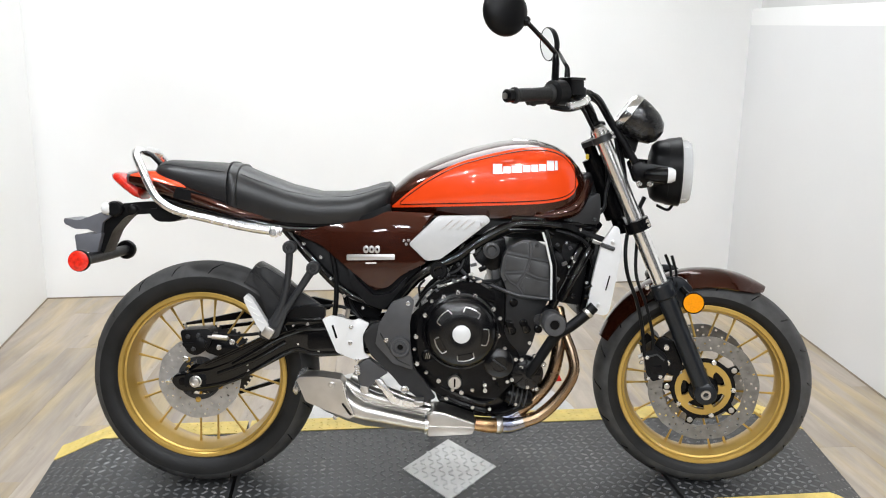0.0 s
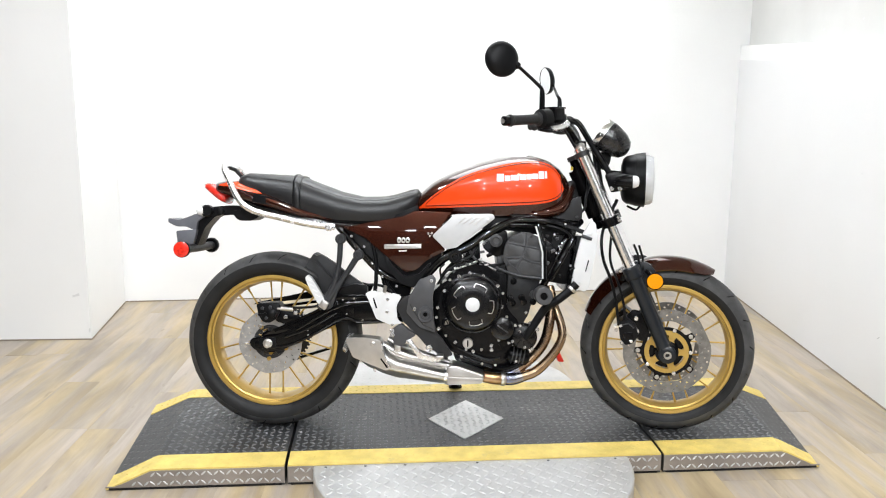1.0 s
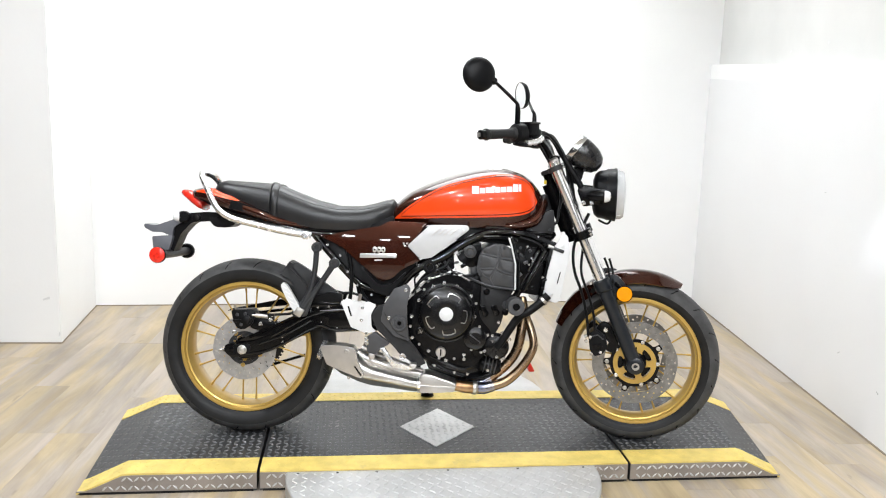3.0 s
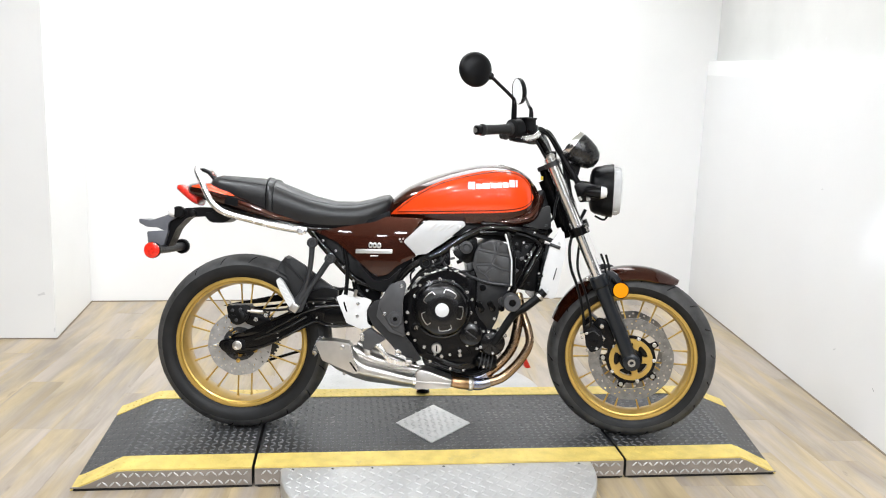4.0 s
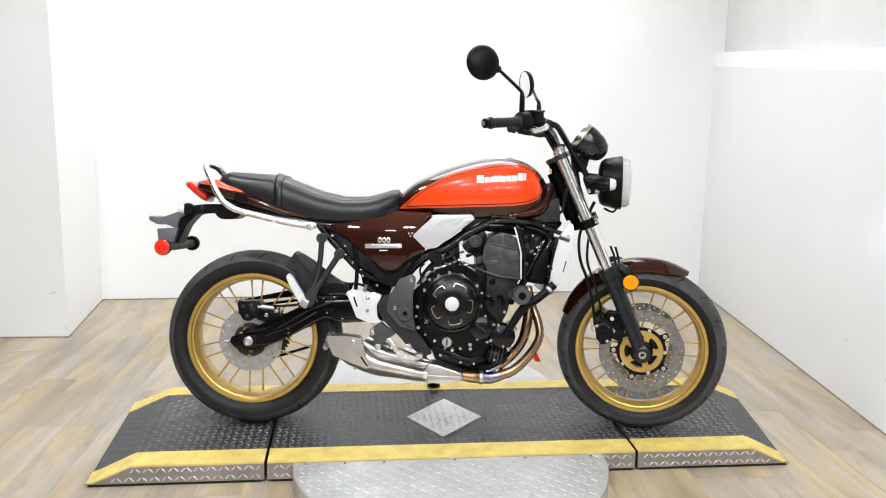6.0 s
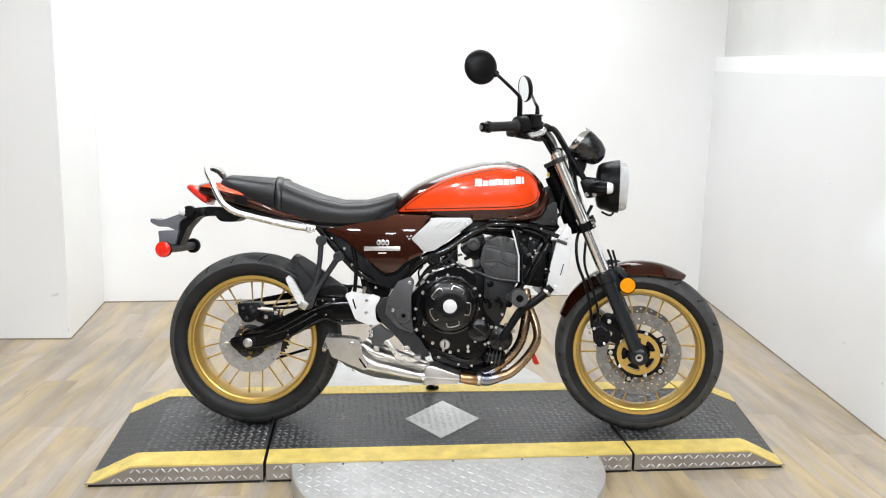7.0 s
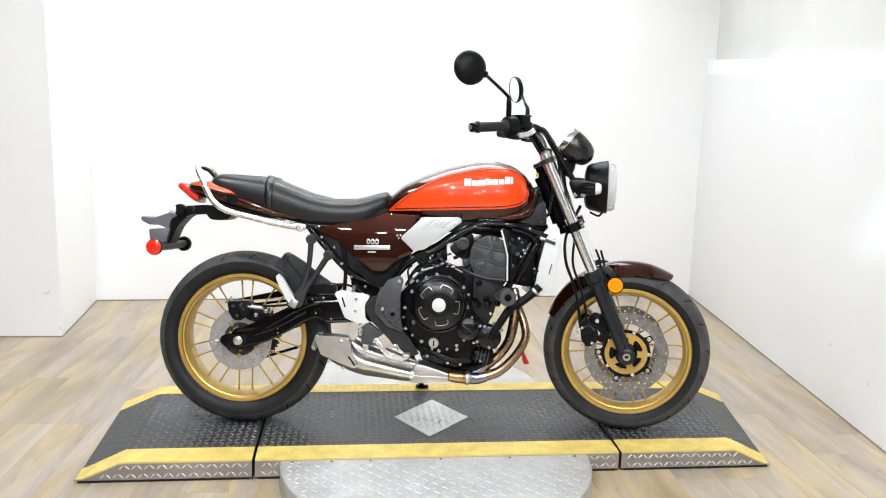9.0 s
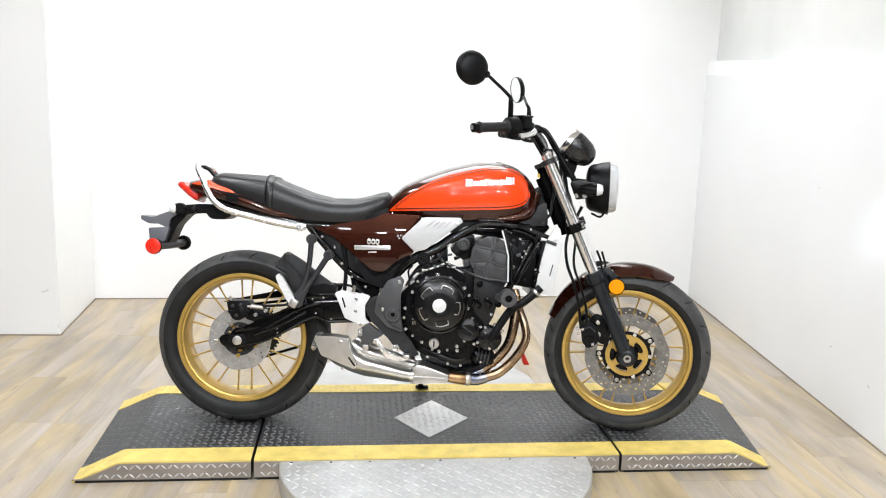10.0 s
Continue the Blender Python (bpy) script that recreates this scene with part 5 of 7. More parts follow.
bolts([(0.440, 0.375), (0.441, 0.362)], -0.198, mc, 0.008, 0.006)
ped = part("brake_pedal", prism(rounded([(0.486, 0.348), (0.503, 0.352), (0.541, 0.300), (0.590, 0.290), (0.606, 0.292), (0.606, 0.278), (0.580, 0.276), (0.532, 0.286)], 0.005), -0.222, -0.212, 0.003), M_SATIN, bike, "forged silver brake pedal")
part("pedal_tip", box((0.603, -0.235, 0.298), (0.024, 0.045, 0.012), 0.004), M_STEEL, ped)

# ---- exhaust ----
def squircle(xc, zc, yc, hz, hy, tilt, n=36, p=3.8):
    out = []
    for a in np.linspace(0, 2 * math.pi, n, endpoint=False):
        c, s = math.cos(a), math.sin(a)
        u = hz * math.copysign(abs(s) ** (2 / p), s)
        v = hy * math.copysign(abs(c) ** (2 / p), c)
        out.append(Vector((xc + u * math.sin(tilt), yc + v, zc + u * math.cos(tilt))))
    return out


MUF = [(0.300, 0.338, 0.304, 0.290), (0.315, 0.341, 0.292, 0.274), (0.353, 0.339, 0.272, 0.246), (0.406, 0.324, 0.252, 0.223), (0.432, 0.300, 0.243, 0.215), (0.458, 0.284, 0.237, 0.208), (0.520, 0.268, 0.227, 0.202), (0.580, 0.253, 0.216, 0.194), (0.624, 0.243, 0.209, 0.190)]


def muffler_ring(x, zt, zc, zb, k):
    """Five-sided section: flat flank, a crease, and an underside tucked in."""
    w = 0.056 * k
    pts = rounded([(-0.100, zt), (-0.150 - w + 0.026, zt), (-0.150 - w, zt - 0.35 * (zt - zc)), (-0.150 - w, zc + 0.006), (-0.150 - w + 0.008, zc - 0.004), (-0.150 - w * 0.30, zb), (-0.105, zb), (-0.090, zc)], 0.010, 4)
    return [Vector((x, y, z)) for y, z in pts]


muf = part("muffler", loft(bmesh.new(), [muffler_ring(*v, k) for v, k in zip(MUF, (0.72, 0.92, 1.02, 1.04, 1.03, 1.02, 1.0, 0.97, 0.95))]), M_STEEL, bike, "short brushed steel underslung muffler", angle=30)
part("shield", prism(rounded([(0.284, 0.345), (0.294, 0.353), (0.345, 0.354), (0.399, 0.347), (0.406, 0.332), (0.414, 0.300), (0.436, 0.252), (0.424, 0.242), (0.365, 0.264), (0.309, 0.287), (0.293, 0.325)], 0.006), -0.216, -0.150, 0.009, segs=4), M_STEEL, muf, "angular bright steel heat shield")
part("shield_edge", tube([(0.404, -0.2165, 0.340), (0.413, -0.2165, 0.302), (0.434, -0.2165, 0.253)], 0.0026, 6), M_SATIN, muf)
part("chamber", prism([(0.623, 0.250), (0.640, 0.262), (0.668, 0.258), (0.752, 0.230), (0.744, 0.200), (0.625, 0.193)], -0.202, -0.100, 0.006, segs=3), M_STEEL, muf, "trapezoid steel collector box")
part("chamber_skirt", prism(rounded([(0.627, 0.222), (0.750, 0.219), (0.742, 0.202), (0.628, 0.195)], 0.003), -0.2055, -0.15, 0.002), M_STEEL, muf)
part("upper_pipe", tube([(0.405, -0.150, 0.318), (0.455, -0.165, 0.296), (0.540, -0.168, 0.272), (0.632, -0.160, 0.250)], [0.017, 0.0155, 0.0135, 0.012], 16, n=5), M_STEEL, muf)
part("upper_pipe", tube([(0.420, -0.120, 0.332), (0.470, -0.130, 0.312), (0.550, -0.135, 0.284), (0.632, -0.140, 0.258)], [0.014, 0.013, 0.011, 0.010], 14, n=5), M_STEEL, muf)
part("end_ring", loft(bmesh.new(), [squircle(x, 0.330 - 0.003 * i, -0.150, h, w, 0.34) for i, (x, h, w) in enumerate(((0.277, 0.026, 0.040), (0.281, 0.030, 0.045), (0.290, 0.033, 0.048)))]), M_SATIN, muf)
part("slot", prism(rounded([(0.401, 0.283), (0.406, 0.285), (0.429, 0.254), (0.424, 0.251)], 0.002), -0.2168, -0.20, 0), M_BLACK, muf)
bolts([(0.376, 0.333)], -0.216, muf, 0.009, 0.004, material=M_STEEL)
bolts([(0.384, 0.243)], -0.205, muf, 0.006, 0.005)
part("seam", loft(bmesh.new(), [muffler_ring(x, 0.247, 0.210, 0.187, 1.0) for x in (0.618, 0.628)]), M_SATIN, muf, angle=30)
hd = part("exhaust_header", tube([(0.750, -0.145, 0.213), (0.785, -0.140, 0.207), (0.825, -0.130, 0.203)], [0.019, 0.021, 0.021], 18, n=4), M_HEAT, bike, "heat-tinted steel exhaust headers")
part("clamp", lathe([(0.0230, -0.008), (0.0245, -0.005), (0.0245, 0.005), (0.0230, 0.008)], (0.816, -0.131, 0.204), d=(1, 0.2, -0.05), seg=24), M_STEEL, hd)
part("header_pipe", tube([(0.878, -0.120, 0.208), (0.932, -0.12, 0.230), (0.985, -0.12, 0.283), (1.019, -0.12, 0.346), (1.015, -0.112, 0.399), (0.994, -0.095, 0.458), (0.980, -0.08, 0.52)], [0.0185, 0.0150, 0.0145], 18, n=6), M_HEADER, hd)
part("header_pipe", tube([(0.870, -0.105, 0.232), (0.925, -0.10, 0.278), (0.962, -0.10, 0.331), (0.978, -0.10, 0.398), (0.982, -0.09, 0.458), (0.975, -0.07, 0.52)], [0.017, 0.0178, 0.0178], 18, n=6), M_HEADER, hd)
part("blued_sleeve", tube([(0.822, -0.130, 0.204), (0.850, -0.125, 0.202), (0.884, -0.119, 0.210)], [0.0215, 0.0215, 0.0195], 18, n=3), M_BLUED, hd)
part("second_collector", tube([(0.800, -0.105, 0.212), (0.840, -0.105, 0.218), (0.874, -0.105, 0.236)], 0.0185, 18, n=3), M_BLUED, hd)
part("cradle_tube", tube([(0.79, -0.11, 0.235), (0.83, -0.125, 0.236), (0.875, -0.13, 0.256), (0.905, -0.125, 0.272)], 0.010, 10, n=4), M_BLACK, bike)

# ---- radiator, slider bobbins ----
rad = part("radiator", prism(rounded([(1.03, 0.50), (1.065, 0.70), (1.095, 0.70), (1.06, 0.50)], 0.006), -0.13, 0.17, 0.006), M_BLACK, bike, "black radiator core")
part("side_shroud", prism(rounded([(1.042, 0.525), (1.058, 0.621), (1.078, 0.706), (1.108, 0.753), (1.122, 0.747), (1.132, 0.690), (1.103, 0.522), (1.090, 0.512)], 0.008), -0.155, -0.140, 0.004), M_SILVER, rad, "silver radiator side cover")
part("slot", box((1.096, -0.1555, 0.600), (0.003, 0.002, 0.040), 0, pose(0, 0, 0, 0, 14, 0)), M_BLACK, rad)
bolts([(1.107, 0.708), (1.073, 0.540)], -0.155, rad, 0.006, 0.003, material=M_ALU)
part("fan_shroud", prism(rounded([(0.965, 0.54), (0.985, 0.70), (1.06, 0.70), (1.035, 0.53)], 0.01), -0.10, 0.10, 0.01), M_PLASTIC, rad)
part("radiator_hose", tube([(1.060, -0.17, 0.540), (1.035, -0.17, 0.515), (0.997, -0.17, 0.484), (0.959, -0.172, 0.460), (0.921, -0.175, 0.404), (0.897, -0.175, 0.366), (0.888, -0.165, 0.352)], [0.0145, 0.0145, 0.0135], 14, n=6), M_PLASTIC, bike, "black coolant hose")
for hx, hz in ((1.043, 0.522), (0.915, 0.394)):
    part("hose_clip", lathe([(0.0155, -0.005), (0.0165, 0), (0.0155, 0.005)], (hx, -0.171, hz), d=(0.7, 0, 0.75), seg=18), M_STEEL, bike)
part("top_hose", tube([(1.05, -0.14, 0.69), (1.00, -0.15, 0.60), (0.975, -0.15, 0.55)], 0.011, 12, n=5), M_BLACKGLOSS, bike)
bolts([(1.005, 0.655), (1.0, 0.665), (0.992, 0.642), (1.055, 0.525), (1.04, 0.60), (0.984, 0.705), (1.02, 0.74)], -0.15, rad, 0.005, 0.006)
sl = part("frame_slider", lathe([(0.020, -0.18), (0.029, -0.20), (0.030, -0.262), (0.027, -0.270), (0.015, -0.272), (0.0115, -0.268), (0.0115, -0.250), (0, -0.250)], (0.941, 0, 0.507), "Y", 36), M_ENGGREY, bike, "round black frame slider")
# flat black disc in place of the darkness inside the hole
part("hole_dark", lathe([(0.0112, -0.2715), (0, -0.2715)], (0.941, 0, 0.507), "Y", 20), M_BLACK, sl)
part("mount", tube([(0.941, -0.14, 0.520), (0.941, -0.19, 0.508)], 0.018, 14), M_BLACK, sl)
part("bobbin_face", lathe([(0.0285, -0.2705), (0.0265, -0.2735), (0.0135, -0.2735), (0.0125, -0.2725)], (0.941, 0, 0.507), "Y", 32), M_HANGER, sl)

# ---- tank ----
TX = [0.505, 0.525, 0.565, 0.645, 0.726, 0.808, 0.870, 0.930, 0.985, 1.020, 1.040, 1.052]
TT = [0.828, 0.845, 0.884, 0.923, 0.953, 0.974, 0.981, 0.977, 0.958, 0.928, 0.897, 0.862]
TB = [0.778, 0.774, 0.770, 0.768, 0.766, 0.765, 0.765, 0.768, 0.775, 0.788, 0.803, 0.830]
TW = [0.070, 0.085, 0.102, 0.122, 0.136, 0.144, 0.147, 0.144, 0.132, 0.112, 0.088, 0.050]


def tank_at(x):
    q = x + np.linspace(-1, 1, 9) * min(0.022, 0.6 * (x - TX[0]) + 0.002, 0.6 * (TX[-1] - x) + 0.002)
    return tuple(float(np.mean(np.interp(q, TX, v))) for v in (TT, TB, TW))


def tank_y(x, z):
    zt, zb, w = tank_at(x)
    s = min(1.0, max(0.0, (z - zb) / (zt - zb)))
    if s > 0.38:
        return w * max(0.0, 1 - ((s - 0.38) / 0.62) ** 3.4) ** 0.5
    return w * (1 - 0.16 * ((0.38 - s) / 0.38) ** 2)


def tank_ring(x, n=16):
    zt, zb, w = tank_at(x)
    zs = [zb + (zt - zb) * math.sin(math.pi / 2 * k / n) for k in range(n + 1)]
    right = [Vector((x, -tank_y(x, z), z)) for z in zs]
    left = [Vector((x, tank_y(x, z), z)) for z in zs[-2::-1]]
    return right + left


xs = sorted(set(list(np.linspace(0.505, 1.052, 44)) + [1.046, 1.050]))
tank = part("fuel_tank", loft(bmesh.new(), [tank_ring(float(x)) for x in xs]), M_BROWN, bike, "glossy brown teardrop tank with an orange side panel", angle=60)
PX = [0.522, 0.59, 0.686, 0.802, 0.870, 0.919, 0.960, 0.985, 1.003, 1.012, 1.016]
PH = [0.792, 0.851, 0.908, 0.940, 0.953, 0.958, 0.950, 0.935, 0.910, 0.885, 0.862]
PL = [0.789, 0.792, 0.796, 0.801, 0.804, 0.807, 0.812, 0.820, 0.832, 0.845, 0.858]


def panel_edge(x, zs):
    """Height of a panel edge at x, its corners eased."""
    q = x + np.linspace(-1, 1, 9) * min(0.040, 0.7 * max(0.0, x - PX[0]), 0.5 * max(0.0, PX[-1] - x))
    return float(np.mean(np.interp(q, PX, zs)))


def panel_grid(sign):
    b = bmesh.new()
    nz = 14
    rows = []
    for x in np.linspace(PX[0], PX[-1], 60):
        x = float(x)
        hi, lo = panel_edge(x, PH), panel_edge(x, PL)
        rows.append([b.verts.new((x, sign * (tank_y(x, z) + 0.0016), z)) for z in np.linspace(lo, hi, nz)])
    for r0, r1 in zip(rows, rows[1:]):
        for j in range(nz - 1):
            b.faces.new((r0[j], r0[j + 1], r1[j + 1], r1[j]) if sign > 0 else (r0[j], r1[j], r1[j + 1], r0[j + 1]))
    return b


def outline(inset, sign, up):
    pts = []
    hi_ = [(x, panel_edge(x, PH) - inset) for x in np.linspace(PX[0] + inset * 3.2, PX[-1] - inset, 40)]
    lo_ = [(x, panel_edge(x, PL) + inset) for x in np.linspace(PX[-1] - inset, PX[0] + inset * 3.2, 40)]
    out = []
    for x, z in hi_ + lo_:
        z = max(z, panel_edge(x, PL) + inset * 0.9)
        out.append((float(x), sign * (tank_y(x, z) + up), z))
    out.append(out[0])
    return out


for sign in (-1, 1):
    p = part("tank_panel", panel_grid(sign), M_ORANGE, tank, "glossy orange panel with a black pinstripe", angle=60)
    part("pinstripe", tube(outline(0.007, sign, 0.0022), 0.0013, 5), M_BLACKGLOSS, p)
    part("edge_line", tube(outline(0.0, sign, 0.0012), 0.0012, 5), M_ORANGE, p)
# raised silver emblem: a row of plain blocks
x = 0.787
for wd, hh in ((0.024, 0.026), (0.019, 0.018), (0.027, 0.018), (0.019, 0.018), (0.017, 0.018), (0.019, 0.018), (0.019, 0.026), (0.007, 0.025)):
    zb = 0.882 + 0.014 * (x + wd / 2 - 0.787) / 0.18
    b = bmesh.new()
    rows = []
    for w in np.linspace(zb, zb + hh, 6):
        w = float(w)
        front = [Vector((q, -tank_y(q, w) - 0.0055, w)) for q in np.linspace(x, x + wd, 4)]
        rows.append(front + [Vector((v.x, v.y + 0.006, v.z)) for v in front[::-1]])
    loft(b, rows)
    part("emblem_block", b, M_BADGE, tank, "plain raised silver emblem block")
    x += wd + 0.0028
part("knee_crease", loft(bmesh.new(), [[Vector((x, -0.118 + 0.02 * k, z)) for x, z in ((1.00, 0.775), (1.035, 0.80), (1.052, 0.84), (1.058, 0.87), (1.045, 0.83), (1.025, 0.795))] for k in (0, 1)]), M_BLACKGLOSS, tank)
part("filler_lid", lathe([(0.042, 0.962), (0.042, 0.9765), (0.040, 0.9785), (0.02, 0.9790), (0, 0.9790)], (0.880, 0, 0), "Z", 36), M_CHROME, tank, "round locking fuel cap")
part("tank_cheek", tube([(0.900, -0.118, 0.772), (0.960, -0.118, 0.778), (1.008, -0.110, 0.794), (1.034, -0.095, 0.826), (1.048, -0.070, 0.866)], [0.008, 0.017, 0.020, 0.017, 0.010], 14, n=6), M_BROWN, tank, "rounded glossy brown cheek at the tank front")
bolts([(1.066, 0.765), (1.000, 0.762)], -0.108, bike, 0.0055, 0.004, material=M_GREY)
part("tank_shroud", prism(rounded([(0.955, 0.748), (0.981, 0.775), (1.020, 0.782), (1.045, 0.823), (1.078, 0.838), (1.082, 0.790), (1.078, 0.751), (1.021, 0.754)], 0.010), -0.108, -0.07, 0.008), M_HUGGER, bike, "black plastic shroud below the tank front")
part("tank_shroud", mirror_y(prism(rounded([(0.955, 0.748), (0.981, 0.775), (1.020, 0.782), (1.045, 0.823), (1.078, 0.838), (1.082, 0.790), (1.078, 0.751), (1.021, 0.754)], 0.010), -0.105, -0.07, 0.008)), M_PLASTIC, bike)

# ---- seat ----
SX = [-0.128, -0.115, -0.085, -0.029, 0.040, 0.085, 0.110, 0.155, 0.238, 0.320, 0.402, 0.450, 0.490, 0.512, 0.522]
ST = [0.870, 0.900, 0.908, 0.906, 0.903, 0.901, 0.894, 0.876, 0.846, 0.828, 0.830, 0.842, 0.855, 0.858, 0.845]
SB = [0.862, 0.856, 0.845, 0.822, 0.800, 0.786, 0.776, 0.763, 0.746, 0.743, 0.746, 0.752, 0.768, 0.790, 0.815]
SW = [0.050, 0.080, 0.098, 0.110, 0.120, 0.126, 0.128, 0.132, 0.140, 0.142, 0.136, 0.124, 0.106, 0.092, 0.075]


def seat_ring(x, grow=0.0, n=12, t0=0.0, t1=1.0):
    zt, zb, w = (float(np.interp(x, SX, v)) for v in (ST, SB, SW))
    zt, w = zt + grow, w + grow
    pr = []
    for k in range(n + 1):
        a = math.pi / 2 * k / n
        y, z = w * math.cos(a) ** 0.62, zb + (zt - zb) * math.sin(a) ** 0.75
        pr.append((y * (1 - 0.10 * (1 - math.sin(a)) ** 3), z))
    return [Vector((x, -y, z)) for y, z in pr] + [Vector((x, y, z)) for y, z in pr[-2::-1]]


sx = np.concatenate([np.linspace(-0.128, 0.10, 22), np.linspace(0.106, 0.522, 36)])
seat = part("seat", loft(bmesh.new(), [seat_ring(float(x)) for x in sx]), M_SEAT, bike, "black vinyl stepped dual seat with a strap", angle=60)
for xa, xb in ((0.078, 0.100),):
    part("seat_strap", loft(bmesh.new(), [seat_ring(xa + 0.008, 0.0), seat_ring(xa + 0.010, 0.0030), seat_ring(xb + 0.006, 0.0034), seat_ring(xb + 0.009, 0.0)]), M_SEAT, seat, angle=60)
for xr in (0.0835, 0.1085):
    part("strap_piping", loft(bmesh.new(), [seat_ring(xr - 0.0022, 0.002), seat_ring(xr - 0.0008, 0.0052), seat_ring(xr + 0.0008, 0.0052), seat_ring(xr + 0.0022, 0.002)]), M_SEAT, seat, angle=60)
for x0, x1, f in ((0.115, 0.50, 0.70), (-0.115, 0.075, 0.62)):
    pts = []
    for x in np.linspace(x0, x1, 26):
        zt, zb, w = (float(np.interp(x, SX, v)) for v in (ST, SB, SW))
        a = math.pi / 2 * f * 0.82
        y = (w + 0.0004) * math.cos(a) ** 0.62
        pts.append((float(x), -y * (1 - 0.10 * (1 - math.sin(a)) ** 3), zb + (zt - zb) * math.sin(a) ** 0.75))
    part("seam", tube(pts, 0.0009, 5), M_SEAT, seat)

part("seat_base", prism(rounded([(-0.060, 0.806), (0.030, 0.790), (0.150, 0.758), (0.250, 0.736), (0.450, 0.740), (0.520, 0.772), (0.518, 0.800), (0.450, 0.768), (0.320, 0.756), (0.150, 0.776), (0.040, 0.812), (-0.050, 0.836)], 0.006), -0.116, 0.116, 0.003), M_PLASTIC, bike, "black plastic base under the seat")

# ---- side panel and silver insert ----
def bowed(poly, y0, y1, bev, bow):
    """A plate with rounded edges whose outer face swells towards its middle."""
    b = prism(poly, y0, y1, bev, segs=3)
    big = [q for q in b.faces if len(q.verts) > 8]
    bmesh.ops.triangulate(b, faces=big)
    for _ in range(3):
        long = [e for e in b.edges if e.calc_length() > 0.022]
        if long:
            bmesh.ops.subdivide_edges(b, edges=long, cuts=1, use_grid_fill=False)
            bmesh.ops.triangulate(b, faces=[q for q in b.faces if len(q.verts) > 4])
    xs_, zs_ = [p[0] for p in poly], [p[1] for p in poly]
    xc, zc, hx, hz = (min(xs_) + max(xs_)) / 2, (min(zs_) + max(zs_)) / 2, (max(xs_) - min(xs_)) / 2, (max(zs_) - min(zs_)) / 2
    for v in b.verts:
        if v.co.y < (y0 + y1) / 2:
            v.co.y -= bow * max(0.0, 1 - 0.6 * ((v.co.x - xc) / hx) ** 2 - 0.7 * ((v.co.z - zc) / hz) ** 2)
    return b


SIDE = rounded([(0.258, 0.722), (0.300, 0.726), (0.338, 0.736), (0.470, 0.760), (0.508, 0.780), (0.640, 0.776), (0.569, 0.690), (0.618, 0.646), (0.547, 0.609), (0.519, 0.580), (0.480, 0.567), (0.440, 0.602), (0.403, 0.632), (0.339, 0.687)], 0.012)
INS = rounded([(0.568, 0.695), (0.645, 0.770), (0.775, 0.773), (0.784, 0.758), (0.653, 0.656), (0.616, 0.650)], 0.008)
for sign in (-1, 1):
    b1, b2 = bowed(SIDE, -0.128, -0.112, 0.005, 0.010), bowed(INS, -0.143, -0.118, 0.004, 0.006)
    sp = part("side_panel", b1 if sign < 0 else mirror_y(b1), M_BROWN, bike, "glossy brown side panel", angle=60)
    ins = part("panel_insert", b2 if sign < 0 else mirror_y(b2), M_INSERT, bike, "silver throttle-body cover")
    if sign < 0:
        for k in range(4):
            xx = 0.655 + 0.020 * k
            part("vent_line", tube([(xx, -0.1505, 0.735), (xx + 0.028, -0.1505, 0.760)], 0.0012, 5), M_STEEL, ins)
        bolts([(0.762, 0.752)], -0.150, ins, 0.006, 0.003, material=M_ALU)
        # three tiny bright heads stand in for sparkles on the gloss panel
        bolts([(0.556, 0.703), (0.568, 0.704), (0.562, 0.694)], -0.138, sp, 0.004, 0.003)
        # badge: three upright loops on a framed bar
        for k in range(3):
            lp = lathe([(0.0076, -0.140), (0.0076, -0.1425), (0.0065, -0.1430), (0.0030, -0.1430), (0.0028, -0.140)], (0.456 + 0.0148 * k, 0, 0), "Y", 20, True)
            for v in lp.verts:
                v.co.z = 0.679 + v.co.z * 1.35
            part("badge_figure", lp, M_ALU, sp, "silver badge figure as a plain loop")
        part("badge_bar", prism(rounded([(0.405, 0.649), (0.532, 0.652), (0.532, 0.667), (0.405, 0.664)], 0.002), -0.142, -0.136, 0.0008), M_ALU, sp, "silver badge bar")
        part("badge_lettering", prism([(0.412, 0.6545), (0.524, 0.6575), (0.524, 0.6605), (0.412, 0.6575)], -0.1425, -0.1415, 0), M_STEEL, sp)
        part("badge_lettering", prism([(0.455, 0.640), (0.483, 0.641), (0.483, 0.645), (0.455, 0.644)], -0.1392, -0.136, 0), M_BADGE, sp)

# ---- tail ----
def tail_ring(x, zt, zb, w, n=10):
    pr = [(w * math.cos(a) ** 0.7, (zt + zb) / 2 + (zt - zb) / 2 * math.copysign(abs(math.sin(a)) ** 0.8, math.sin(a))) for a in np.linspace(-math.pi / 2, math.pi / 2, n)]
    return [Vector((x, -y, z)) for y, z in pr] + [Vector((x, y, z)) for y, z in pr[-2:0:-1]]


tail = part("tail_cowl", loft(bmesh.new(), [tail_ring(*v) for v in ((-0.212, 0.862, 0.850, 0.030), (-0.200, 0.876, 0.832, 0.062), (-0.172, 0.880, 0.822, 0.080), (-0.120, 0.880, 0.806, 0.098), (-0.055, 0.862, 0.790, 0.112), (0.03, 0.83, 0.765, 0.122), (0.12, 0.79, 0.745, 0.127), (0.22, 0.765, 0.735, 0.120))]), M_BROWN, bike, "glossy brown tail cowl with an orange flash", angle=55)
TAIL = ((-0.212, 0.862, 0.850, 0.030), (-0.200, 0.876, 0.832, 0.062), (-0.172, 0.880, 0.822, 0.080), (-0.120, 0.880, 0.806, 0.098), (-0.055, 0.862, 0.790, 0.112), (0.03, 0.83, 0.765, 0.122))


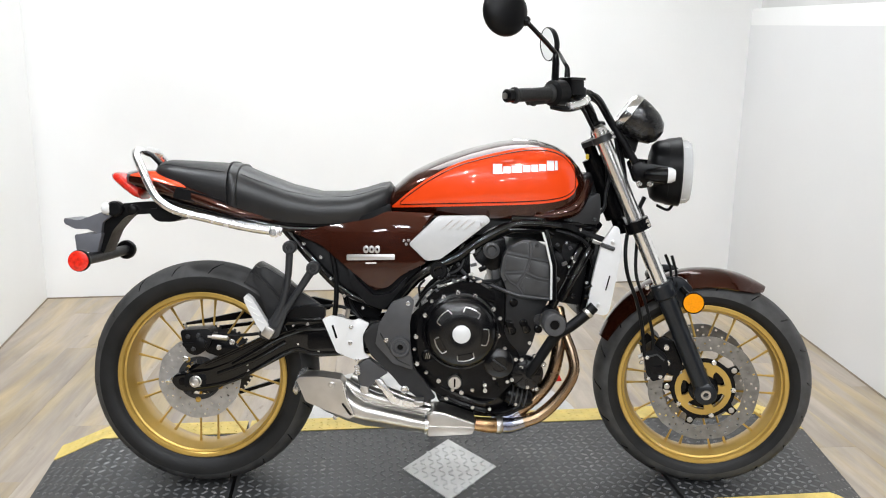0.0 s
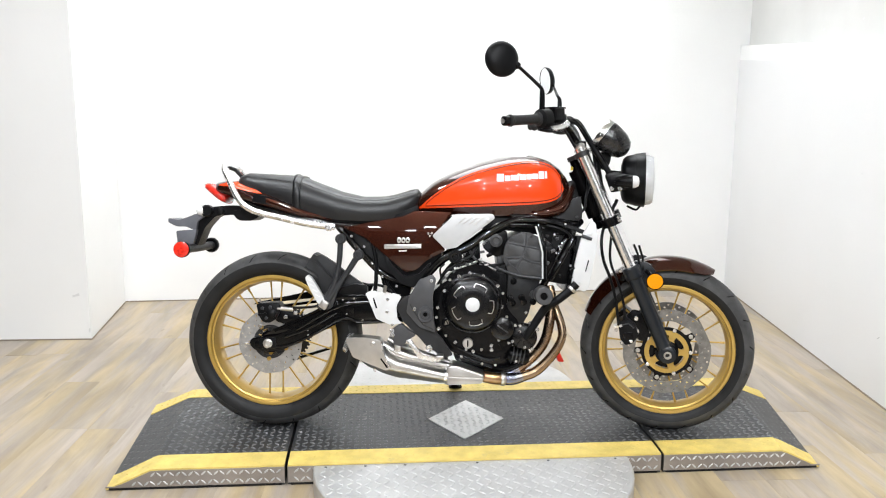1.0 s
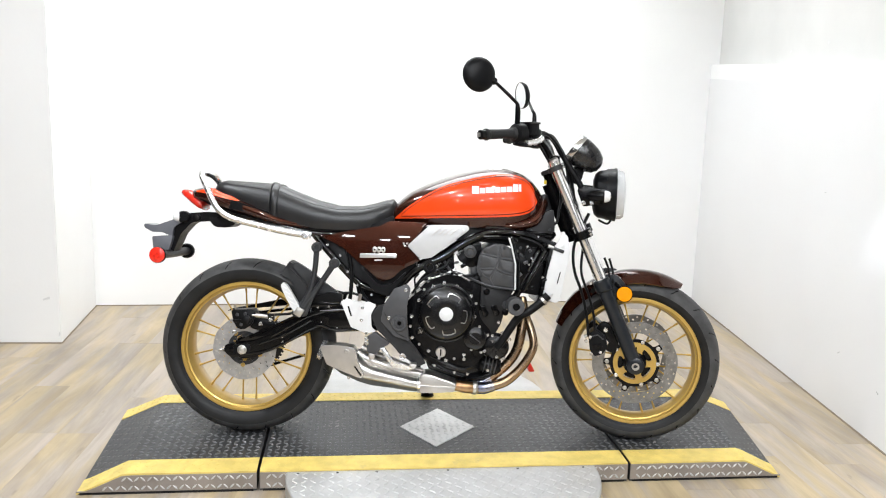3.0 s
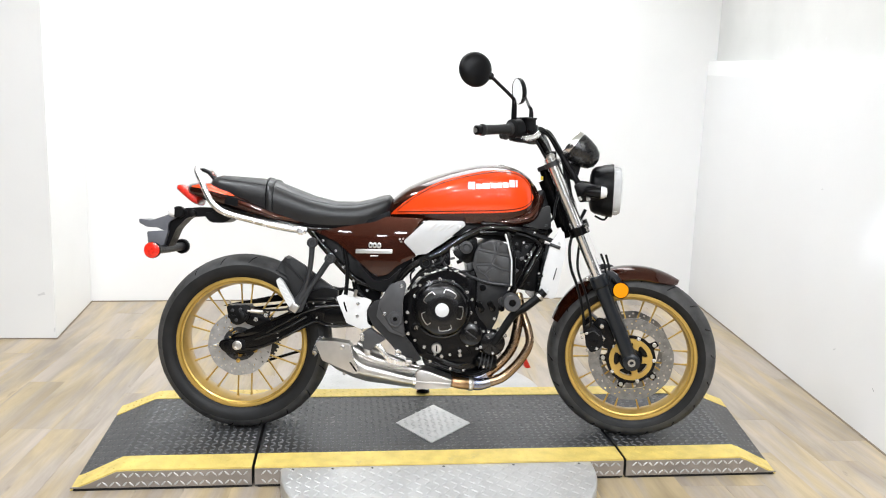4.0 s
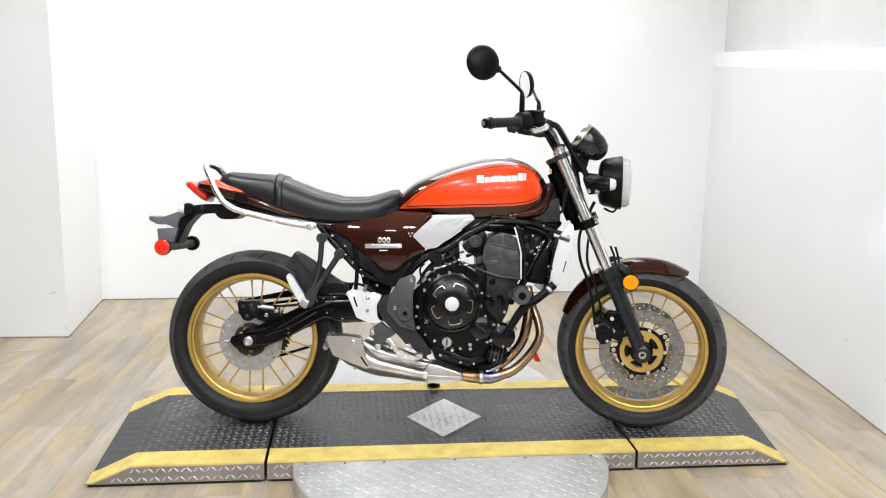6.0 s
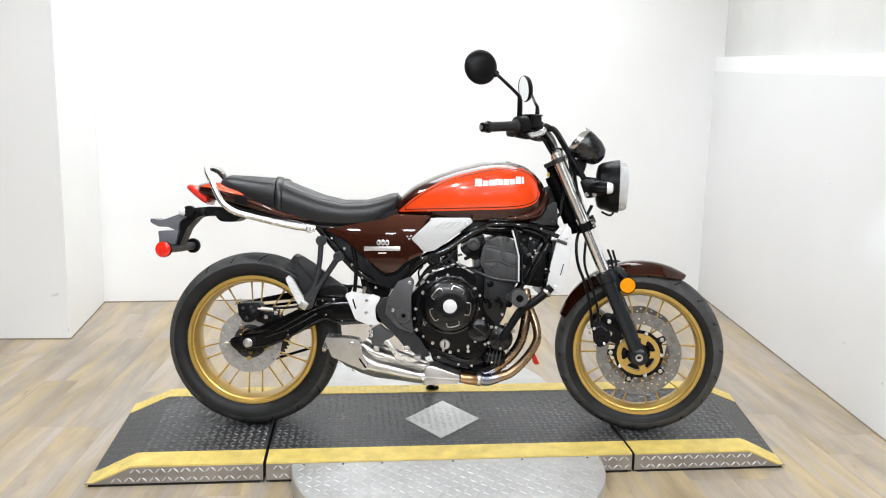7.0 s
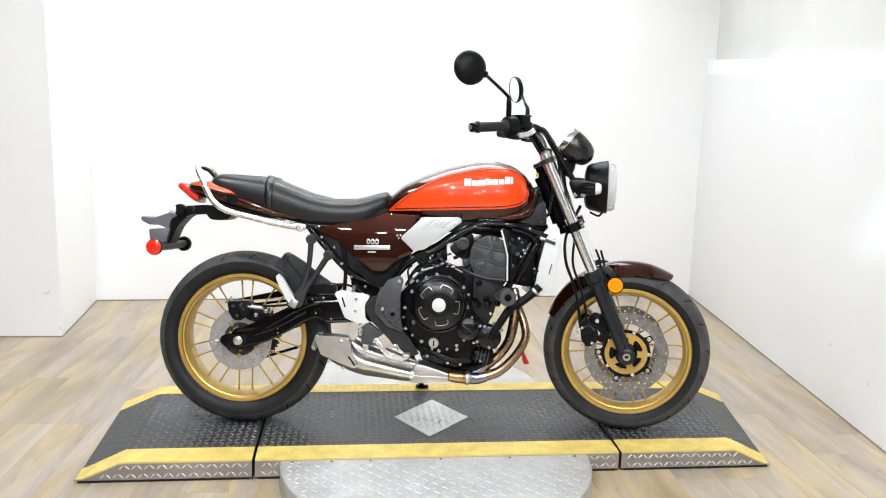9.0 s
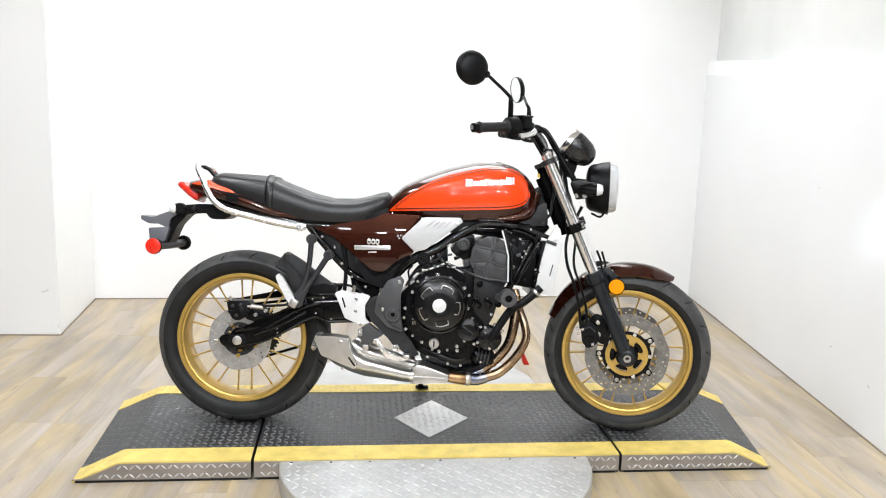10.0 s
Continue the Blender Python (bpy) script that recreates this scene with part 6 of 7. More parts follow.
def tail_y(x, z):
    zt, zb, w = (float(np.interp(x, [v[0] for v in TAIL], [v[k] for v in TAIL])) for k in (1, 2, 3))
    s = min(0.999, abs(z - (zt + zb) / 2) / ((zt - zb) / 2)) ** 1.25
    return w * (1 - s * s) ** 0.35


FX, FH, FL = [-0.186, -0.150, -0.105, -0.070, -0.026], [0.866, 0.8755, 0.876, 0.860, 0.836], [0.862, 0.858, 0.848, 0.840, 0.833]
for sign in (-1, 1):
    b = bmesh.new()
    rows = []
    for x in np.linspace(FX[0], FX[-1], 22):
        x = float(x)
        hi, lo = float(np.interp(x, FX, FH)), float(np.interp(x, FX, FL))
        rows.append([b.verts.new((x, sign * (tail_y(x, float(z)) + 0.0025), float(z))) for z in np.linspace(lo, hi, 7)])
    for r0, r1 in zip(rows, rows[1:]):
        for j in range(6):
            b.faces.new((r0[j], r0[j + 1], r1[j + 1], r1[j]))
    part("orange_flash", b, M_ORANGE, tail, "orange flash", angle=60)
tl = part("tail_lamp", loft(bmesh.new(), [tail_ring(*v) for v in ((-0.252, 0.870, 0.850, 0.030), (-0.240, 0.872, 0.842, 0.045), (-0.215, 0.868, 0.820, 0.055), (-0.190, 0.850, 0.803, 0.058), (-0.172, 0.835, 0.797, 0.055))]), M_RED, bike, "red tail lamp lens", angle=55)
bar = part("grab_rail", tube([(0.215, -0.135, 0.722), (0.142, -0.135, 0.731), (0.044, -0.136, 0.752), (-0.040, -0.136, 0.772), (-0.085, -0.135, 0.797), (-0.110, -0.130, 0.830), (-0.135, -0.12, 0.876), (-0.158, -0.10, 0.915), (-0.165, -0.07, 0.930), (-0.166, 0, 0.931), (-0.165, 0.07, 0.930), (-0.158, 0.10, 0.915), (-0.135, 0.12, 0.876), (-0.110, 0.13, 0.830), (-0.085, 0.135, 0.797), (-0.04, 0.136, 0.772), (0.044, 0.136, 0.752), (0.142, 0.135, 0.731), (0.215, 0.135, 0.722)], 0.0108, 14, n=6), M_SATIN, bike, "bent satin chrome grab rail")
for sign in (-1, 1):
    part("rail_mount", prism(rounded([(0.02, 0.768), (0.10, 0.752), (0.19, 0.738), (0.235, 0.732), (0.232, 0.710), (0.20, 0.712), (0.10, 0.735), (0.03, 0.752)], 0.005), sign * 0.130 - 0.004, sign * 0.130 + 0.004, 0.002), M_SATIN, bar)
    part("eye", lathe([(0.0145, 0), (0.0145, -0.004), (0.0125, -0.0055), (0.0075, -0.0055), (0.0075, -0.0095), (0, -0.0095)], (0.216, sign * 0.146, 0.721), "Y", 22), M_SATIN, bar)
part("rail_stay", tube([(-0.165, -0.03, 0.928), (-0.14, -0.03, 0.918), (-0.118, -0.03, 0.895)], 0.007, 8), M_BLACK, bar)
# number plate carrier, lamps behind
hold = part("plate_carrier", prism(rounded([(-0.05, 0.790), (-0.16, 0.792), (-0.222, 0.786), (-0.262, 0.752), (-0.318, 0.645), (-0.315, 0.628), (-0.284, 0.626), (-0.248, 0.712), (-0.210, 0.754), (-0.13, 0.760), (-0.05, 0.770)], 0.010), -0.040, 0.040, 0.008), M_PLASTIC, bike, "black plastic number plate carrier")
part("plate_bracket", prism(rounded([(-0.375, 0.745), (-0.335, 0.738), (-0.255, 0.768), (-0.23, 0.762), (-0.27, 0.735), (-0.275, 0.700), (-0.310, 0.715), (-0.345, 0.715), (-0.375, 0.730)], 0.006), -0.055, 0.055, 0.004), M_PLATEGREY, hold)
part("plate_bracket", prism(rounded([(-0.345, 0.700), (-0.270, 0.705), (-0.285, 0.650), (-0.340, 0.655)], 0.006), -0.06, 0.06, 0.004), M_PLATEGREY, hold)
part("grommet", lathe([(0.021, -0.04), (0.021, -0.062), (0.016, -0.066), (0, -0.066)], (-0.235, 0, 0.772), "Y", 24), M_PLASTIC, hold)
part("grommet", lathe([(0.014, -0.04), (0.014, -0.056), (0.010, -0.059), (0, -0.059)], (-0.19, 0, 0.770), "Y", 20), M_PLASTIC, hold)
part("indicator_lens", lathe([(0.0185, 0.006), (0.0185, -0.006), (0.015, -0.016), (0.008, -0.020), (0, -0.021)], (-0.252, -0.050, 0.772), "X", 24), M_WHITELENS, hold, "clear lens of the small rear indicator")
part("lower_bulge", prism(rounded([(-0.15, 0.772), (-0.04, 0.785), (-0.03, 0.77), (-0.07, 0.738), (-0.125, 0.738)], 0.015), -0.055, 0.055, 0.012), M_PLASTIC, hold)
part("lamp_bar", tube([(-0.285, -0.150, 0.640), (-0.287, 0, 0.638), (-0.285, 0.150, 0.640)], 0.0150, 14), M_PLASTIC, hold)
for sign, lens in ((-1, M_RED), (1, M_PLASTIC)):
    ind = part("rear_indicator", lathe([(0.010, 0.0), (0.024, -0.004), (0.028, -0.012), (0.0285, -0.022), (0.026, -0.026), (0, -0.026)] if sign < 0 else [(0, 0), (0.026, 0), (0.0285, 0.006), (0.028, 0.016), (0.018, 0.028), (0.010, 0.03)], (-0.287, sign * 0.145, 0.640), "Y", 32), M_PLASTIC, bike, "round rear marker lamp")
    if sign < 0:
        part("reflector", lathe([(0.0265, -0.024), (0.0265, -0.027), (0.024, -0.0285), (0.012, -0.0297), (0, -0.0300)], (-0.287, -0.145, 0.640), "Y", 28), M_RED, ind, "round red reflector")

# ---- side stand ----
part("side_stand", tube([(0.56, 0.15, 0.36), (0.60, 0.26, 0.22), (0.645, 0.385, 0.060)], [0.015, 0.012, 0.011], 12), M_BLACK, bike, "black side stand")
part("stand_foot", lathe([(0.026, 0.0), (0.028, 0.005), (0.025, 0.014), (0.0, 0.012)], (0.648, 0.395, 0.048), d=(0, 0.124, 0.992), seg=20), M_BLACK, bike)

# ---- front end ----
for sign in (-1, 1):
    leg = part("fork_slider", tube([tuple(on_fork(s, sign * 0.100)) for s in (-0.02, 0.0, 0.03, 0.25, 0.285, 0.29, 0.325, 0.33)], [0.012, 0.026, 0.025, 0.025, 0.026, 0.031, 0.031, 0.027], 24), M_FORK, bike, "satin black lower fork leg", STEER)
    part("fork_tube", tube([tuple(on_fork(s, sign * 0.100)) for s in (0.30, 0.775)], 0.0205, 24), M_FORKTUBE, leg, "polished upper fork tube")
    part("axle_boss", lathe([(0.030, -0.026), (0.030, 0.012), (0.024, 0.016)] if sign > 0 else [(0.024, 0.016), (0.030, 0.012), (0.030, -0.022), (0.024, -0.026), (0.014, -0.026), (0.012, -0.020), (0, -0.020)], (1.405, sign * 0.100, 0.302), "Y", 32), M_FORK, leg)
    part("axle_end", lathe([(0.013, -0.020), (0.013, -0.030), (0.0075, -0.030), (0.0075, -0.022), (0, -0.022)], (1.405, sign * 0.100, 0.302), "Y", 20), M_STEEL, leg)
    part("fender_mount", prism(rounded([tuple((v.x, v.z)) for v in (on_fork(0.29, 0, 0.0), on_fork(0.34, 0, 0.02), on_fork(0.32, 0, 0.06), on_fork(0.28, 0, 0.075), on_fork(0.24, 0, 0.02))], 0.008), sign * 0.085 - 0.006, sign * 0.085 + 0.006, 0.003), M_FORK, leg)
    part("fork_cap", tube([tuple(on_fork(s, sign * 0.100)) for s in (0.775, 0.783, 0.79)], [0.019, 0.019, 0.012], 20), M_STEEL, leg)
    if sign < 0:
        part("reflector_mount", tube([tuple(on_fork(0.30, -0.12, 0.045)), tuple(on_fork(0.28, -0.14, 0.055))], 0.008, 8), M_BLACK, leg)
for s0, hgt, rr, nm in ((0.500, 0.030, 0.034, "lower_clamp"), (0.752, 0.018, 0.029, "upper_clamp")):
    b = bmesh.new()
    for sign in (-1, 1):
        tube([tuple(on_fork(s0 - hgt / 2, sign * 0.100)), tuple(on_fork(s0 + hgt / 2, sign * 0.100))], rr, 24, b)
    loft(b, [[on_fork(s0 + k * hgt * 0.4, yy, ff) for yy, ff in ((-0.10, 0.012), (0.10, 0.012), (0.10, -0.018), (0.05, -0.058), (-0.05, -0.058), (-0.10, -0.018))] for k in (-1, 1)])
    cl = part(nm, b, M_GREY if s0 > 0.7 else M_BLACK, bike, "dark fork clamp", STEER)
    for k in (-0.006, 0.006):
        q = on_fork(s0 + k, -0.100, 0.028)
        part("pinch_bolt", tube([tuple(q + Vector((0, -0.030, 0))), tuple(q + Vector((0, -0.012, 0)))], 0.005, 8), M_BOLT, cl)
part("steering_stem", tube([tuple(on_fork(0.50, 0, -0.045)), tuple(on_fork(0.760, 0, -0.040))], 0.017, 18), M_BLACK, bike, m=STEER)
tag = on_fork(0.72, -0.05, -0.055)
part("yellow_tag", box(tag, (0.009, 0.008, 0.014), 0.002), M_YELLOWCAP, bike, "small yellow tag by the fork", STEER)

# front mudguard
fen = bmesh.new()
rings = []
for a, w, rr in [(radians(v), float(np.interp(v, [61, 66, 75, 100, 130, 150, 167], [0.022, 0.045, 0.062, 0.070, 0.062, 0.048, 0.036])), float(np.interp(v, [61, 75, 100, 130, 150, 167], [0.326, 0.330, 0.330, 0.326, 0.318, 0.309]))) for v in np.linspace(61, 157, 36)]:
    prof = []
    for q in np.linspace(-1, 1, 13):
        prof.append((w * q, rr - w * 0.62 * abs(q) ** 2.6))
    inner = [(y * 0.96, r - 0.0035) for y, r in prof[::-1]]
    rings.append([AXLE + Vector((r * math.cos(a), y, r * math.sin(a))) for y, r in prof + inner])
loft(fen, rings)
fender = part("front_fender", fen, M_BROWN, bike, "glossy dark brown front mudguard", STEER, angle=55)
for sign in (-1, 1):
    part("fender_stay", prism(rounded([(1.235, 0.555), (1.262, 0.600), (1.345, 0.612), (1.350, 0.595), (1.285, 0.575), (1.245, 0.545)], 0.008), sign * 0.077 - 0.004, sign * 0.077 + 0.004, 0.002), M_BLACK, fender)
bolts([(1.335, 0.606), (1.238, 0.585), (1.330, 0.595)], -0.081, fender, 0.0075, 0.007)
ref = part("side_reflector", lathe([(0.020, 0.012), (0.0285, 0.006), (0.0290, -0.003), (0.0275, -0.0045), (0.0262, -0.003), (0, -0.003)], (1.353, -0.150, 0.563), "Y", 36), M_BLACK, bike, "round amber side reflector in a black rim", STEER)
part("reflector_lens", lathe([(0.0262, -0.0028), (0.0255, -0.0045), (0.015, -0.0055), (0, -0.006)], (1.353, -0.150, 0.563), "Y", 36), M_AMBER, ref)

# brake calipers and hoses
for sign in (-1, 1):
    b = prism(rounded([(1.236, 0.408), (1.262, 0.428), (1.296, 0.402), (1.306, 0.365), (1.288, 0.338), (1.262, 0.330), (1.244, 0.352)], 0.004), -0.122, -0.052, 0.004)
    fc = part("front_caliper", b if sign < 0 else mirror_y(b), M_PLASTIC, bike, "black front brake caliper", STEER)
    if sign < 0:
        part("bracket", prism(rounded([(1.262, 0.425), (1.285, 0.452), (1.318, 0.440), (1.345, 0.375), (1.335, 0.335), (1.300, 0.345), (1.298, 0.40)], 0.010), -0.092, -0.078, 0.004), M_BLACK, fc)
        bolts([(1.244, 0.398), (1.230, 0.383), (1.250, 0.338), (1.282, 0.345)], -0.122, fc, 0.006, 0.005)
        bolts([(1.297, 0.421), (1.302, 0.377)], -0.092, fc, 0.0095, 0.008)
        part("pad_window", prism(rounded([(1.250, 0.372), (1.285, 0.378), (1.288, 0.356), (1.258, 0.350)], 0.004), -0.1235, -0.118, 0.001), M_BLACK, fc)
        part("ridge", tube([(1.247, -0.123, 0.400), (1.270, -0.123, 0.408), (1.290, -0.123, 0.392)], 0.0025, 6), M_ENGGREY, fc)
        part("banjo", tube([(1.238, -0.115, 0.405), (1.222, -0.115, 0.395)], 0.006, 8), M_STEEL, fc)
part("brake_hose", tube([(1.185, -0.06, 0.77), (1.172, -0.125, 0.70), (1.180, -0.135, 0.63), (1.205, -0.135, 0.565), (1.225, -0.128, 0.49), (1.238, -0.120, 0.40)], 0.0052, 10, n=8), M_PLASTIC, bike, "black brake hose", STEER)
part("brake_hose", tube([(1.205, -0.06, 0.72), (1.203, -0.13, 0.63), (1.232, -0.138, 0.55), (1.254, -0.130, 0.47), (1.258, -0.118, 0.415)], 0.0045, 10, n=8), M_PLASTIC, bike, m=STEER)
part("wire_stalk", tube([tuple(on_fork(0.395, -0.085, 0.040)), tuple(on_fork(0.36, -0.085, 0.04)), tuple(on_fork(0.32, -0.09, 0.03))], 0.004, 8), M_PLASTIC, bike, m=STEER)
part("wire_stalk", tube([tuple(on_fork(0.385, -0.08, 0.055)), tuple(on_fork(0.34, -0.082, 0.05)), tuple(on_fork(0.30, -0.09, 0.035))], 0.004, 8), M_PLASTIC, bike, m=STEER)

# headlight
HC = (1.285, 0, 0.898)
hl = part("headlight", lathe([(0.0, -0.056), (0.050, -0.054), (0.074, -0.047), (0.084, -0.034), (0.0885, -0.012), (0.0905, -0.006), (0.0915, -0.006), (0.0945, 0.020), (0.0955, 0.022), (0.0955, 0.029), (0.088, 0.030)], HC, "X", 56), M_PLASTIC, bike, "round black headlight shell", STEER)
part("reflector", lathe([(0.087, 0.028), (0.075, 0.012), (0.045, -0.002), (0, -0.008)], HC, "X", 48), M_BADGE, hl)
part("lens", lathe([(0.0890, 0.028), (0.087, 0.046), (0.080, 0.056), (0.040, 0.062), (0, 0.064), (0, 0.060), (0.040, 0.058), (0.078, 0.052), (0.0845, 0.044), (0.0860, 0.028)], HC, "X", 48), M_LENS, hl, "domed clear lens")
part("lens_bar", box((1.325, 0, 0.898), (0.018, 0.165, 0.016), 0.004), M_CHROME, hl)
part("lower_element", box((1.322, 0, 0.850), (0.02, 0.11, 0.05), 0.006), M_WHITELENS, hl)
part("upper_element", box((1.322, 0, 0.945), (0.02, 0.11, 0.05), 0.006), M_WHITELENS, hl)
for sign in (-1, 1):
    part("headlight_bracket", prism(rounded([(1.175, 0.918), (1.195, 0.928), (1.272, 0.921), (1.292, 0.905), (1.290, 0.886), (1.270, 0.872), (1.237, 0.864), (1.198, 0.858)], 0.008), sign * 0.101 - 0.004, sign * 0.101 + 0.004, 0.003), M_BLACK, bike, "black headlight bracket", STEER)
    fi = part("front_indicator", lathe([(0.0, -0.038), (0.009, -0.036), (0.016, -0.026), (0.020, -0.008), (0.0215, 0.014), (0.0215, 0.022)], (1.248, sign * 0.122, 0.897), "X", 28), M_BLACK, bike, "small front indicator with a clear lens", STEER)
    part("indicator_lens", lathe([(0.0213, 0.022), (0.0205, 0.032), (0.015, 0.042), (0, 0.046)], (1.248, sign * 0.122, 0.897), "X", 28), M_WHITELENS, fi, "clear lens")
    part("stem", tube([(1.248, sign * 0.100, 0.897), (1.248, sign * 0.118, 0.897)], 0.012, 12), M_PLASTIC, fi)
bolts([(1.200, 0.872), (1.228, 0.872)], -0.105, hl, 0.008, 0.006)
part("wiring", tube([(1.22, -0.05, 0.83), (1.205, -0.07, 0.79), (1.225, -0.06, 0.765), (1.20, -0.06, 0.73)], 0.006, 8, n=6), M_PLASTIC, bike, m=STEER)
part("wiring", tube([(1.30, -0.02, 0.808), (1.285, -0.03, 0.795), (1.255, -0.04, 0.808)], 0.004, 8, n=6), M_PLASTIC, bike, m=STEER)

# instruments: two bullet pods
GA = Vector((0.80, 0, -0.60)).normalized()
for sign in (-1, 1):
    f0 = Vector((1.162, sign * 0.060, 1.062))
    pod = part("instrument_pod", lathe([(0.052, 0.012), (0.054, 0.020), (0.052, 0.045), (0.046, 0.075), (0.034, 0.098), (0.016, 0.110), (0, 0.112)], f0, d=GA, seg=44), M_POD, bike, "bullet-shaped black instrument pod", STEER)
    part("bezel", lathe([(0.046, -0.006), (0.050, -0.008), (0.0535, -0.004), (0.0545, 0.012), (0.0525, 0.014)], f0, d=GA, seg=44), M_CHROME, pod, "chrome bezel")
    part("dial", lathe([(0.049, 0.004), (0, 0.004)], f0, d=GA, seg=40), M_DIAL, pod)
    part("dial_glass", lathe([(0.047, -0.004), (0.03, -0.007), (0, -0.008), (0, -0.006), (0.03, -0.005), (0.047, -0.002)], f0, d=GA, seg=40), M_GLASS, pod)
part("instrument_bracket", prism(rounded([(1.150, 0.985), (1.180, 1.01), (1.198, 0.985), (1.190, 0.95), (1.172, 0.93), (1.148, 0.945)], 0.010), -0.05, 0.05, 0.008), M_PLASTIC, bike, m=STEER)

# handlebar and controls
bar = part("handlebar", tube([(0.878, -0.395, 1.0948), (0.985, -0.275, 1.104), (1.030, -0.225, 1.098), (1.058, -0.170, 1.070), (1.078, -0.10, 1.030), (1.085, -0.05, 1.022), (1.085, 0.05, 1.022), (1.078, 0.10, 1.030), (1.058, 0.170, 1.070), (1.030, 0.225, 1.098), (0.985, 0.275, 1.104), (0.878, 0.395, 1.0948)], 0.0112, 14, n=5), M_BLACK, bike, "black tubular handlebar", STEER)
for sign in (-1, 1):
    a, b = Vector((0.869, sign * 0.405, 1.094)), Vector((0.985, sign * 0.275, 1.104))
    gp = part("grip", tube([tuple(a.lerp(b, t)) for t in (0.10, 0.12, 0.15, 0.18, 0.22, 0.5, 0.78, 0.81, 0.84)], [0.010, 0.019, 0.0195, 0.0160, 0.0160, 0.0155, 0.0165, 0.022, 0.022], 22), M_GRIP, bar, "ribbed black rubber grip")
    part("bar_end", tube([tuple(a.lerp(b, t)) for t in (-0.03, -0.01, 0.085, 0.095)], [0.010, 0.0155, 0.0155, 0.012], 20), M_BLACK, bar)
    part("bar_end_cap", tube([tuple(a.lerp(b, t)) for t in (-0.042, -0.028)], 0.0075, 14), M_STEEL, bar)
    d = (b - a).normalized()
    part("switch_housing", tube([tuple(b + d * t) for t in (-0.030, -0.024, 0.010, 0.018)], [0.022, 0.032, 0.032, 0.022], 20), M_PLASTIC, bar)
    part("lever_perch", box(b + d * 0.062 + Vector((0.008, 0, -0.004)), (0.034, 0.036, 0.034), 0.008), M_PLASTIC, bar)
    part("lever", tube([tuple(b + d * 0.055 + Vector((0.030, 0, -0.018))), tuple(b + d * 0.01 + Vector((0.045, 0, -0.026))), tuple(b + d * -0.035 + Vector((0.046, 0, -0.030)))], [0.012, 0.0105, 0.0095], 12, n=5), M_SATIN, bar, "silver hand lever")
    part("lever_shank", tube([tuple(b + d * 0.05 + Vector((0.026, 0, -0.030))), tuple(b + d * -0.03 + Vector((0.040, 0, -0.036))), tuple(b + d * -0.075 + Vector((0.034, 0, -0.030)))], [0.009, 0.008, 0.006], 10, n=4), M_BLACK, bar)
    part("bar_clamp", box((1.088, sign * 0.045, 1.012), (0.038, 0.03, 0.046), 0.007), M_BLACK, bar)
    # mirrors: sign apart in the way they are turned
    root = b + d * (-0.016 if sign < 0 else 0.012) + Vector((0, 0, 0.02))
    mc_ = Vector((0.864, -0.430, 1.280)) if sign < 0 else Vector((0.930, 0.430, 1.278))
    mir = part("mirror_stem", tube([tuple(root), tuple(root + Vector((0, sign * 0.004, 0.065))), tuple(root + Vector((-0.010, sign * 0.014, 0.085))), tuple(mc_ + (Vector((0.046, 0.020, -0.020)) if sign < 0 else Vector((0.024, -0.020, -0.016))))], [0.0095, 0.009, 0.0058, 0.0058, 0.0055], 12, n=4), M_BLACK, bar, "black mirror stem")
    nrm = Vector((0.52, -0.83, 0.10)) if sign < 0 else Vector((0.86, 0.48, 0.12))
    nrm.normalize()
    part("mirror", lathe([(0.052, -0.010), (0.0545, -0.007), (0.0545, 0.000), (0.050, 0.010), (0.036, 0.018), (0.015, 0.021), (0, 0.0215)], mc_, d=nrm, seg=48), M_PLASTIC, mir, "round black mirror head")
    part("mirror_glass", lathe([(0.052, -0.008), (0, -0.0085)], mc_, d=nrm, seg=48), M_MIRROR, mir, "mirror glass")
    part("ball_joint", lathe([(0.0, -0.012), (0.010, -0.007), (0.012, 0), (0.010, 0.007), (0, 0.012)], mc_ + (Vector((0.044, 0.018, -0.019)) if sign < 0 else Vector((0.022, -0.018, -0.015))), d=(0.7, 0, -0.5), seg=16), M_BLACK, mir)
res = part("fluid_reservoir", box((1.012, -0.245, 1.118), (0.050, 0.048, 0.038), 0.006, pose(0, 0, 0, 0, 0, -45)), M_BLACK, bike, "black brake fluid reservoir", STEER)
part("lid", box((1.012, -0.245, 1.139), (0.054, 0.052, 0.007), 0.003, pose(0, 0, 0, 0, 0, -45)), M_BLACKGLOSS, res)
part("cable_sheath", tube([(1.030, -0.12, 1.085), (1.062, -0.085, 1.100), (1.085, -0.075, 1.090), (1.119, -0.07, 1.036), (1.158, -0.07, 0.977), (1.190, -0.07, 0.925)], 0.0105, 12, n=6), M_PLASTIC, bike, m=STEER)
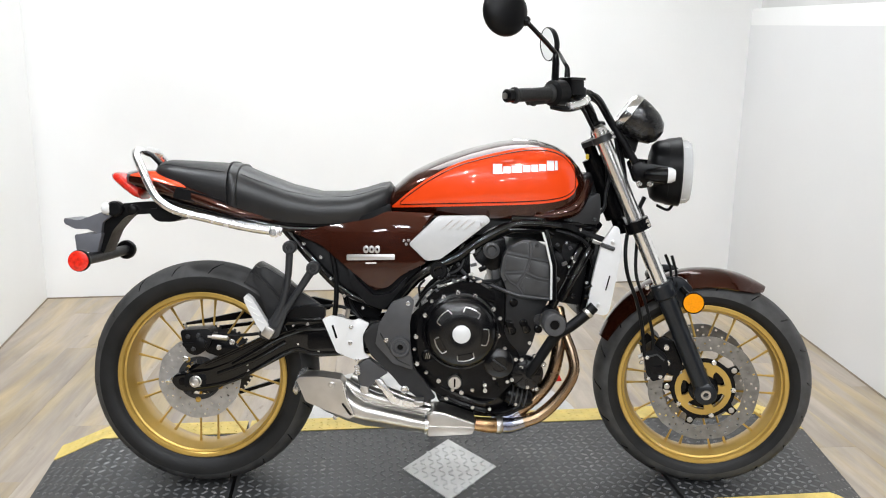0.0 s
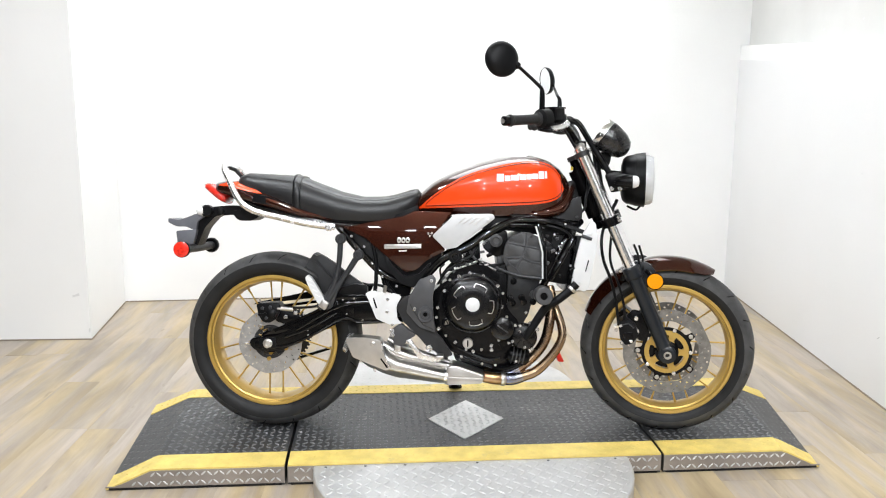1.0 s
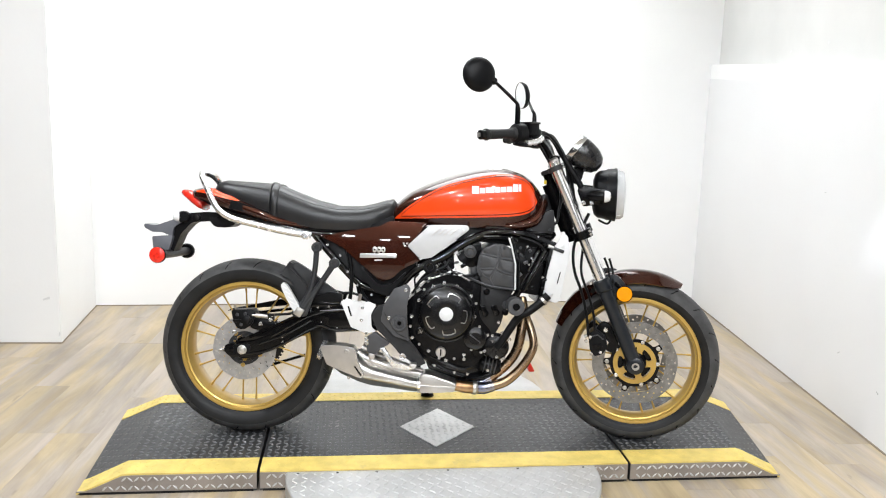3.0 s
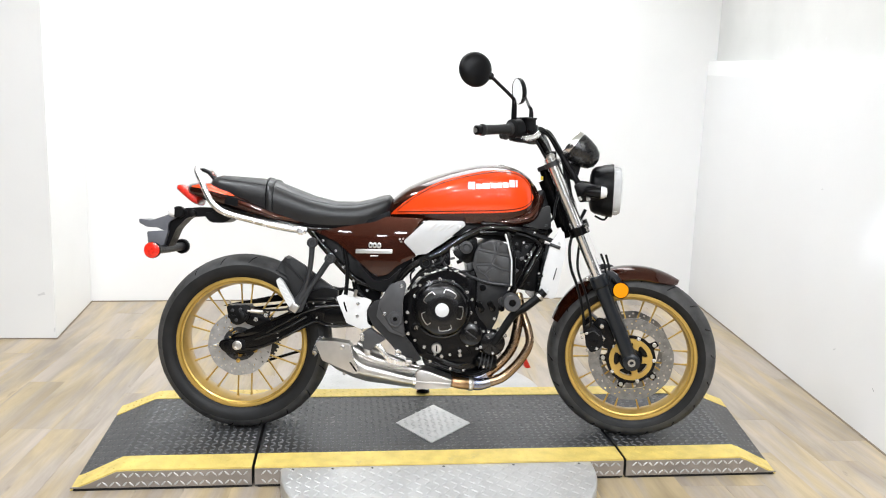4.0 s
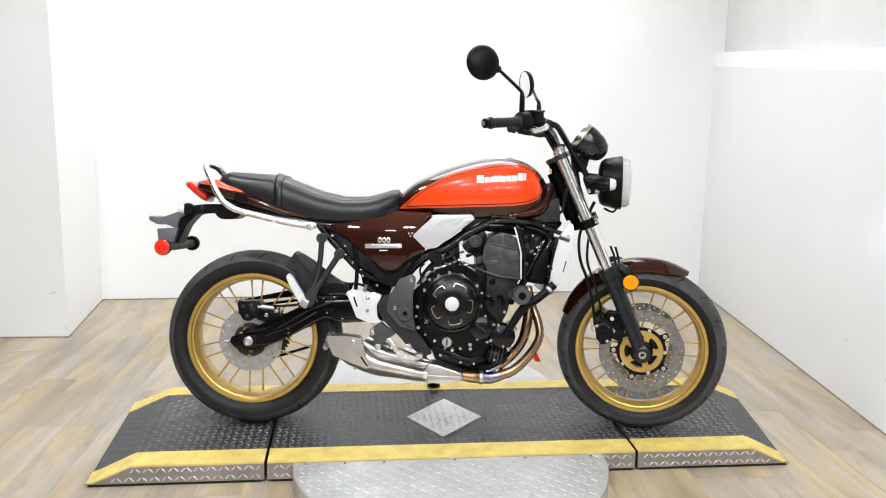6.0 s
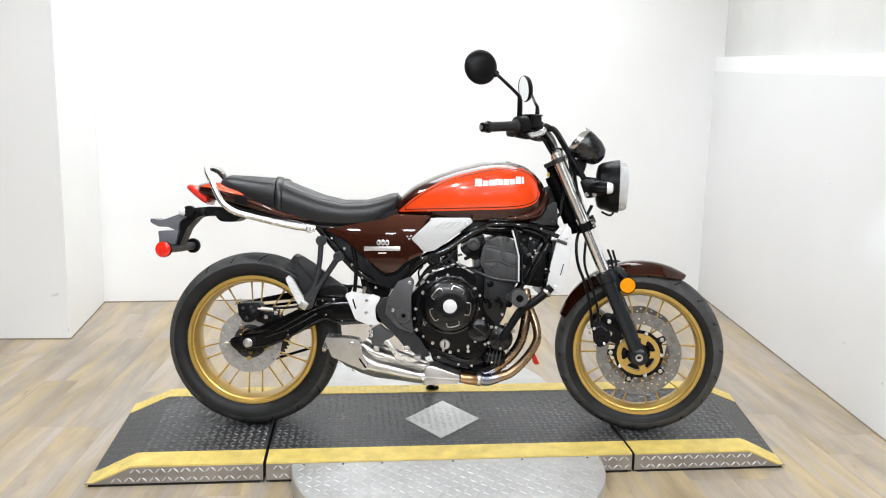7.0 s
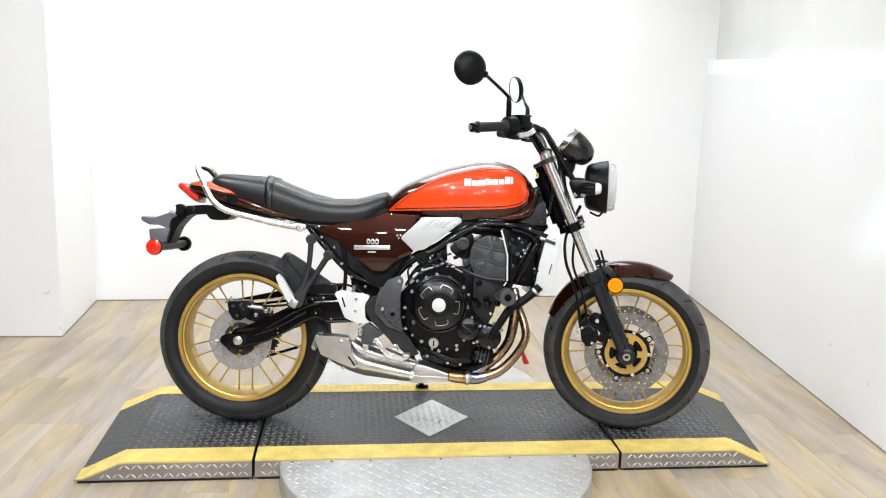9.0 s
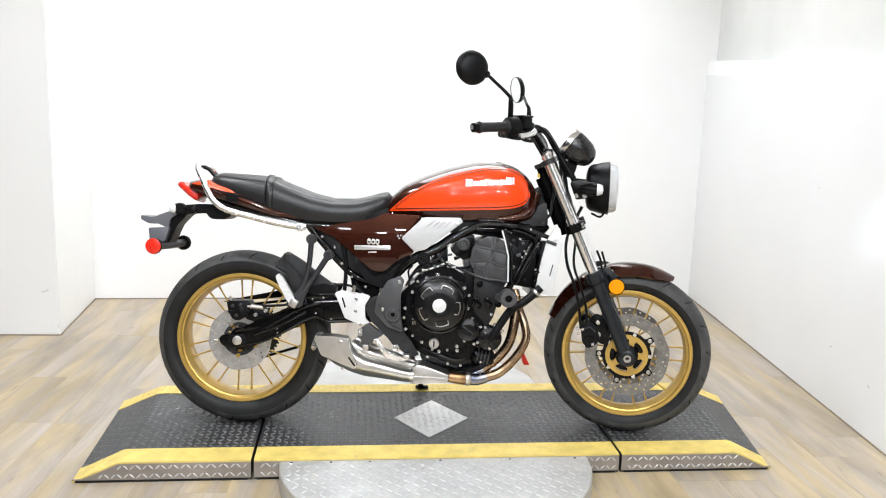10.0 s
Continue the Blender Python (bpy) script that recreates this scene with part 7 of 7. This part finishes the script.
for pts, r in (([(1.03, -0.22, 1.11), (1.075, -0.13, 1.10), (1.12, -0.07, 1.04), (1.15, -0.05, 0.96), (1.17, -0.05, 0.86)], 0.006),
               ([(1.02, -0.23, 1.10), (1.06, -0.16, 1.11), (1.105, -0.10, 1.065), (1.135, -0.06, 0.99), (1.145, -0.06, 0.90)], 0.005),
               ([(1.0, -0.25, 1.09), (1.04, -0.2, 1.07), (1.07, -0.12, 1.02), (1.11, -0.05, 0.95), (1.12, -0.04, 0.86)], 0.005),
               ([(1.02, 0.23, 1.10), (1.08, 0.13, 1.09), (1.13, 0.06, 1.02), (1.15, 0.04, 0.93), (1.16, 0.03, 0.84)], 0.005),
               ([(1.12, -0.05, 0.90), (1.10, -0.08, 0.84), (1.09, -0.09, 0.79), (1.04, -0.10, 0.76)], 0.005),
               ([(1.13, 0.05, 0.88), (1.10, 0.06, 0.82), (1.07, 0.07, 0.78), (1.0, 0.08, 0.76)], 0.007)):
    part("cable", tube(pts, r, 8, n=7), M_PLASTIC, bike, m=STEER if pts[-1][0] > 1.1 else None)

# ---- floor planks ----
PW, PL_ = 0.152, 1.22
pb = bmesh.new()
bmesh.ops.create_cube(pb, size=1, matrix=Matrix.Translation((0, 0, -0.005)) @ Matrix.Diagonal((PW - 0.0005, PL_ - 0.0007, 0.01, 1)))
plank_mesh = finish("plank", pb, M_WOOD)
rnd = random.Random(7)
TURN_F = radians(-2.0)
rest_v, rest_f = [], []
for i in range(-27, 25):
    shift = rnd.random() * PL_
    for j in range(-11, 4):
        x, y = i * PW, j * PL_ + shift
        gx, gy = x * math.cos(TURN_F) - y * math.sin(TURN_F), x * math.sin(TURN_F) + y * math.cos(TURN_F)
        drop = rnd.uniform(-0.0006, 0.0)
        if gy > 2.9 or gy < -11.9 or gx < -3.9 or gx > 3.5:
            continue
        if abs(i) <= 16 and gy > -3.9:
            ob = new("plank", plank_mesh)
            ob.parent = floor
            ob.matrix_basis = Matrix.Translation((gx, gy, drop)) @ Matrix.Rotation(TURN_F, 4, "Z")
            continue
        n0, hx, hy = len(rest_v), PW / 2 - 0.0004, PL_ / 2 - 0.0005
        rest_v += [(x + sx_ * hx, y + sy_ * hy, z + drop) for z in (0.0, -0.01) for sx_, sy_ in ((-1, -1), (1, -1), (1, 1), (-1, 1))]
        rest_f += [[n0 + q for q in fc] for fc in ((0, 1, 2, 3), (0, 4, 5, 1), (1, 5, 6, 2), (2, 6, 7, 3), (3, 7, 4, 0))]
rest = bpy.data.meshes.new("plank_rest")
rest.from_pydata(rest_v, [], rest_f)
rest.materials.append(M_WOODREST)
ob = new("plank_rest", rest)
ob.parent = floor
ob.matrix_basis = Matrix.Rotation(TURN_F, 4, "Z")
tagged(ob, "further oak planks of the same floor", kind="stuff")
